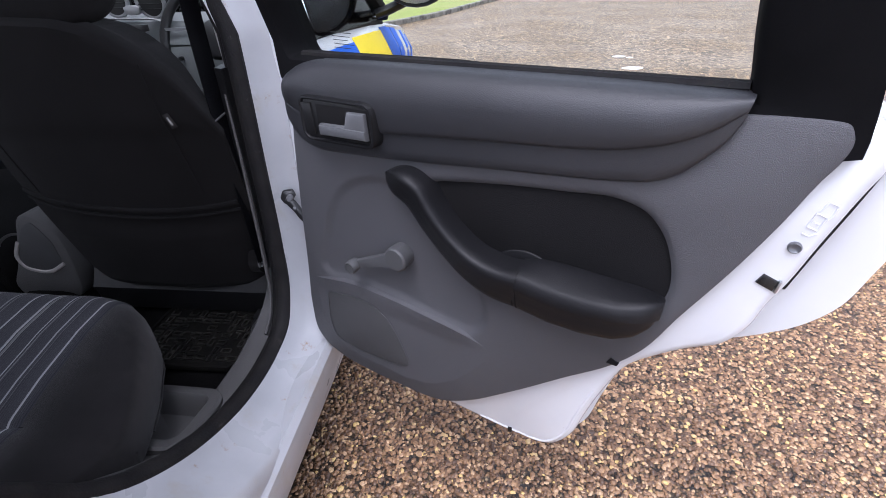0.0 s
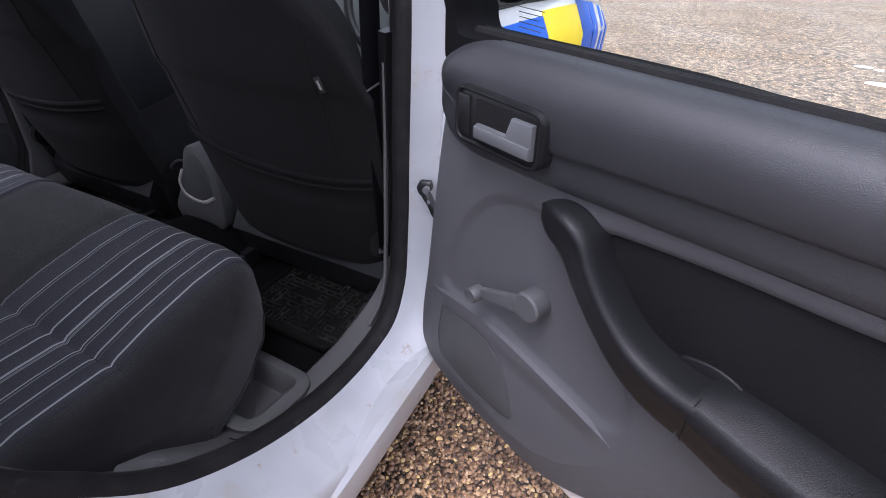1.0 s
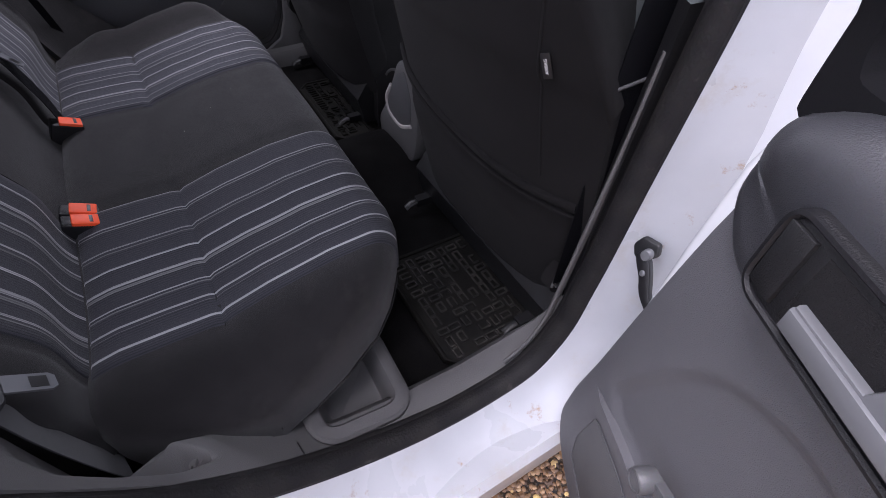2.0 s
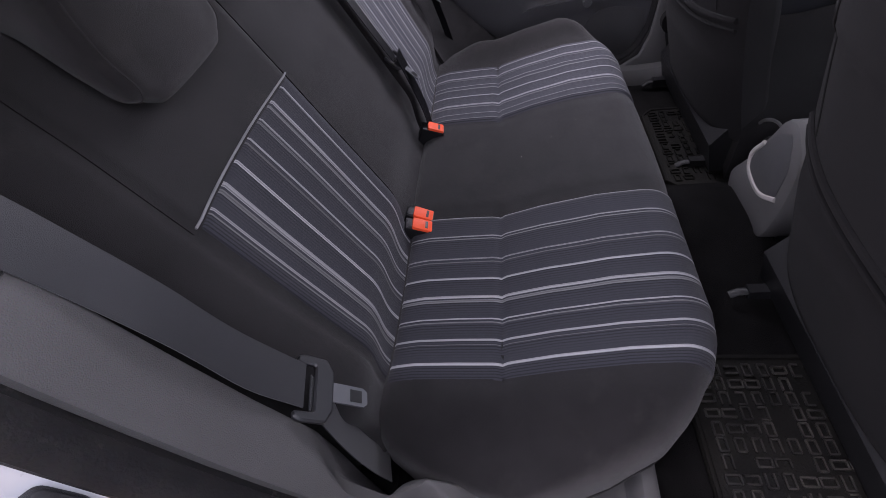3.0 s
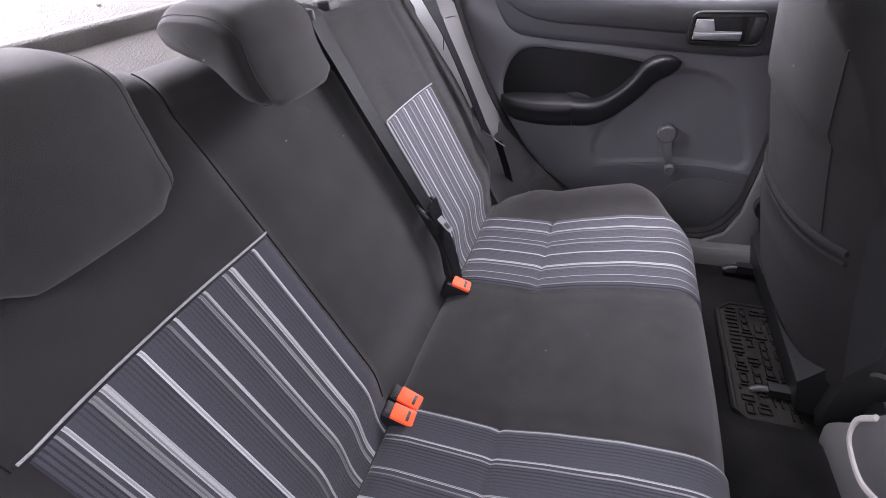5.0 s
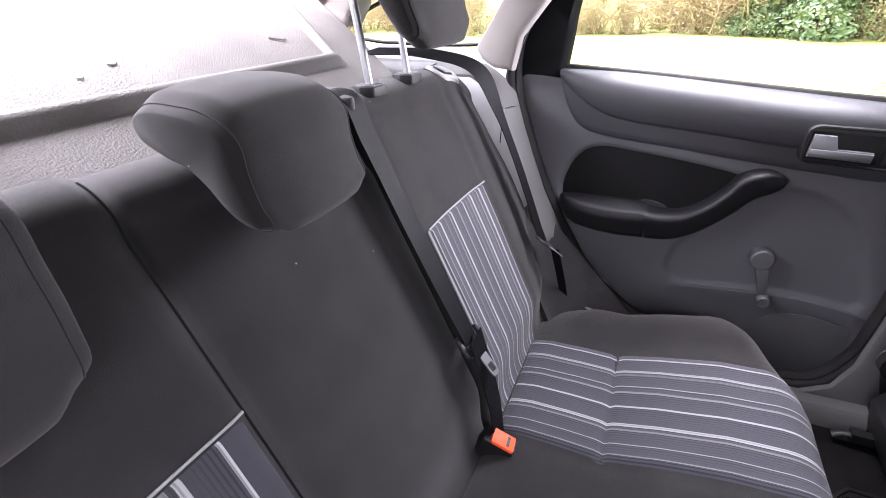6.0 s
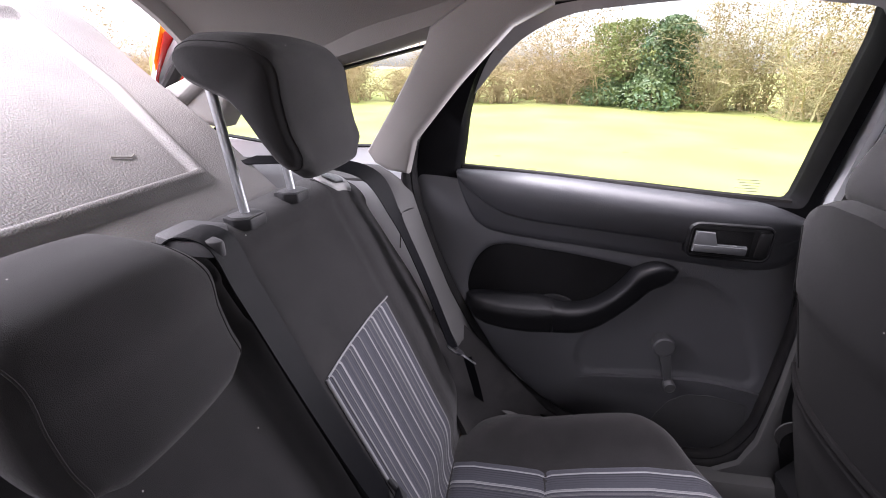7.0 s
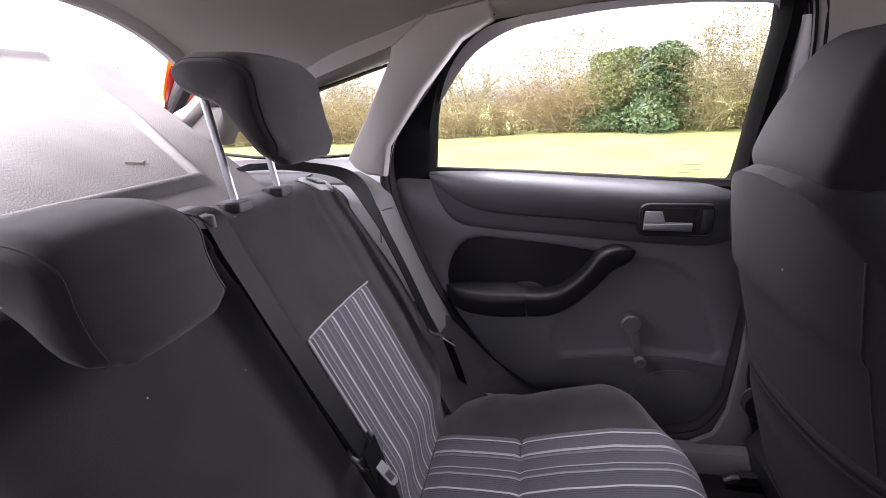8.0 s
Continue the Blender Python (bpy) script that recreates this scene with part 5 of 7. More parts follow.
    part("drain_clip", slab([(0.425, 0.352), (0.434, 0.354), (0.434, 0.342), (0.426, 0.340)], -0.03, -0.018, P, 0.002), BLACK, door)
    part("card_clip_hole", slab([(0.588, 0.634), (0.594, 0.646), (0.606, 0.640), (0.604, 0.634)], -0.004, 0.0015, P, 0.0005), DOOR_INSERT, door)
    # window: glass, rubber frame, black quarter panel
    frame = [(0.672, 1.058), (0.664, 1.12), (0.652, 1.20), (0.600, 1.315), (0.540, 1.366), (0.44, 1.392), (0.26, 1.408), (0.10, 1.411), (-0.012, 1.406), (-0.022, 1.36), (-0.022, 1.28), (-0.020, 1.16), (-0.016, 1.050), (-0.009, 1.038), (0.03, 1.037), (0.30, 1.049)]
    outer = [(0.776, 1.014), (0.755, 1.13), (0.668, 1.245), (0.578, 1.345), (0.50, 1.388), (0.42, 1.406), (0.26, 1.420), (0.08, 1.423), (-0.030, 1.418), (-0.041, 1.36), (-0.042, 1.28), (-0.040, 1.16), (-0.038, 1.02), (-0.036, 1.0), (0.03, 0.995), (0.30, 1.005)]
    fl, ol = curve_loop(frame, 5), curve_loop(outer, 5)
    rows = []
    for loop, w in ((fl, -0.062), (offset_loop(fl, 0.006), -0.05), (fl, -0.014), ([a * 0.9 + b * 0.1 for a, b in zip(fl, ol)], -0.004), (ol, -0.002), (ol, -0.085), (fl, -0.080)):
        rows.append([P(p[0], w, p[1]) for p in loop])
    rows.append(rows[0])
    part("window_frame", loft(rows, cap=False), FRAME_BLACK, door, "black window surround with rubber seal", angle=50)
    part("frame_line", loft([[P(p[0], w, p[1]) for p in offset_loop(fl, d)] for d, w in ((-0.010, -0.022), (-0.012, -0.017), (-0.016, -0.017), (-0.018, -0.022))], cap=False), TRIM_DARK, door)
    pane = part("window_glass", slab([tuple(p) for p in offset_loop(fl, -0.004)], -0.055, -0.052, P, 0.0004), GLASS, door, "clear side window glass")
    pane.visible_shadow = False
    part("waist_seal", sweep([P(u, -0.030, z) for u, z in ((0.0, 1.036), (0.2, 1.045), (0.45, 1.056), (0.668, 1.066))], oval(0.008, 0.008, 8), nrm), RUBBER, door)
    for k in range(5):
        part("glass_mark", slab([(0.055, 1.075 - 0.006 * k), (0.100 - 0.006 * (k % 3), 1.075 - 0.006 * k), (0.100 - 0.006 * (k % 3), 1.0740 - 0.006 * k), (0.055, 1.0740 - 0.006 * k)], -0.0515, -0.0505, P, 0.0002), TRIM_GREY, pane)
    return door


rear_door(door_right, "open white rear door with grey card, black armrest and window winder", (0.202, 0.706), (0.097, 0.662), (0.86, 0.84, 0.3))
rear_door(door_left, "closed rear door with grey card, black armrest and window winder", (0.192, 0.687), (0.167, 0.590), (-0.74, 0.82, 0.3))

# check strap between pillar and open door
strap = thing("door_check_strap", (0.81, 0.86, 0.68), "black steel door check strap bolted to the white pillar", "door hinge part")
SP = lambda u, w, z: Vector((u, 0.884 - w - 0.30 * (0.72 - z), z))
part("bracket", slab(rounded([(0.776, 0.716), (0.782, 0.732), (0.806, 0.736), (0.813, 0.722), (0.800, 0.704), (0.786, 0.703)], 0.004), 0, 0.006, SP, 0.002), GLOSS_BLACK, strap)
part("arm", slab(curve_loop([(0.789, 0.712), (0.797, 0.700), (0.808, 0.690), (0.822, 0.672), (0.836, 0.662), (0.846, 0.658), (0.850, 0.668), (0.838, 0.676), (0.828, 0.690), (0.818, 0.704), (0.806, 0.716), (0.794, 0.720)], 3), 0.004, 0.011, SP, 0.002), GLOSS_BLACK, strap)
part("bolt", loft([[SP(0.801 + r * math.cos(t), w, 0.719 + r * math.sin(t)) for t in steps(0, 2 * math.pi, 20)[:-1]] for r, w in ((0.0072, 0.004), (0.0072, 0.0125), (0.0062, 0.0138), (0.003, 0.0138))]), HANDLE_GREY, strap, "zinc bolt head")
part("rivet", loft([[SP(0.811 + r * math.cos(t), w, 0.697 + r * math.sin(t)) for t in steps(0, 2 * math.pi, 14)[:-1]] for r, w in ((0.004, 0.009), (0.004, 0.012), (0.002, 0.013))]), HANDLE_GREY, strap)

# latch striker on the jamb behind the open door
striker = thing("door_striker", (0.78, 0.075, 0.86), "black latch striker plate with a steel loop on the white jamb", "door striker")
sa, sb = Vector((0.0, 0.36, -0.93)), Vector((0.86, -0.48, -0.18)).normalized()
sn = sb.cross(sa).normalized()
sn = sn if sn.y > 0 else -sn
ST = lambda u, w, z: Vector((0.782, 0.075, 0.875)) + sb * u + sa * z + sn * w
part("plate", slab(rounded([(-0.020, -0.026), (0.026, -0.026), (0.030, 0.0), (0.026, 0.026), (-0.014, 0.026), (-0.022, 0.010)], 0.007), -0.010, 0.005, ST, 0.002), BLACK, striker)
part("loop", sweep([ST(u, w, z) for u, w, z in curve_loop([(-0.004, 0.0, -0.014), (-0.004, 0.014, -0.014), (0.0, 0.024, -0.008), (0.002, 0.026, 0.002), (0.0, 0.024, 0.010), (-0.004, 0.014, 0.015), (-0.004, 0.0, 0.015)], 4, closed=False)], oval(0.0042, 0.0042, 10), sb), CHROME, striker, "steel striker loop")
part("screw", loft([[ST(0.016 + r * math.cos(t), w, 0.012 + r * math.sin(t)) for t in steps(0, 2 * math.pi, 16)[:-1]] for r, w in ((0.006, 0.003), (0.006, 0.007), (0.004, 0.008))]), HANDLE_GREY, striker)

# ---- rear bench ----
bench = thing("rear_bench", (0, 0.4, 0.36), "charcoal cloth split rear bench with striped seat panels", "rear seat")
HALF = 0.668


def front_y(x):
    return lerp_line([(0, 0.697), (0.40, 0.694), (0.45, 0.685), (0.50, 0.664), (0.56, 0.625), (0.60, 0.585), (0.635, 0.515), (0.655, 0.455), (0.668, 0.400)], abs(x))


def rear_y(x):
    return lerp_line([(0, 0.168), (0.56, 0.168), (0.60, 0.195), (0.63, 0.25), (0.655, 0.325), (0.668, 0.385)], abs(x))


def drop_round(d, r):
    if d >= r:
        return 0.0
    t = 1 - max(0.0, d) / r
    return r * (1 - math.sqrt(max(0.0, 1 - t * t)))


def seat_top(x, y):
    z = lerp_line([(0.165, 0.512), (0.20, 0.526), (0.23, 0.533), (0.30, 0.536), (0.37, 0.536), (0.45, 0.560), (0.55, 0.582), (0.63, 0.590), (0.71, 0.588)], y)
    a = abs(x)
    z -= 0.038 * max(0.0, (a - 0.48) / 0.20) ** 2
    z += 0.016 * math.exp(-(((a - 0.55) / 0.06) ** 2)) if x > 0 else 0.040 * math.exp(-(((a - 0.585) / 0.055) ** 2)) * smooth(0.20, 0.33, y)
    z -= 0.008 * math.exp(-(((a - 0.31) / 0.16) ** 2))
    if 0.135 < x < 0.518 or -0.49 < x < -0.205:
        z -= 0.0045 * math.exp(-(((y - 0.37) / 0.007) ** 2))
    for seam in (-0.205, 0.140):
        z -= 0.004 * math.exp(-(((x - seam) / 0.006) ** 2))
    z += 0.0018 * noise.noise((x * 9, y * 9, 2.0))
    return z - drop_round(front_y(x) - y, 0.055) - 0.6 * drop_round(y - rear_y(x), 0.03)


def seat_line(x, k):
    """A point on the cushion: k 0 to 1 across the top from back to front, 1 to 2 down the front."""
    yr, yf = rear_y(x), front_y(x)
    if k <= 1:
        e = 1 - (1 - k) ** 1.5
        y = yr + (yf - yr) * e
        return Vector((x, y, seat_top(x, y)))
    zt = seat_top(x, yf)
    t = k - 1
    tuck = smooth(0.50, 0.63, x)
    return Vector((x, yf - (0.05 + 0.05 * tuck) * t * t + 0.004 * math.sin(math.pi * t), zt + (0.35 + 0.055 * tuck - zt) * t))


def cushion():
    rings = []
    xs = sorted(set([round(HALF * math.sin(math.pi / 2 * t), 4) for t in steps(-1, 1, 90)]))
    xs[0], xs[-1] = -HALF + 0.0005, HALF - 0.0005
    for x in xs:
        top = [seat_line(x, k) for k in steps(0, 1, 44)]
        front = [seat_line(x, k) for k in steps(1, 2, 8)[1:]]
        yr = rear_y(x)
        rear = [Vector((x, yr + 0.02, 0.35)), Vector((x, yr, 0.45))]
        rings.append(top + front + rear)
    for i in (0, -1):
        c = sum(rings[i], Vector()) / len(rings[i])
        rings[i] = [c + (p - c) * 0.1 for p in rings[i]]
    return loft(rings)


part("cushion", cushion(), FABRIC, bench, "charcoal cloth bench cushion", angle=70)


def insert_sheet(f, x0, x1, k0, k1, nx, nk, lift=0.0025, face=1):
    """A cloth panel sewn on to a surface f(x, k), its border tucked in."""
    def g(a, b):
        p = f(a, b)
        du = f(a + 0.001, b) - f(a - 0.001, b)
        dv = f(a, b + 0.004) - f(a, b - 0.004)
        nrm = du.cross(dv).normalized() * face
        return p, nrm
    bm = bmesh.new()
    xs, ks = steps(x0, x1, nx), steps(k0, k1, nk)
    rows = []
    for i, x in enumerate(xs):
        row = []
        for j, k in enumerate(ks):
            p, nrm = g(x, k)
            s = -0.003 if i in (0, nx) or j in (0, nk) else lift
            row.append(bm.verts.new(p + nrm * s))
        rows.append(row)
    for a, b in zip(rows, rows[1:]):
        for j in range(nk):
            bm.faces.new((a[j], a[j + 1], b[j + 1], b[j]))
    return bm


SEAT_R = stripes("striped_seat_cloth", 0.13, 0.52, [(0.150, 0.004, 0.30), (0.199, 0.003, 0.34), (0.207, 0.002, 0.2), (0.255, 0.003, 0.36), (0.265, 0.0025, 0.16), (0.303, 0.0042, 0.42), (0.345, 0.006, 0.40), (0.355, 0.005, 0.20), (0.393, 0.003, 0.36), (0.401, 0.003, 0.22), (0.435, 0.0035, 0.36), (0.444, 0.0025, 0.14), (0.481, 0.0052, 0.46)])
SEAT_L = stripes("striped_seat_cloth", -0.50, -0.19, [(-0.466, 0.004, 0.40), (-0.430, 0.006, 0.34), (-0.420, 0.003, 0.18), (-0.388, 0.003, 0.34), (-0.372, 0.004, 0.24), (-0.335, 0.0045, 0.42), (-0.290, 0.006, 0.40), (-0.278, 0.004, 0.2), (-0.245, 0.003, 0.34), (-0.222, 0.003, 0.3)], 1.3, 0.64)
BACK_R = stripes("striped_back_cloth", 0.14, 0.52, [(0.192, 0.0042, 0.44), (0.234, 0.007, 0.36), (0.246, 0.005, 0.20), (0.279, 0.004, 0.32), (0.287, 0.003, 0.17), (0.325, 0.004, 0.36), (0.336, 0.003, 0.12), (0.375, 0.0052, 0.44), (0.420, 0.008, 0.34), (0.432, 0.007, 0.16), (0.464, 0.0045, 0.36), (0.472, 0.003, 0.17)])
BACK_L = stripes("striped_back_cloth", -0.51, -0.24, [(-0.486, 0.003, 0.20), (-0.468, 0.005, 0.42), (-0.454, 0.003, 0.22), (-0.441, 0.003, 0.15), (-0.428, 0.006, 0.36), (-0.417, 0.004, 0.2), (-0.404, 0.003, 0.18), (-0.391, 0.004, 0.36), (-0.366, 0.0045, 0.2), (-0.340, 0.0055, 0.40), (-0.330, 0.003, 0.2), (-0.312, 0.003, 0.18), (-0.294, 0.005, 0.40), (-0.277, 0.003, 0.2), (-0.262, 0.004, 0.30)], 1.75, 0.74)
part("striped_cushion_panel", insert_sheet(seat_line, 0.140, 0.514, 0.02, 1.18, 36, 90), SEAT_R, bench, "slate cloth with pale woven stripes", angle=80)
part("striped_cushion_panel", insert_sheet(seat_line, -0.484, -0.205, 0.02, 1.18, 30, 90), SEAT_L, bench, "slate cloth with pale woven stripes", angle=80)
for a, b in ((0.140, 0.514), (-0.484, -0.205)):
    part("cross_seam", sweep([Vector((x, 0.37, seat_top(x, 0.37) + 0.0020)) for x in steps(a, b, 40)], oval(0.0007, 0.0007, 6)), FABRIC_FRONT, bench)
part("cushion_seam", sweep([seat_line(x, 1.40) + Vector((0.001, 0.002, 0)) for x in steps(0.30, 0.655, 40)], oval(0.002, 0.002, 6)), FABRIC, bench)


def back_line(x, k):
    """A point on the backrest: k 0 to 1 up the front, 1 to 2 over the top and down behind."""
    inner = smooth(0.138, 0.164, x) if x > 0 else smooth(-0.17, -0.21, x)
    z0 = 0.47 + 0.575 * min(1.0, k)
    a = abs(x)
    if a > 0.5:
        a = 0.5 + (a - 0.5) * (1 - (0.55 if x > 0 else 0.12) * smooth(0.80, 0.52, z0))
        x = math.copysign(a, x)
    out = -0.022 * (1 - inner)
    out += 0.007 * math.exp(-(((a - 0.53) / 0.06) ** 2)) - 0.007 * math.exp(-(((a - 0.33) / 0.12) ** 2))
    out -= 0.030 * max(0.0, (a - 0.575) / 0.085) ** 2 if x > 0 else 0.030 * max(0.0, (a - 0.652) / 0.040) ** 2
    for seam in (0.508, -0.504):
        out -= 0.004 * math.exp(-(((x - seam) / 0.005) ** 2))
    top = 1.088 - 0.03 * max(0.0, (a - 0.52) / 0.12) ** 2.0 - 0.012 * (1 - inner)
    if k <= 1:
        z = 0.47 + (1.045 - 0.47) * k
        zz = z - (1.088 - top) * smooth(0.6, 1.0, k)
        y = 0.212 - 0.475 * (z - 0.53) - 0.036 * smooth(0.63, 0.51, z) + out * smooth(-0.1, 0.25, k) + 0.002 * noise.noise((x * 7, z * 7, 5.0))
        return Vector((x, y - 0.004 * smooth(0.88, 1.0, k), zz))
    t = k - 1
    ang = math.pi * min(1.0, t / 0.55)
    c = Vector((x, -0.088 + out * 0.6, 1.045 - (1.088 - top)))
    if t < 0.55:
        return c + Vector((0, 0.052 * math.cos(ang), 0.043 * math.sin(ang)))
    s = (t - 0.55) / 0.45
    return Vector((x, c.y - 0.052 + 0.12 * s, c.z - 0.55 * s))


def shoulder(x, y):
    """Height of the backrest's rounded top."""
    lip = back_line(x, 1.0)
    t = min(0.98, abs((y - lip.y + 0.052) / 0.052))
    return lip.z + 0.043 * math.sqrt(1 - t * t)


def backrest(x0, x1, n):
    rings = []
    ks = steps(0, 1, 40) + steps(1, 2, 26)[1:]
    for i, x in enumerate(steps(x0, x1, n)):
        e = min(i, n - i)
        pull = (0.010, 0.004, 0.001)[e] if e < 3 else 0.0
        row = []
        for k in ks:
            p = back_line(x, k)
            row.append(p + Vector((0, -pull if k < 1.25 else pull, -pull * (0.8 if k > 0.9 else 0))))
        rings.append(row)
    return loft(rings)


part("backrest", backrest(-0.199, 0.698, 76), FABRIC, bench, "charcoal cloth two-seat backrest", angle=70)
part("backrest", backrest(-0.692, -0.212, 50), FABRIC, bench, "charcoal cloth single-seat backrest", angle=70)
part("striped_back_panel", insert_sheet(back_line, 0.158, 0.503, 0.02, 0.703, 36, 60, face=-1), BACK_R, bench, "slate cloth with pale woven stripes", angle=80)
part("striped_back_panel", insert_sheet(back_line, -0.498, -0.250, 0.02, 0.706, 26, 60, face=-1), BACK_L, bench, "slate cloth with pale woven stripes", angle=80)


def shade_bolster(u, v):
    """Dark wing between the backrest's foot and the door seal, added for the corner's shade."""
    z = 0.49 + 0.27 * v
    by = 0.206 - 0.475 * (z - 0.53)
    fy = lerp_line([(0.48, 0.400), (0.555, 0.330), (0.60, 0.284), (0.68, 0.212), (0.735, 0.150), (0.77, 0.100)], z)
    return Vector((-0.560 - 0.144 * u, by - 0.006 + (fy - by) * u ** 1.5, z))


# Dark cloth sheet hides the side trim where the corner lies in shade.
part("shade_bolster", sheet(shade_bolster, steps(0, 1, 16), steps(0, 1, 16), 0.012, (0, -1, 0)), FABRIC, bench, "charcoal cloth wing added to darken the shaded trim corner", angle=80)
PIPING = material("pale_grey_piping", (0.25, 0.25, 0.26), 0.8, wear=0.1)
for x0, x1 in ((0.160, 0.503), (-0.498, -0.250)):
    part("piping", sweep([back_line(x, 0.706) + Vector((0, 0.003, 0.001)) for x in steps(x0, x1, 24)], oval(0.0016, 0.0016, 8)), PIPING, bench, "pale grey piping")
part("piping", sweep([back_line(-0.247, k) + Vector((0, 0.002, 0)) for k in steps(0.25, 0.706, 30)], oval(0.003, 0.003, 8), (0, 1, 0)), PIPING, bench, "pale grey piping")
for xs in (0.508, -0.504):
    part("seam", sweep([back_line(xs, k) + Vector((0, -0.0004, 0)) for k in steps(0.70, 1.25, 30)], oval(0.0014, 0.0012, 6), (1, 0, 0)), FABRIC_FRONT, bench)
part("seam", sweep([back_line(0.156, k) + Vector((0, 0.0002, 0)) for k in steps(0.15, 1.22, 40)], oval(0.0013, 0.0012, 6), (1, 0, 0)), FABRIC_FRONT, bench)
for x, dy in ((0.556, -0.006), (-0.552, 0.0)):
    bez = part("release_bezel", slab(rounded([(x - 0.042, -0.082), (x + 0.036, -0.084), (x + 0.046, -0.062), (x + 0.034, -0.038), (x - 0.036, -0.036), (x - 0.050, -0.060)], 0.014), -0.004, 0.0035, lambda u, w, z: Vector((u, z + dy, shoulder(u, z + dy) + w)), 0.002), BEZEL_GREY, bench, "pale grey seat release bezel")
    part("release_button", slab(rounded([(x - 0.024, -0.074), (x + 0.020, -0.074), (x + 0.026, -0.061), (x + 0.018, -0.046), (x - 0.020, -0.046), (x - 0.030, -0.060)], 0.008), 0.001, 0.0042, lambda u, w, z: Vector((u, z + dy, shoulder(u, z + dy) + w)), 0.0008), BLACK, bez)


def head_restraint(cx, half, dy, dz, posts, short=1.0):
    """Boomerang-shaped restraint: flat side panels, a pad in front, a lip reaching back over the seat."""
    hr = part("head_restraint", bmesh.new(), FABRIC, bench, "charcoal cloth head restraint" + (" raised on steel posts" if posts else " pushed down"))
    prof = curve_loop([(-0.108, 1.112), (-0.104, 1.127), (-0.090, 1.135), (-0.052, 1.136), (-0.020, 1.132), (0.002, 1.121), (0.015, 1.103), (0.019, 1.070), (0.026, 1.030), (0.035, 0.996), (0.031, 0.984), (0.018, 0.981), (0.004, 0.988), (-0.012, 1.012), (-0.029, 1.045), (-0.047, 1.066), (-0.074, 1.078), (-0.101, 1.093)], 4)
    prof = [Vector((p[0], p[1] if p[1] > 1.075 else 1.075 - (1.075 - p[1]) * short)) for p in prof]
    rings = []
    rim = 0.006 / half
    ends = ((1 + 2.2 * rim, 0.0085), (1 + 1.8 * rim, 0.006), (1 + rim, 0.0032), (1 + 0.3 * rim, 0.001))
    for t, tuck in [(-t, d) for t, d in ends] + [(t, 0.0) for t in steps(-1, 1, 24)] + [(t, d) for t, d in reversed(ends)]:
        s = min(1.0, abs(t))
        crown = 0.009 * (1 - s ** 2.5)
        row = []
        for p, q in zip(prof, offset_loop(prof, tuck) if tuck else prof):
            f = smooth(-0.03, 0.02, p[0])
            bottom = smooth(1.05, 0.985, p[1])
            row.append(Vector((cx + half * t * (1 - 0.05 * bottom), q[0] + dy + crown * f, q[1] + dz + bottom * (0.014 * smooth(0.72, 1.0, s) - 0.006) + (0.006 * (1 - s ** 2) - 0.006 * smooth(0.85, 1.0, s)) * smooth(1.1, 1.13, p[1]))))
        rings.append(row)
    bm = loft(rings)
    bmesh.ops.recalc_face_normals(bm, faces=bm.faces)
    for f in bm.faces:
        f.smooth = True
    bm.to_mesh(hr.data)
    bm.free()
    for ring_pts in (rings[3], rings[-4]):
        line = [p.copy() for p in ring_pts[4:44]]
        part("piping", sweep(line, oval(0.0010, 0.0010, 6), (1, 0, 0)), FABRIC, hr)
    for s in ((-1, 1) if posts else ()):
        x = cx + s * 0.0635
        part("post", rod((x, -0.066, 1.070), (x, -0.092, 1.262), 0.0062, 14), CHROME, hr, "steel post")
    return hr


head_restraint(0.343, 0.096, 0.0, 0.0, False)
head_restraint(-0.004, 0.078, 0.012, 0.003, False, 0.66)
head_restraint(-0.353, 0.096, 0.002, 0.170, True)
for cx in (0.350, 0.005, -0.348):
    for s in (-1, 1):
        x = cx + s * 0.0635
        if cx == -0.348:
            guide = part("post_guide", slab(rounded([(x - 0.024, -0.084), (x + 0.018, -0.088), (x + 0.026, -0.068), (x + 0.018, -0.048), (x - 0.018, -0.046), (x - 0.028, -0.062)], 0.004), 1.078, 1.0925, lambda u, w, z: Vector((u, z, w)), 0.0015), PULL_BLACK, bench, "black post guide")
            part("guide_cap", slab(rounded([(x - 0.020, -0.081), (x + 0.015, -0.084), (x + 0.022, -0.068), (x + 0.015, -0.051), (x - 0.015, -0.049), (x - 0.024, -0.063)], 0.004), 1.0915, 1.0945, lambda u, w, z: Vector((u, z, w)), 0.001), TRIM_DARK, guide)

# ---- seat belts ----
def webbing(path, across, width=0.047, n=7):
    """A strap along a path, its flat width along the given direction."""
    rings = []
    for i, (p, d) in enumerate(zip(path, across)):
        p, d = Vector(p), Vector(d).normalized()
        t = (Vector(path[min(i + 1, len(path) - 1)]) - Vector(path[max(i - 1, 0)])).normalized()
        nrm = t.cross(d).normalized()
        a = [p + d * (width * (k - 0.5)) + nrm * 0.0008 for k in (0, 0.06, 0.5, 0.94, 1)]
        b = [p + d * (width * (k - 0.5)) - nrm * 0.0008 for k in (1, 0.94, 0.5, 0.06, 0)]
        rings.append(a + b)
    return loft(rings)


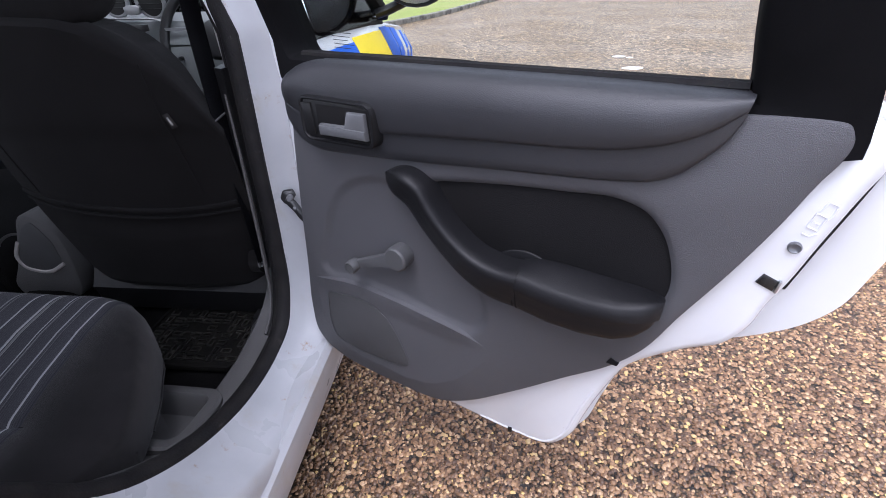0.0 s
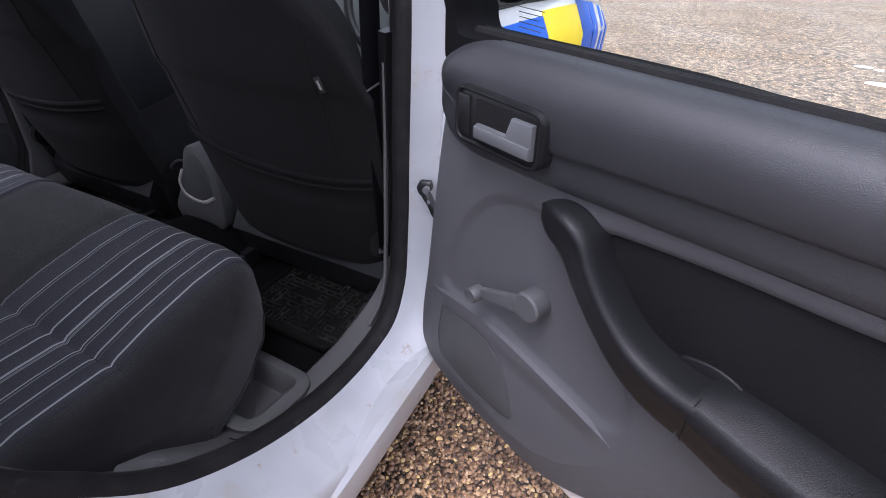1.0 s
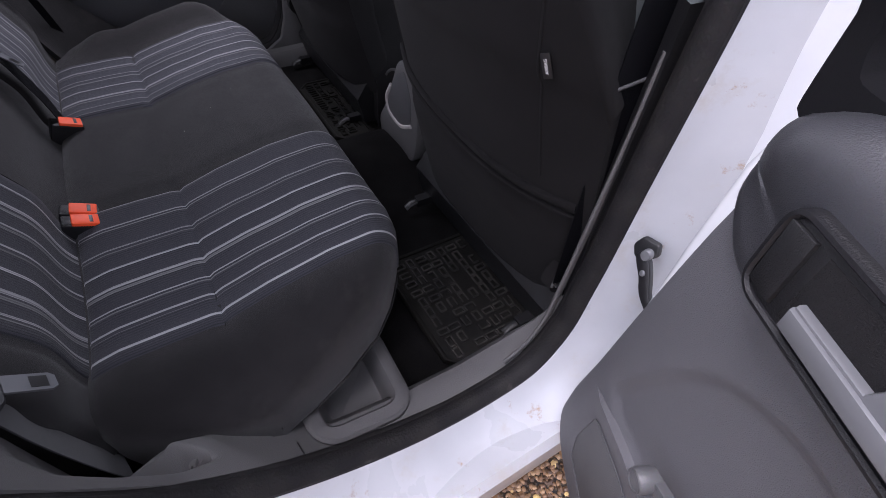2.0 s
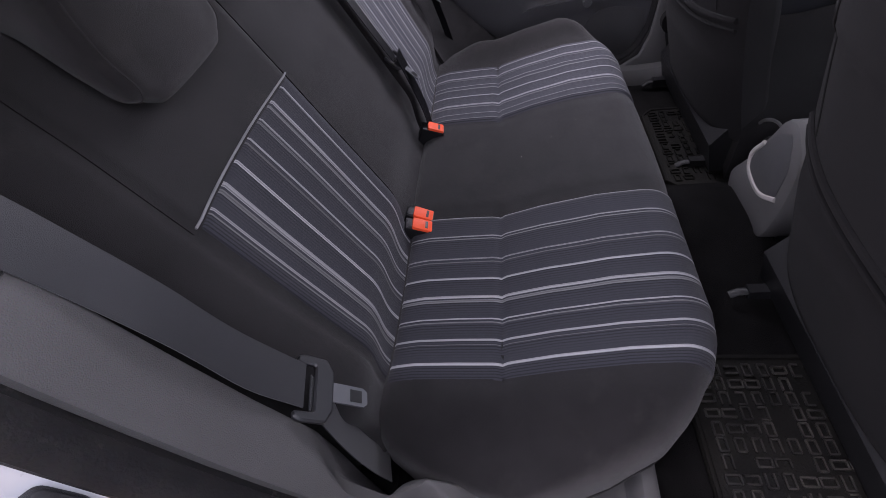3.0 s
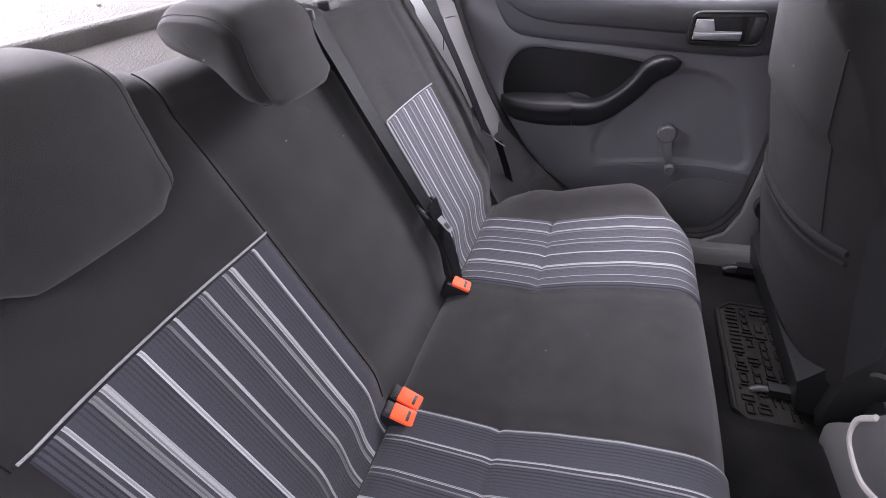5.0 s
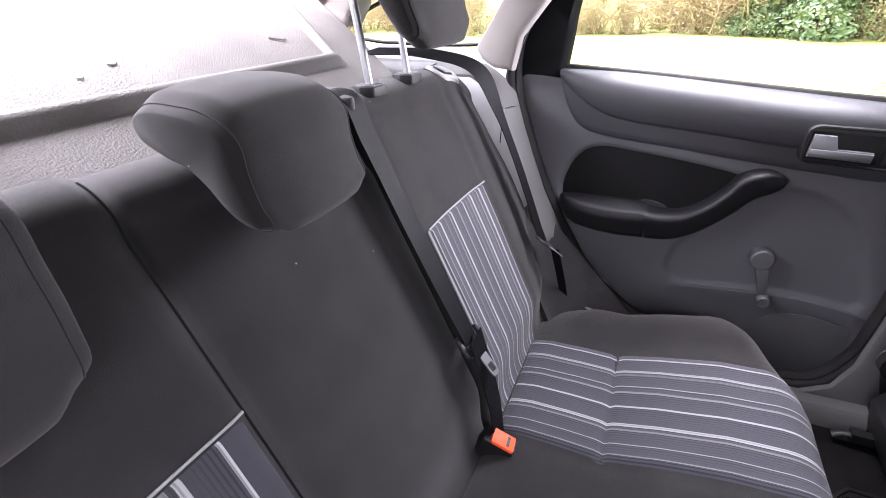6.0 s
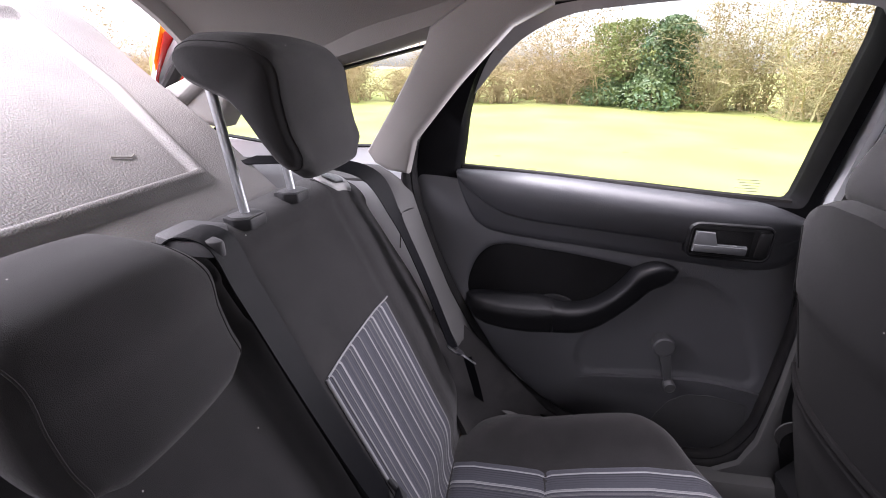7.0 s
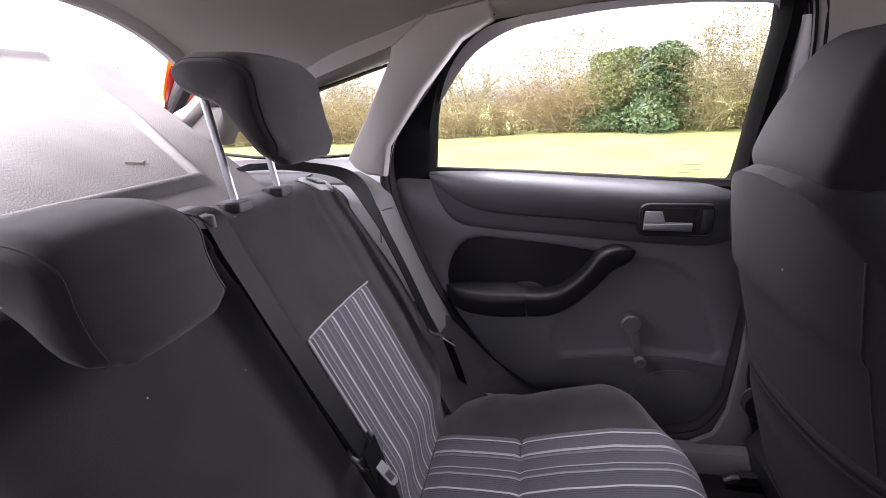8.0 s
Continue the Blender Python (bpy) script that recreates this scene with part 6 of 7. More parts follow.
def tongue_part(belt, at, along, across, size=1.0):
    """Grey tongue with a steel plate."""
    a, d = Vector(along).normalized(), Vector(across).normalized()
    nrm = a.cross(d).normalized()
    P = lambda u, w, z: Vector(at) + (d * u + a * z + nrm * w) * size
    grip = rounded([(-0.036, -0.006), (-0.037, 0.020), (-0.034, 0.028), (-0.027, 0.028), (-0.026, 0.007), (0.026, 0.007), (0.027, 0.028), (0.034, 0.028), (0.037, 0.020), (0.036, -0.006), (0.022, -0.014), (-0.022, -0.014)], 0.003)
    t = part("tongue", slab([(u, -z) for u, z in grip], -0.0035, 0.0035, P, 0.002, back_edge=0.002), TONGUE, belt, "grey plastic belt tongue")
    plate = [(-0.011, 0.012), (0.011, 0.012), (0.011, 0.050), (0.007, 0.055), (-0.007, 0.055), (-0.011, 0.050)]
    part("tongue_plate", slab(plate, -0.0012, 0.0012, P, 0.0005), HANDLE_GREY, t, "steel tongue plate")
    part("plate_slot", slab([(-0.007, 0.034), (0.007, 0.034), (0.007, 0.048), (-0.007, 0.048)], -0.0017, 0.0017, P, 0.0002), GLOSS_BLACK, t)


belt_r = thing("seat_belt", (0.60, 0.1, 0.7), "black webbing seat belt with dusty lint beside the open door", "seat belt", group="rear seat belts")
pr = curve_loop([(0.50, -0.20, 1.125), (0.575, -0.100, 1.115), (0.628, -0.010, 1.085), (0.640, 0.030, 1.037), (0.633, 0.040, 1.005), (0.628, 0.056, 0.962), (0.625, 0.088, 0.895), (0.621, 0.120, 0.805), (0.607, 0.150, 0.722)], 6, closed=False)
part("webbing", webbing(pr, [Vector((0.45, 0.75, 0.1)).lerp(Vector((0.82, 0.22, -0.48)), smooth(0.15, 0.42, i / (len(pr) - 1))).lerp(Vector((0.97, 0.21, 0.03)), smooth(0.80, 1.0, i / (len(pr) - 1))) for i in range(len(pr))], 0.055), WEBBING_DUSTY_SHEEN, belt_r)
tongue_part(belt_r, (0.606, 0.164, 0.708), (-0.15, 0.70, -0.70), (0.97, 0.21, 0.03), 1.12)
pr2 = curve_loop([(0.610, 0.154, 0.712), (0.618, 0.168, 0.62), (0.616, 0.182, 0.52), (0.606, 0.190, 0.44)], 5, closed=False)
part("webbing", webbing(pr2, [Vector((0.95, 0.25, 0.1))] * len(pr2), 0.047), WEBBING_DUSTY_SHEEN, belt_r)

belt_l = thing("seat_belt", (-0.59, 0.1, 0.7), "black webbing seat belt against the closed door", "seat belt", group="rear seat belts")
pl_ = curve_loop([(-0.50, -0.20, 1.118), (-0.555, -0.085, 1.110), (-0.590, 0.000, 1.080), (-0.604, 0.046, 0.992), (-0.603, 0.087, 0.904), (-0.601, 0.126, 0.81), (-0.592, 0.164, 0.718)], 6, closed=False)
part("webbing", webbing(pl_, [Vector((-0.70, 0.60, 0.2)).lerp(Vector((-0.88, 0.16, -0.42)), smooth(0.2, 0.6, i / (len(pl_) - 1))) for i in range(len(pl_))], 0.047), WEBBING, belt_l)
tongue_part(belt_l, (-0.590, 0.176, 0.711), (0.16, 0.86, -0.46), (-0.86, 0.06, -0.50), 0.80)
pl2 = curve_loop([(-0.590, 0.196, 0.70), (-0.620, 0.215, 0.60), (-0.635, 0.24, 0.47)], 5, closed=False)
part("webbing", webbing(pl2, [Vector((-0.3, 0.9, 0.1))] * len(pl2), 0.018), WEBBING, belt_l)

belt_c = thing("seat_belt", (-0.2, 0.1, 0.7), "black webbing centre seat belt hanging down the backrest", "seat belt", group="rear seat belts")
pc = curve_loop([(-0.200, -0.118, 1.075), (-0.200, -0.085, 1.097), (-0.200, -0.050, 1.092), (-0.199, -0.020, 1.035), (-0.197, 0.032, 0.93), (-0.198, 0.086, 0.82), (-0.204, 0.136, 0.716)], 6, closed=False)
part("webbing", webbing(pc, [Vector((1, 0, 0)).lerp(Vector((1, 0.12, 0.05)), i / (len(pc) - 1)) for i in range(len(pc))], 0.047), WEBBING, belt_c)
part("belt_guide", slab(rounded([(-0.250, -0.125), (-0.190, -0.125), (-0.178, -0.09), (-0.180, -0.040), (-0.192, -0.030), (-0.206, -0.060), (-0.250, -0.065)], 0.012), 1.076, 1.094, lambda u, w, z: Vector((u, z, w)), 0.004), TRIM_DARK, belt_c, "dark grey plastic belt guide")
tongue_part(belt_c, (-0.206, 0.146, 0.703), (0.22, 0.72, -0.62), (0.94, -0.1, 0.2), 1.05)
pc2 = curve_loop([(-0.200, 0.148, 0.728), (-0.196, 0.170, 0.66), (-0.192, 0.190, 0.59), (-0.19, 0.20, 0.52)], 5, closed=False)
part("webbing", webbing(pc2, [Vector((1, 0, 0))] * len(pc2), 0.047), WEBBING, belt_c)


def buckle(x, y, z, turn):
    b = thing("belt_buckle", (x, y, z - 0.05), "black seat belt buckle with an orange-red press button", "buckle", group="belt buckles")
    m = Matrix.Translation((x, y, z)) @ Euler((radians(-24), radians(3 * turn), radians(5 * turn))).to_matrix().to_4x4()
    P = lambda u, w, v: m @ Vector((u, v, w))
    body = rounded([(-0.0158, -0.034), (0.0158, -0.034), (0.0158, 0.0), (0.0158, 0.024), (-0.0158, 0.024), (-0.0158, 0.0)], 0.004)
    part("body", slab(body, -0.05, -0.003, P, 0.004), PULL_BLACK, b)
    part("press_button", slab(rounded([(-0.0145, -0.020), (0.0145, -0.020), (0.0145, 0.021), (-0.0145, 0.021)], 0.003), -0.006, 0.002, P, 0.002), RED, b, "orange-red press button")
    part("press_mark", slab([(-0.0095, 0.006), (0.0095, 0.006), (0.0095, 0.0115), (-0.0095, 0.0115)], 0.0010, 0.0026, P, 0.0003), BLACK, b)
    part("tongue_slot", slab([(-0.010, 0.0215), (0.010, 0.0215), (0.010, 0.0235), (-0.010, 0.0235)], -0.006, -0.0015, P, 0.0002), BLACK, b)


buckle(0.1355, 0.211, 0.539, -0.4)
buckle(0.1685, 0.212, 0.539, 0.4)
buckle(-0.168, 0.213, 0.548, 1)

# ---- parcel shelf, lifted at the back ----
shelf = thing("parcel_shelf", (0, -0.3, 1.1), "grey textured plastic parcel shelf tilted up at the back", "parcel shelf")
SLOPE = 0.58


def shelf_half(y):
    return lerp_line([(-0.70, 0.66), (-0.592, 0.652), (-0.471, 0.605), (-0.276, 0.545), (-0.153, 0.49), (-0.10, 0.47)], y)


def shelf_z(x, y):
    z = 1.113 - SLOPE * (y + 0.202) + 0.004
    ridge = 0.0
    ridge = max(ridge, math.exp(-(((y + 0.194) / 0.009) ** 4)) * smooth(0.405, 0.385, abs(x)))
    xr = lerp_line([(-0.62, 0.528), (-0.60, 0.525), (-0.40, 0.476), (-0.205, 0.388)], y)
    ridge = max(ridge, math.exp(-(((abs(x) - xr) / 0.010) ** 4)) * smooth(-0.635, -0.60, y) * smooth(-0.185, -0.20, y))
    ridge = max(ridge, math.exp(-(((y + 0.61) / 0.011) ** 2)) * smooth(0.54, 0.50, abs(x)))
    return z + 0.013 * ridge


part("panel", sheet(lambda u, y: Vector((u * shelf_half(y), y, shelf_z(u * shelf_half(y), y))), steps(-1, 1, 220), steps(-0.70, -0.115, 190), 0.012), SHELF, shelf, angle=80)
part("twig", sweep([Vector((x, y, shelf_z(x, y) + 0.002)) for x, y in ((-0.335, -0.262), (-0.325, -0.258), (-0.312, -0.262), (-0.300, -0.266))], oval(0.0012, 0.0012, 6)), KERB, shelf, "pale dry stalk")
for x, y, r in ((0.163, -0.303, 0.005), (-0.02, -0.255, 0.006), (0.03, -0.240, 0.004)):
    part("leaf_scrap", slab(curve_loop([(x - r, y), (x, y + r * 0.6), (x + r * 1.2, y), (x, y - r * 0.5)], 2), 0, 0.0012, lambda u, w, z: Vector((u, z, shelf_z(u, z) + 0.001 + w)), 0.0003), KERB, shelf, "dry leaf scrap")

# ---- floor mats ----
def floor_mat(x0, x1, y0, y1, z, label, tread):
    mat = thing("floor_mat", ((x0 + x1) / 2, (y0 + y1) / 2, z), label, "floor mat", group="rubber floor mats")
    r = 0.035
    out = [(x0 + r, y0), (x1 - r, y0), (x1, y0 + r), (x1, y1), (x0, y1), (x0, y0 + r)]
    part("base", slab(out, 0, 0.008, lambda u, w, v: Vector((u, v, z + w)), 0.003), MAT_RUBBER, mat)
    edge_path = [Vector((a, b, z + 0.008)) for a, b in ((x0 + 0.006, y1), (x0 + 0.006, y0 + r), (x0 + r, y0 + 0.006), (x1 - r, y0 + 0.006), (x1 - 0.006, y0 + r), (x1 - 0.006, y1))]
    part("edge", sweep(edge_path, oval(0.005, 0.004, 8)), MAT_RUBBER, mat)
    rng = random.Random(int(1000 * abs(x0)) + 3)
    bm = bmesh.new()
    cell = 0.027
    nx, ny = int((x1 - x0 - 0.03) / cell), int((y1 - y0 - 0.02) / cell)
    for i in range(nx):
        for j in range(ny):
            cx, cy = x0 + 0.02 + cell * (i + 0.5), y0 + 0.02 + cell * (j + 0.5)
            if rng.random() < 0.12:
                continue
            turn = rng.random() < 0.5
            lx, ly = (0.011, 0.0065) if turn else (0.0065, 0.011)
            sides = [(0, ly, 2 * lx, 0.0032), (0, -ly, 2 * lx, 0.0032), (lx, 0, 0.0032, 2 * ly), (-lx, 0, 0.0032, 2 * ly)]
            if rng.random() < 0.45:
                sides.pop(rng.randrange(4))
            for ox, oy, sx, sy in sides:
                box((cx + ox, cy + oy, z + 0.0095), (sx, sy, 0.005), None, bm)
    part("tread", bm, tread, mat, "raised tread pattern", smooth=False)


floor_mat(0.36, 0.672, 0.69, 1.12, 0.345, "worn black rubber floor mat with a raised block tread", MAT_RIB)
# Same tread in darker rubber, so the footwell's shade is in its colour.
floor_mat(-0.482, -0.11, 0.79, 1.12, 0.345, "black rubber floor mat with a raised block tread", MAT_RUBBER)


# ---- front seats ----
def front_seat(cx, label, tagged_side):
    seat = thing("car_seat", (cx, 1.1, 0.36), label, "car seat", group="front car seats")
    hw = 0.276

    def crest(a):
        return lerp_line([(0, 1.098), (0.30, 1.093), (0.45, 1.082), (0.60, 1.060), (0.72, 1.034), (0.82, 1.004), (0.90, 0.965), (0.96, 0.922), (1.0, 0.88)], a)

    def back(x, k):
        t = (x - cx) / hw
        a = abs(t)
        z = 0.46 + (crest(a) - 0.46) * k
        j = (z - 0.46) / 0.605
        y = 0.868 - 0.13 * (j - 0.1) - 0.016 * math.sin(math.pi * min(1.0, j)) + 0.055 * a ** 3.2 - 0.012 * (1 - a * a)
        # map pocket below, a padded roll above
        y += 0.012 * smooth(0.30, 0.34, j) * smooth(0.75, 0.45, j) * (1 - a ** 4) - 0.009 * smooth(0.715, 0.745, j)
        return Vector((x, y, z))

    def level(t, z):
        return back(cx + hw * t, (z - 0.46) / (crest(abs(t)) - 0.46))

    rings = []
    for x in steps(cx - hw, cx + hw, 44):
        rear = [back(x, k) for k in steps(0, 1, 36)]
        a = abs((x - cx) / hw)
        p = rear[-1]
        over = [Vector((cx + (p.x - cx) * f, p.y + dy * (1 - 0.4 * a ** 3), p.z + dz * (1 - a ** 3))) for dy, dz, f in ((0.02, 0.010, 0.985), (0.05, 0.014, 0.955), (0.09, 0.0, 0.91))]
        depth = 0.16 - 0.10 * a ** 4
        front = [Vector((cx + (q.x - cx) * 0.88, q.y + depth, q.z)) for q in rear[::-4]]
        rings.append(rear + over + front)
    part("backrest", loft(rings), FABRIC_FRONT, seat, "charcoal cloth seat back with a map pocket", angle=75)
    for z0, fat in ((0.715, 0.006), (0.695, 0.004)):
        line = [level(t, z0 + 0.020 * t * t - 0.014 * t * tagged_side) + Vector((0, -0.003, 0)) for t in steps(-0.93, 0.93, 34)]
        part("pocket_hem", sweep(line, oval(fat, 0.005, 8), (0, 1, 0)), FABRIC_FRONT, seat)
    for s in (-0.72, 0.72):
        part("side_seam", sweep([back(cx + hw * s, k) + Vector((0, -0.0002, 0)) for k in steps(0.50, 0.99, 34)], oval(0.0022, 0.0018, 8), (0, 1, 0)), FABRIC_FRONT, seat)
    cz = []
    for x in steps(cx - hw, cx + hw, 20):
        a = abs((x - cx) / hw)
        cz.append([Vector((x, y, z - 0.05 * a ** 6)) for y, z in ((0.93, 0.40), (0.93, 0.55), (1.05, 0.545), (1.25, 0.55), (1.38, 0.575), (1.45, 0.55), (1.46, 0.44), (1.4, 0.40))])
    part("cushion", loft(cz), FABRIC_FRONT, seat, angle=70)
    part("seat_base", loft([[Vector((x, y, z)) for y, z in ((0.90, 0.36), (0.88, 0.44), (0.92, 0.50), (1.4, 0.46), (1.4, 0.36))] for x in steps(cx - hw * 0.9, cx + hw * 0.9, 4)]), BLACK, seat)
    for s in (-1, 1):
        part("seat_rail", box((cx + s * 0.21, 1.12, 0.362), (0.022, 0.52, 0.022)), BLACK, seat)
        if s * cx > 0:
            hinge = part("recliner_cover", rod((cx + s * 0.232, 0.895, 0.54), (cx + s * 0.256, 0.895, 0.54), 0.036, 20), FABRIC_FRONT, seat, "black recliner hinge")
            part("hinge_arc", sweep([Vector((cx + s * 0.258, 0.895 + 0.033 * math.cos(t), 0.54 + 0.033 * math.sin(t))) for t in steps(1.3, 3.3, 12)], oval(0.003, 0.003, 6), (1, 0, 0)), TRIM_GREY, hinge)
            for dy, dz in ((-0.020, -0.006), (-0.004, 0.004), (0.016, 0.006)):
                part("steel_stud", slab([(dy - 0.005, dz - 0.004), (dy + 0.005, dz - 0.005), (dy + 0.006, dz + 0.005), (dy - 0.004, dz + 0.005)], 0.0, 0.006, lambda u, w, z: Vector((cx + s * (0.255 + w), 0.895 + u, 0.54 + z)), 0.001), CHROME, hinge)
        part("rail_foot", sweep([Vector((cx + s * 0.21, y, z)) for y, z in ((0.83, 0.352), (0.845, 0.362), (0.87, 0.364))], oval(0.009, 0.005, 10)), BLACK, seat, "black steel rail end")
    prof = curve_loop([(0.840, 1.098), (0.790, 1.092), (0.758, 1.098), (0.752, 1.115), (0.762, 1.160), (0.782, 1.215), (0.808, 1.266), (0.840, 1.292), (0.878, 1.292), (0.908, 1.262), (0.905, 1.19), (0.885, 1.125)], 4)
    mid = Vector((0.83, 1.19))
    rows = []
    for t in steps(-1, 1, 26):
        a = abs(t)
        k = 1 - 0.22 * max(0.0, (a - 0.80) / 0.20) ** 2.5
        taper = 1 - 0.24 * a ** 1.5
        rows.append([Vector((cx + 0.128 * t * (1 - 0.24 * smooth(1.12, 1.29, p[1])), mid[0] + (p[0] - mid[0]) * k * (taper if p[0] > mid[0] else 1) - 0.008 * (1 - a * a) * (p[0] < mid[0]), mid[1] + (p[1] - mid[1]) * k)) for p in prof])
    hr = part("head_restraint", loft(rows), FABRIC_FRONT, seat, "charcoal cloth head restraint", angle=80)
    for s in (-1, 1):
        part("post", rod((cx + s * 0.075, 0.825, 1.04), (cx + s * 0.075, 0.828, 1.13), 0.006, 12), CHROME, hr, "steel post")
    if tagged_side > 0:
        c = level(0.213 / hw, 0.923)
        rot = Euler((radians(100), radians(-18), radians(28))).to_matrix()
        P = lambda u, w, z: c + Vector((0.0, -0.006, 0)) + rot @ Vector((u, z, w))
        lab = part("fabric_label", slab([(-0.0055, -0.015), (0.0055, -0.015), (0.0055, 0.015), (-0.0055, 0.015)], 0, 0.0012, P, 0.0003), BLACK, seat, "small black woven label with white lettering")
        text = bpy.data.curves.new("label_text", "FONT")
        text.body, text.size, text.extrude, text.align_x, text.align_y = "AIRBAG", 0.0052, 0.0002, "CENTER", "CENTER"
        t = new("lettering", text)
        t.data.materials.append(TAPE_WHITE)
        t.matrix_basis = Matrix.Translation(c + Vector((0, -0.006, 0))) @ rot.to_4x4() @ Matrix.Translation((0, 0, 0.0016)) @ Matrix.Rotation(radians(90), 4, "Z")
        t.parent = lab
    return seat


front_seat(0.432, "charcoal cloth driver's seat seen from behind, dusty at its foot", 1)
front_seat(-0.414, "charcoal cloth passenger seat seen from behind", -1)

# front belt on the driver's side
fb = thing("front_seat_belt", (0.69, 0.9, 0.5), "black front seat belt with a steel anchor bar", "seat belt")
pf = curve_loop([(0.655, 0.93, 1.26), (0.672, 0.90, 1.10), (0.690, 0.87, 0.95), (0.697, 0.868, 0.80), (0.697, 0.88, 0.55)], 5, closed=False)
part("webbing", webbing(pf, [Vector((0.2, 0.95, 0.0))] * len(pf)), WEBBING, fb)
part("anchor_bar", rod((0.700, 0.895, 0.914), (0.690, 0.838, 0.900), 0.0022, 10), TRIM_DARK, fb, "steel anchor bar")
part("anchor_cap", rod((0.690, 0.840, 0.9005), (0.6885, 0.828, 0.898), 0.004, 10), BLACK, fb)
part("anchor_stud", rod((0.694, 0.846, 0.871), (0.688, 0.843, 0.870), 0.003, 10), HANDLE_GREY, fb)

# ---- console, dashboard, steering wheel ----
console = thing("centre_console", (0, 1.2, 0.4), "dark grey plastic centre console with a pale-rimmed rear cup holder", "console")
part("body", loft([[Vector((x, y, z)) for x, z in ((-0.10, 0.36), (-0.095, zt - 0.02), (-0.08, zt), (0.08, zt), (0.095, zt - 0.02), (0.10, 0.36))] for y, zt in ((0.955, 0.52), (1.1, 0.56), (1.35, 0.58), (1.6, 0.66))]), BLACK, console)
CY = lambda u, w, z: Vector((u, 0.935 - w + 0.35 * (u - 0.0) ** 2, z))
part("cup_holder", slab(curve_loop([(-0.105, 0.405), (-0.060, 0.480), (-0.010, 0.575), (0.020, 0.630), (0.048, 0.640), (0.10, 0.60), (0.112, 0.45), (0.095, 0.385), (0.06, 0.362), (-0.05, 0.355), (-0.090, 0.370)], 4), -0.05, 0.022, CY, 0.010), TRIM_GREY, console, "grey rear cup holder shell")
part("cup_recess", slab(rounded([(-0.040, 0.490), (-0.015, 0.472), (0.03, 0.464), (0.088, 0.49), (0.088, 0.56), (0.056, 0.622), (0.018, 0.598), (-0.015, 0.545)], 0.015), 0.015, 0.0235, CY, 0.001), TRIM_DARK, console)
part("cup_lip", sweep([CY(x, 0.0235, z) for x, z in curve_loop([(-0.012, 0.556), (-0.040, 0.505), (-0.030, 0.478), (0.0, 0.466), (0.040, 0.464), (0.092, 0.490)], 6, closed=False)], oval(0.0055, 0.004, 8), (0, -1, 0)), PILLAR, console, "pale inner lip")
part("cup_rim", sweep([Vector(p) for p in curve_loop([(-0.165, 0.962, 0.455), (-0.145, 0.966, 0.515), (-0.098, 0.968, 0.545), (-0.035, 0.966, 0.545), (0.02, 0.96, 0.52)], 6, closed=False)], oval(0.004, 0.003, 8), (0, -1, 0)), TRIM_GREY, console, "thin grey cup ring")

dash = thing("dashboard", (0, 1.75, 0.7), "dark blue-grey dashboard with round silver-ringed vents", "dashboard")
part("body", loft([[Vector((x, y + 0.04 * abs(x) ** 2, z)) for y, z in ((1.74, 0.45), (1.69, 0.70), (1.66, 0.86), (1.675, 0.96), (1.70, 1.02), (1.74, 1.045), (1.95, 1.0), (1.95, 0.45))] for x in steps(-0.74, 0.74, 24)]), DASH, dash, angle=30)
for x, z, r in ((-0.073, 1.092, 0.050), (0.062, 1.086, 0.050), (0.66, 1.00, 0.048), (-0.66, 1.0, 0.048)):
    v = part("vent", ring((x, 1.665, z), (0, 1, 0.12), r, 0.007), SILVER, dash, "silver vent ring")
    part("vent_well", rod((x, 1.665, z), (x, 1.69, z), r * 0.98, 24), GLOSS_BLACK, v)
    for k in (-0.5, -0.17, 0.17, 0.5):
        part("vane", box((x, 1.662, z + r * k), (r * 1.7 * math.sqrt(1 - k * k), 0.012, 0.004)), BLACK, v)
part("silver_strip", sweep([Vector((x, 1.655, z)) for x, z in ((-0.165, 0.93), (-0.165, 1.02), (-0.150, 1.036), (0.06, 1.032), (0.10, 1.022))], oval(0.004, 0.006, 8), (0, -1, 0)), SILVER, dash, "silver trim strip")
part("centre_button", slab(curve_loop([(-0.03, 1.05), (0.02, 1.05), (0.025, 1.07), (-0.035, 1.07)], 3), 1.66, 1.648, lambda u, w, z: Vector((u, w, z)), 0.003), SILVER, dash)
part("radio_recess", slab([(-0.040, 1.014), (0.030, 1.014), (0.030, 0.994), (0.012, 0.990), (0.008, 0.972), (-0.018, 0.972), (-0.022, 0.990), (-0.040, 0.994)], 1.66, 1.653, lambda u, w, z: Vector((u, w, z)), 0.001), GLOSS_BLACK, dash, "black radio bracket opening")
part("trim_screw", rod((0.12, 1.65, 0.90), (0.12, 1.664, 0.90), 0.008, 12), GLOSS_BLACK, dash)
wheel_ob = thing("steering_wheel", (0.37, 1.5, 0.98), "black steering wheel with silver-edged spokes", "steering wheel")
axis = Vector((0, -0.90, 0.42)).normalized()
part("rim", ring((0.37, 1.5, 0.985), axis, 0.183, 0.015), BLACK, wheel_ob)
part("hub", loft([[Vector((0.37, 1.53, 0.97)) + axis * d + (Vector((1, 0, 0)) * math.cos(t) * 0.075 + axis.cross(Vector((1, 0, 0))) * math.sin(t) * 0.065) * k for t in steps(0, 2 * math.pi, 24)[:-1]] for d, k in ((-0.01, 0.9), (0.02, 1.0), (0.035, 0.92), (0.045, 0.6))]), BLACK, wheel_ob)
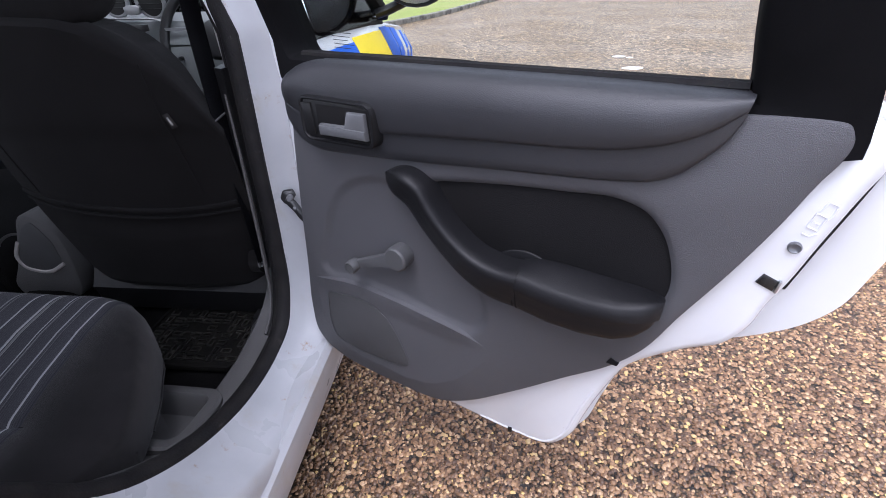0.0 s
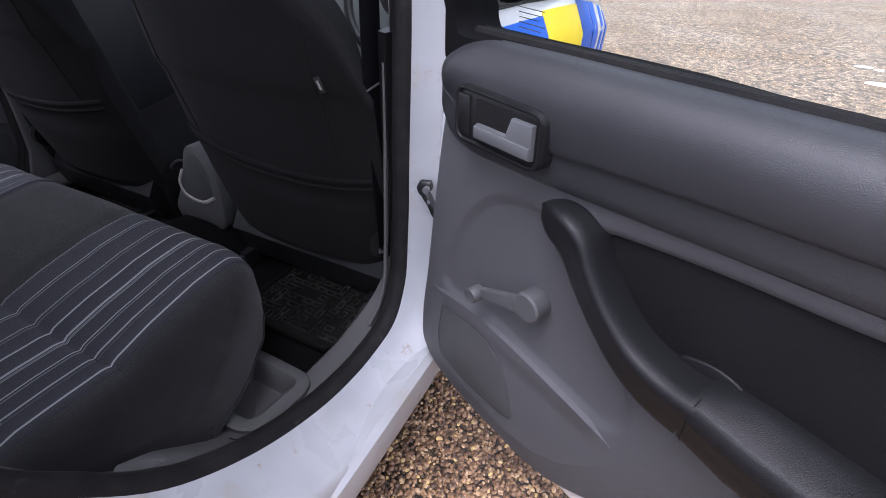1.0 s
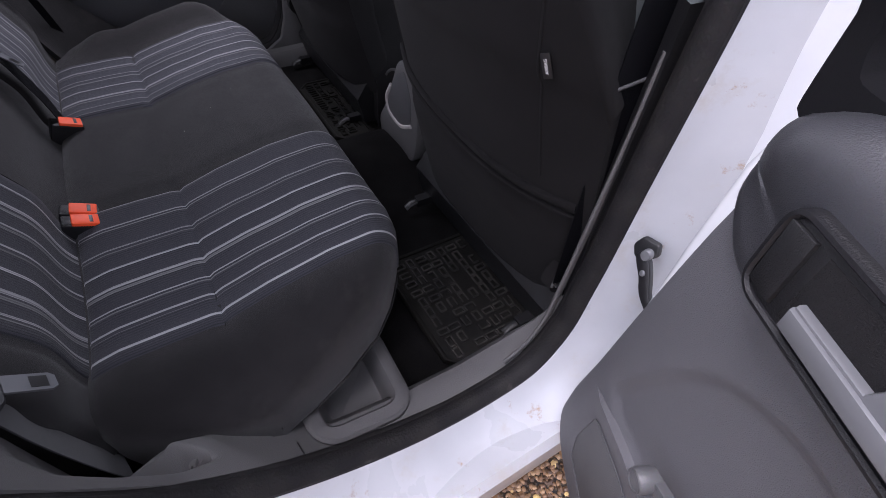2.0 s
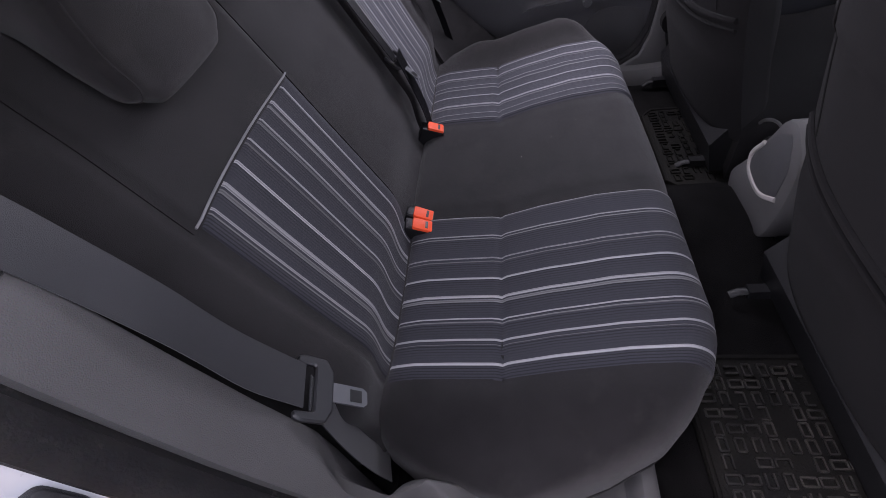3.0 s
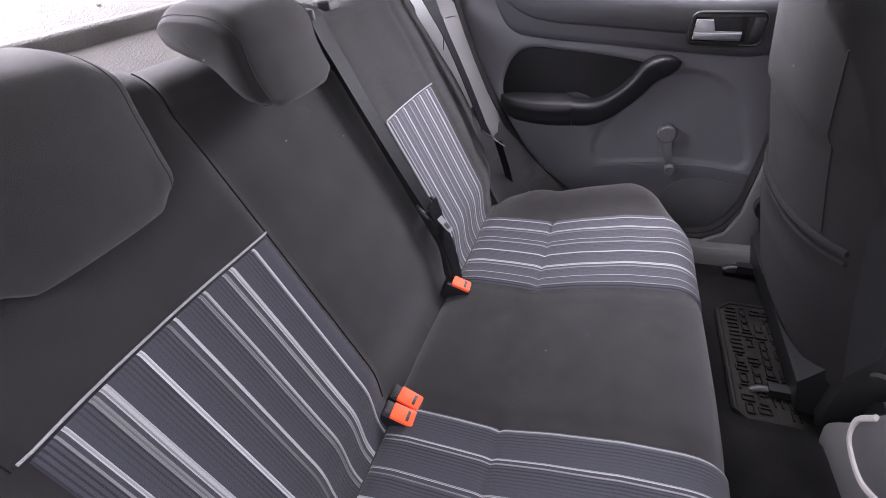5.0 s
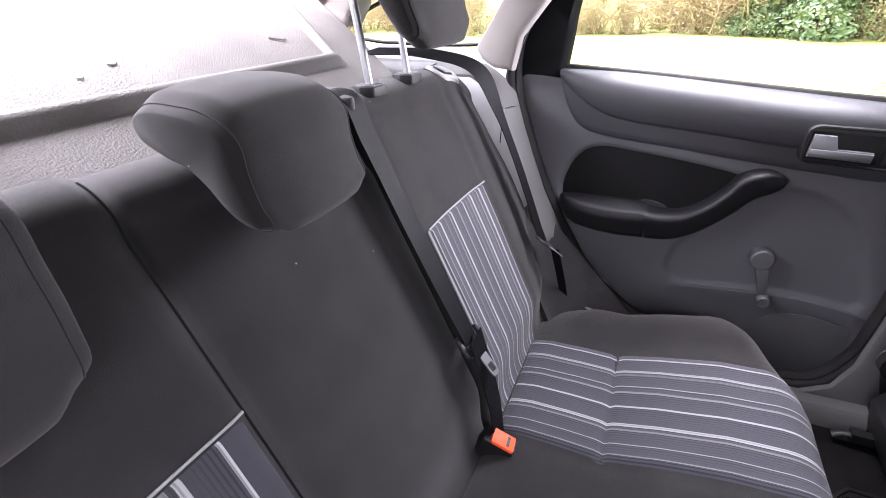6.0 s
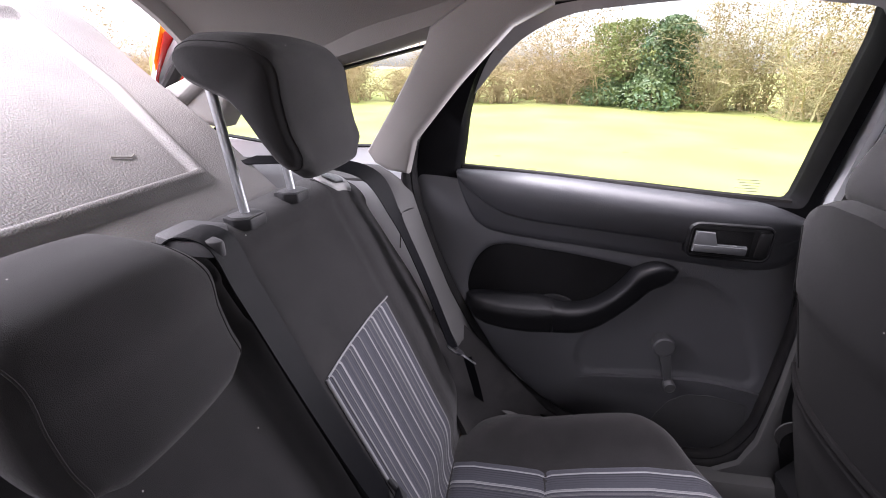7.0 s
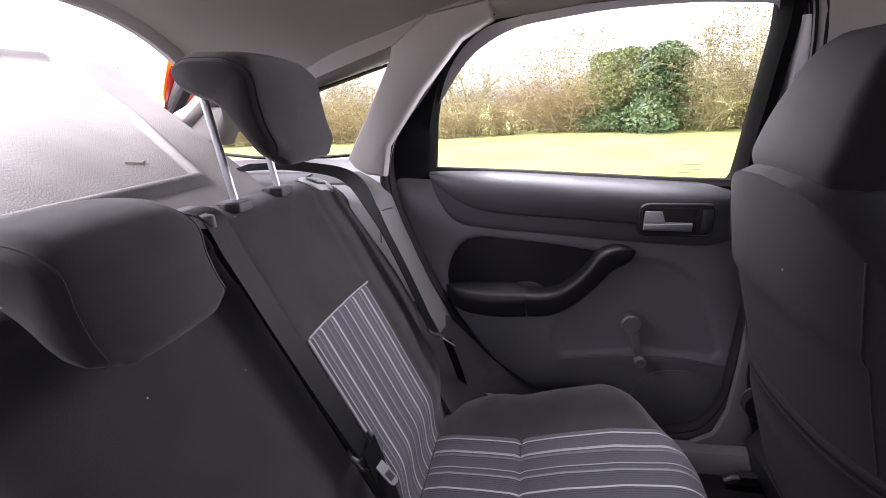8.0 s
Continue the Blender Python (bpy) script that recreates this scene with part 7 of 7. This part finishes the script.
for s in (-1, 1):
    part("spoke", box((0.37 + s * 0.125, 1.515, 0.985), (0.11, 0.018, 0.05), Euler((radians(-25), 0, 0)).to_matrix()), DASH, wheel_ob)
    part("spoke_trim", box((0.37 + s * 0.125, 1.503, 1.012), (0.10, 0.006, 0.008)), SILVER, wheel_ob)
part("column", rod((0.37, 1.54, 0.965), (0.37, 1.72, 0.88), 0.05, 16), BLACK, wheel_ob)

# drive litter
for x, y, r in ((2.93, 6.94, 0.09), (3.05, 6.85, 0.05), (2.91, 6.10, 0.13)):
    tagged(part("feather_scrap", slab(curve_loop([(x - r, y), (x - r * 0.2, y + r * 0.7), (x + r, y + r * 0.2), (x + r * 0.4, y - r * 0.5)], 3), 0, 0.01, lambda u, w, z: Vector((u, z, GZ + 0.002 + w)), 0.002), LEAF_WHITE), "pale scrap of litter lying on the gravel drive", "litter", group="litter")

# ---- hedge beyond the lawn ----
def shrub_mesh(rng, height, spread, stems, twigs, droop, thick=1.0):
    """Bare stems and fine twigs as thin tapered three-sided rods."""
    v, f = [], []

    def stick(a, b, r0, r1):
        d = (b - a).normalized()
        x = d.orthogonal().normalized()
        y = d.cross(x)
        i = len(v)
        for p, r in ((a, r0), (b, r1)):
            for t in (0, 2.094, 4.189):
                v.append(tuple(p + (x * math.cos(t) + y * math.sin(t)) * r))
        f.extend([(i, i + 1, i + 4, i + 3), (i + 1, i + 2, i + 5, i + 4), (i + 2, i, i + 3, i + 5)])

    for _ in range(stems):
        ang = rng.uniform(0, 6.28)
        p = Vector((rng.uniform(-0.4, 0.4) * spread, rng.uniform(-0.4, 0.4) * spread, 0))
        d = Vector((math.cos(ang) * 0.45, math.sin(ang) * 0.45, 1)).normalized()
        h = height * rng.uniform(0.45, 1.05)
        n = 7
        r = 0.022 * thick * rng.uniform(0.6, 1.3)
        pts = [p]
        for k in range(n):
            d = (d + Vector((rng.uniform(-0.3, 0.3), rng.uniform(-0.3, 0.3), -droop * k / n))).normalized()
            q = pts[-1] + d * (h / n)
            stick(pts[-1], q, r * (1 - k / n) + 0.004, r * (1 - (k + 1) / n) + 0.003)
            pts.append(q)
        for _ in range(twigs):
            k = rng.randrange(1, n + 1)
            a = pts[k - 1].lerp(pts[k], rng.random())
            e = Vector((rng.gauss(0, 1), rng.gauss(0, 1), rng.uniform(-0.2, 1.1))).normalized()
            l = rng.uniform(0.25, 0.75) * (0.5 + spread * 0.3)
            m = a + e * l * 0.5
            b = m + (e + Vector((rng.uniform(-0.6, 0.6), rng.uniform(-0.6, 0.6), rng.uniform(-0.4, 0.4)))).normalized() * l * 0.5
            stick(a, m, 0.007 * thick, 0.005 * thick)
            stick(m, b, 0.005 * thick, 0.0025 * thick)
            for _ in range(2):
                g = a.lerp(b, rng.uniform(0.3, 1))
                w = Vector((rng.gauss(0, 1), rng.gauss(0, 1), rng.uniform(-0.3, 0.8))).normalized()
                stick(g, g + w * l * 0.35, 0.004 * thick, 0.002)
    return v, f


def leaf_mesh(rng, height, spread, count, size):
    v, f = [], []
    for _ in range(count):
        z = height * rng.random() ** 0.8
        env = spread * (0.45 + 0.75 * math.sin(math.pi * min(1, 0.18 + 0.78 * z / height))) * (0.8 + 0.2 * math.sin(5 * z) )
        a = rng.uniform(0, 6.28)
        r = env * (0.30 + 0.75 * rng.random() ** 0.7) * (0.95 + 0.95 * noise.noise((1.6 * math.cos(a), 1.6 * math.sin(a), 1.3 * z)))
        c = Vector((r * math.cos(a), r * math.sin(a), z + 0.05))
        n = (Vector((math.cos(a), math.sin(a), rng.uniform(-0.2, 1))) + Vector((rng.gauss(0, 0.5), rng.gauss(0, 0.5), rng.gauss(0, 0.5)))).normalized()
        x = n.orthogonal().normalized()
        x = (Matrix.Rotation(rng.uniform(0, 6.28), 3, n) @ x)
        y = n.cross(x)
        s = size * rng.uniform(0.6, 1.4)
        i = len(v)
        for p in (c - x * s, c + y * s * 0.55 + n * s * 0.15, c + x * s, c - y * s * 0.55 + n * s * 0.15):
            v.append(tuple(p))
        f.append((i, i + 1, i + 2, i + 3))
    return v, f


def raw_part(name, vf, mat, parent):
    me = bpy.data.meshes.new(name)
    me.from_pydata(vf[0], [], vf[1])
    me.materials.append(mat)
    ob = new(name, me)
    ob.parent = parent
    return ob


rng = random.Random(11)
kinds = []
for label, h, sp, st, tw, droop, bark, leaves in (
        ("brown leafless thicket of fine twigs", 2.3, 1.5, 26, 30, 0.5, BARK, None),
        ("tawny leafless shrub with arching twigs", 2.9, 1.6, 26, 30, 0.35, BARK, (2200, 0.03, LEAF_OLIVE)),
        ("lichen-green leafless shrub of fine branches", 3.3, 1.5, 24, 30, 0.2, BARK_GREEN, (2600, 0.03, LEAF_OLIVE)),
        ("dark green ivy-clad evergreen bush", 3.3, 1.25, 16, 26, 0.1, BARK_GREEN, (8500, 0.065, LEAF)),
        ("low dark green evergreen shrub", 1.1, 1.0, 8, 10, 0.3, BARK_GREEN, (3200, 0.06, LEAF)),
        ("yellow-green leafy shrub with open branches", 2.9, 1.15, 18, 26, 0.2, BARK_GREEN, (5200, 0.05, LEAF_LIME)),
        ("tall bare tree with upright branches", 5.6, 1.5, 14, 46, 0.0, BARK_GREEN, None)):
    root = tagged(new("shrub" if h < 5 else "tree"), label, "bush" if h < 5 else "tree", "hedge shrubs" if h < 5 else "bare trees")
    raw_part("stem_thicket", shrub_mesh(rng, h, sp, st, tw, droop, 1.5 if h > 5 else 1.0), bark, root)
    if leaves:
        raw_part("foliage", leaf_mesh(rng, h, sp, leaves[0], leaves[1]), leaves[2], root)
    kinds.append(root)


def plant(kind, x, y, turn, size, used=set()):
    z = GZ + lawn_height(x, y) - 0.05
    m = Matrix.Translation((x, y, z)) @ Matrix.Rotation(turn, 4, "Z")
    root = kinds[kind]
    if kind not in used:
        used.add(kind)
        root.matrix_basis = m
        root.scale = (size, size, size)
        return root
    ob = copy_thing(root, m)
    ob.scale = (size, size, size)
    return ob


plant(3, -15.6, 4.05, 0.3, 0.76)
plant(3, -17.2, 4.6, 1.9, 0.74)
plant(5, -15.4, 2.3, 1.1, 0.78)
plant(5, -15.9, 3.1, 3.3, 0.84)
plant(4, -14.5, 3.5, 2.2, 1.0)
plant(4, -15.0, 2.4, 4.0, 0.7)


def hedge_front(y):
    return lerp_line([(-20, -15.6), (4.3, -15.4), (7.0, -12.9), (12, -11.2), (30, -9.5)], y)


for i in range(26):
    y = -16 + 1.5 * i + rng.uniform(-0.4, 0.4)
    if 1.7 < y < 4.9:
        continue
    plant(rng.choice((0, 0, 1) if y < 2 else (1, 2, 2)), hedge_front(y) + rng.uniform(-0.6, 0.4), y, rng.uniform(0, 6.28), rng.uniform(0.80, 1.10) * (0.95 if y < 5 else 1.0))
for i in range(20):
    y = -16 + 2.0 * i + rng.uniform(-0.5, 0.5)
    plant(rng.choice((0, 1, 2)), hedge_front(y) - 2.0 + rng.uniform(-0.7, 0.7), y, rng.uniform(0, 6.28), rng.uniform(0.95, 1.2))
for y in (5.3, 6.4, 7.6, 9.0, 11.5, 14.0, -9.5, 17):
    plant(6, hedge_front(y) - 1.6 + rng.uniform(-0.8, 0.8), y, rng.uniform(0, 6.28), rng.uniform(0.62, 0.95))
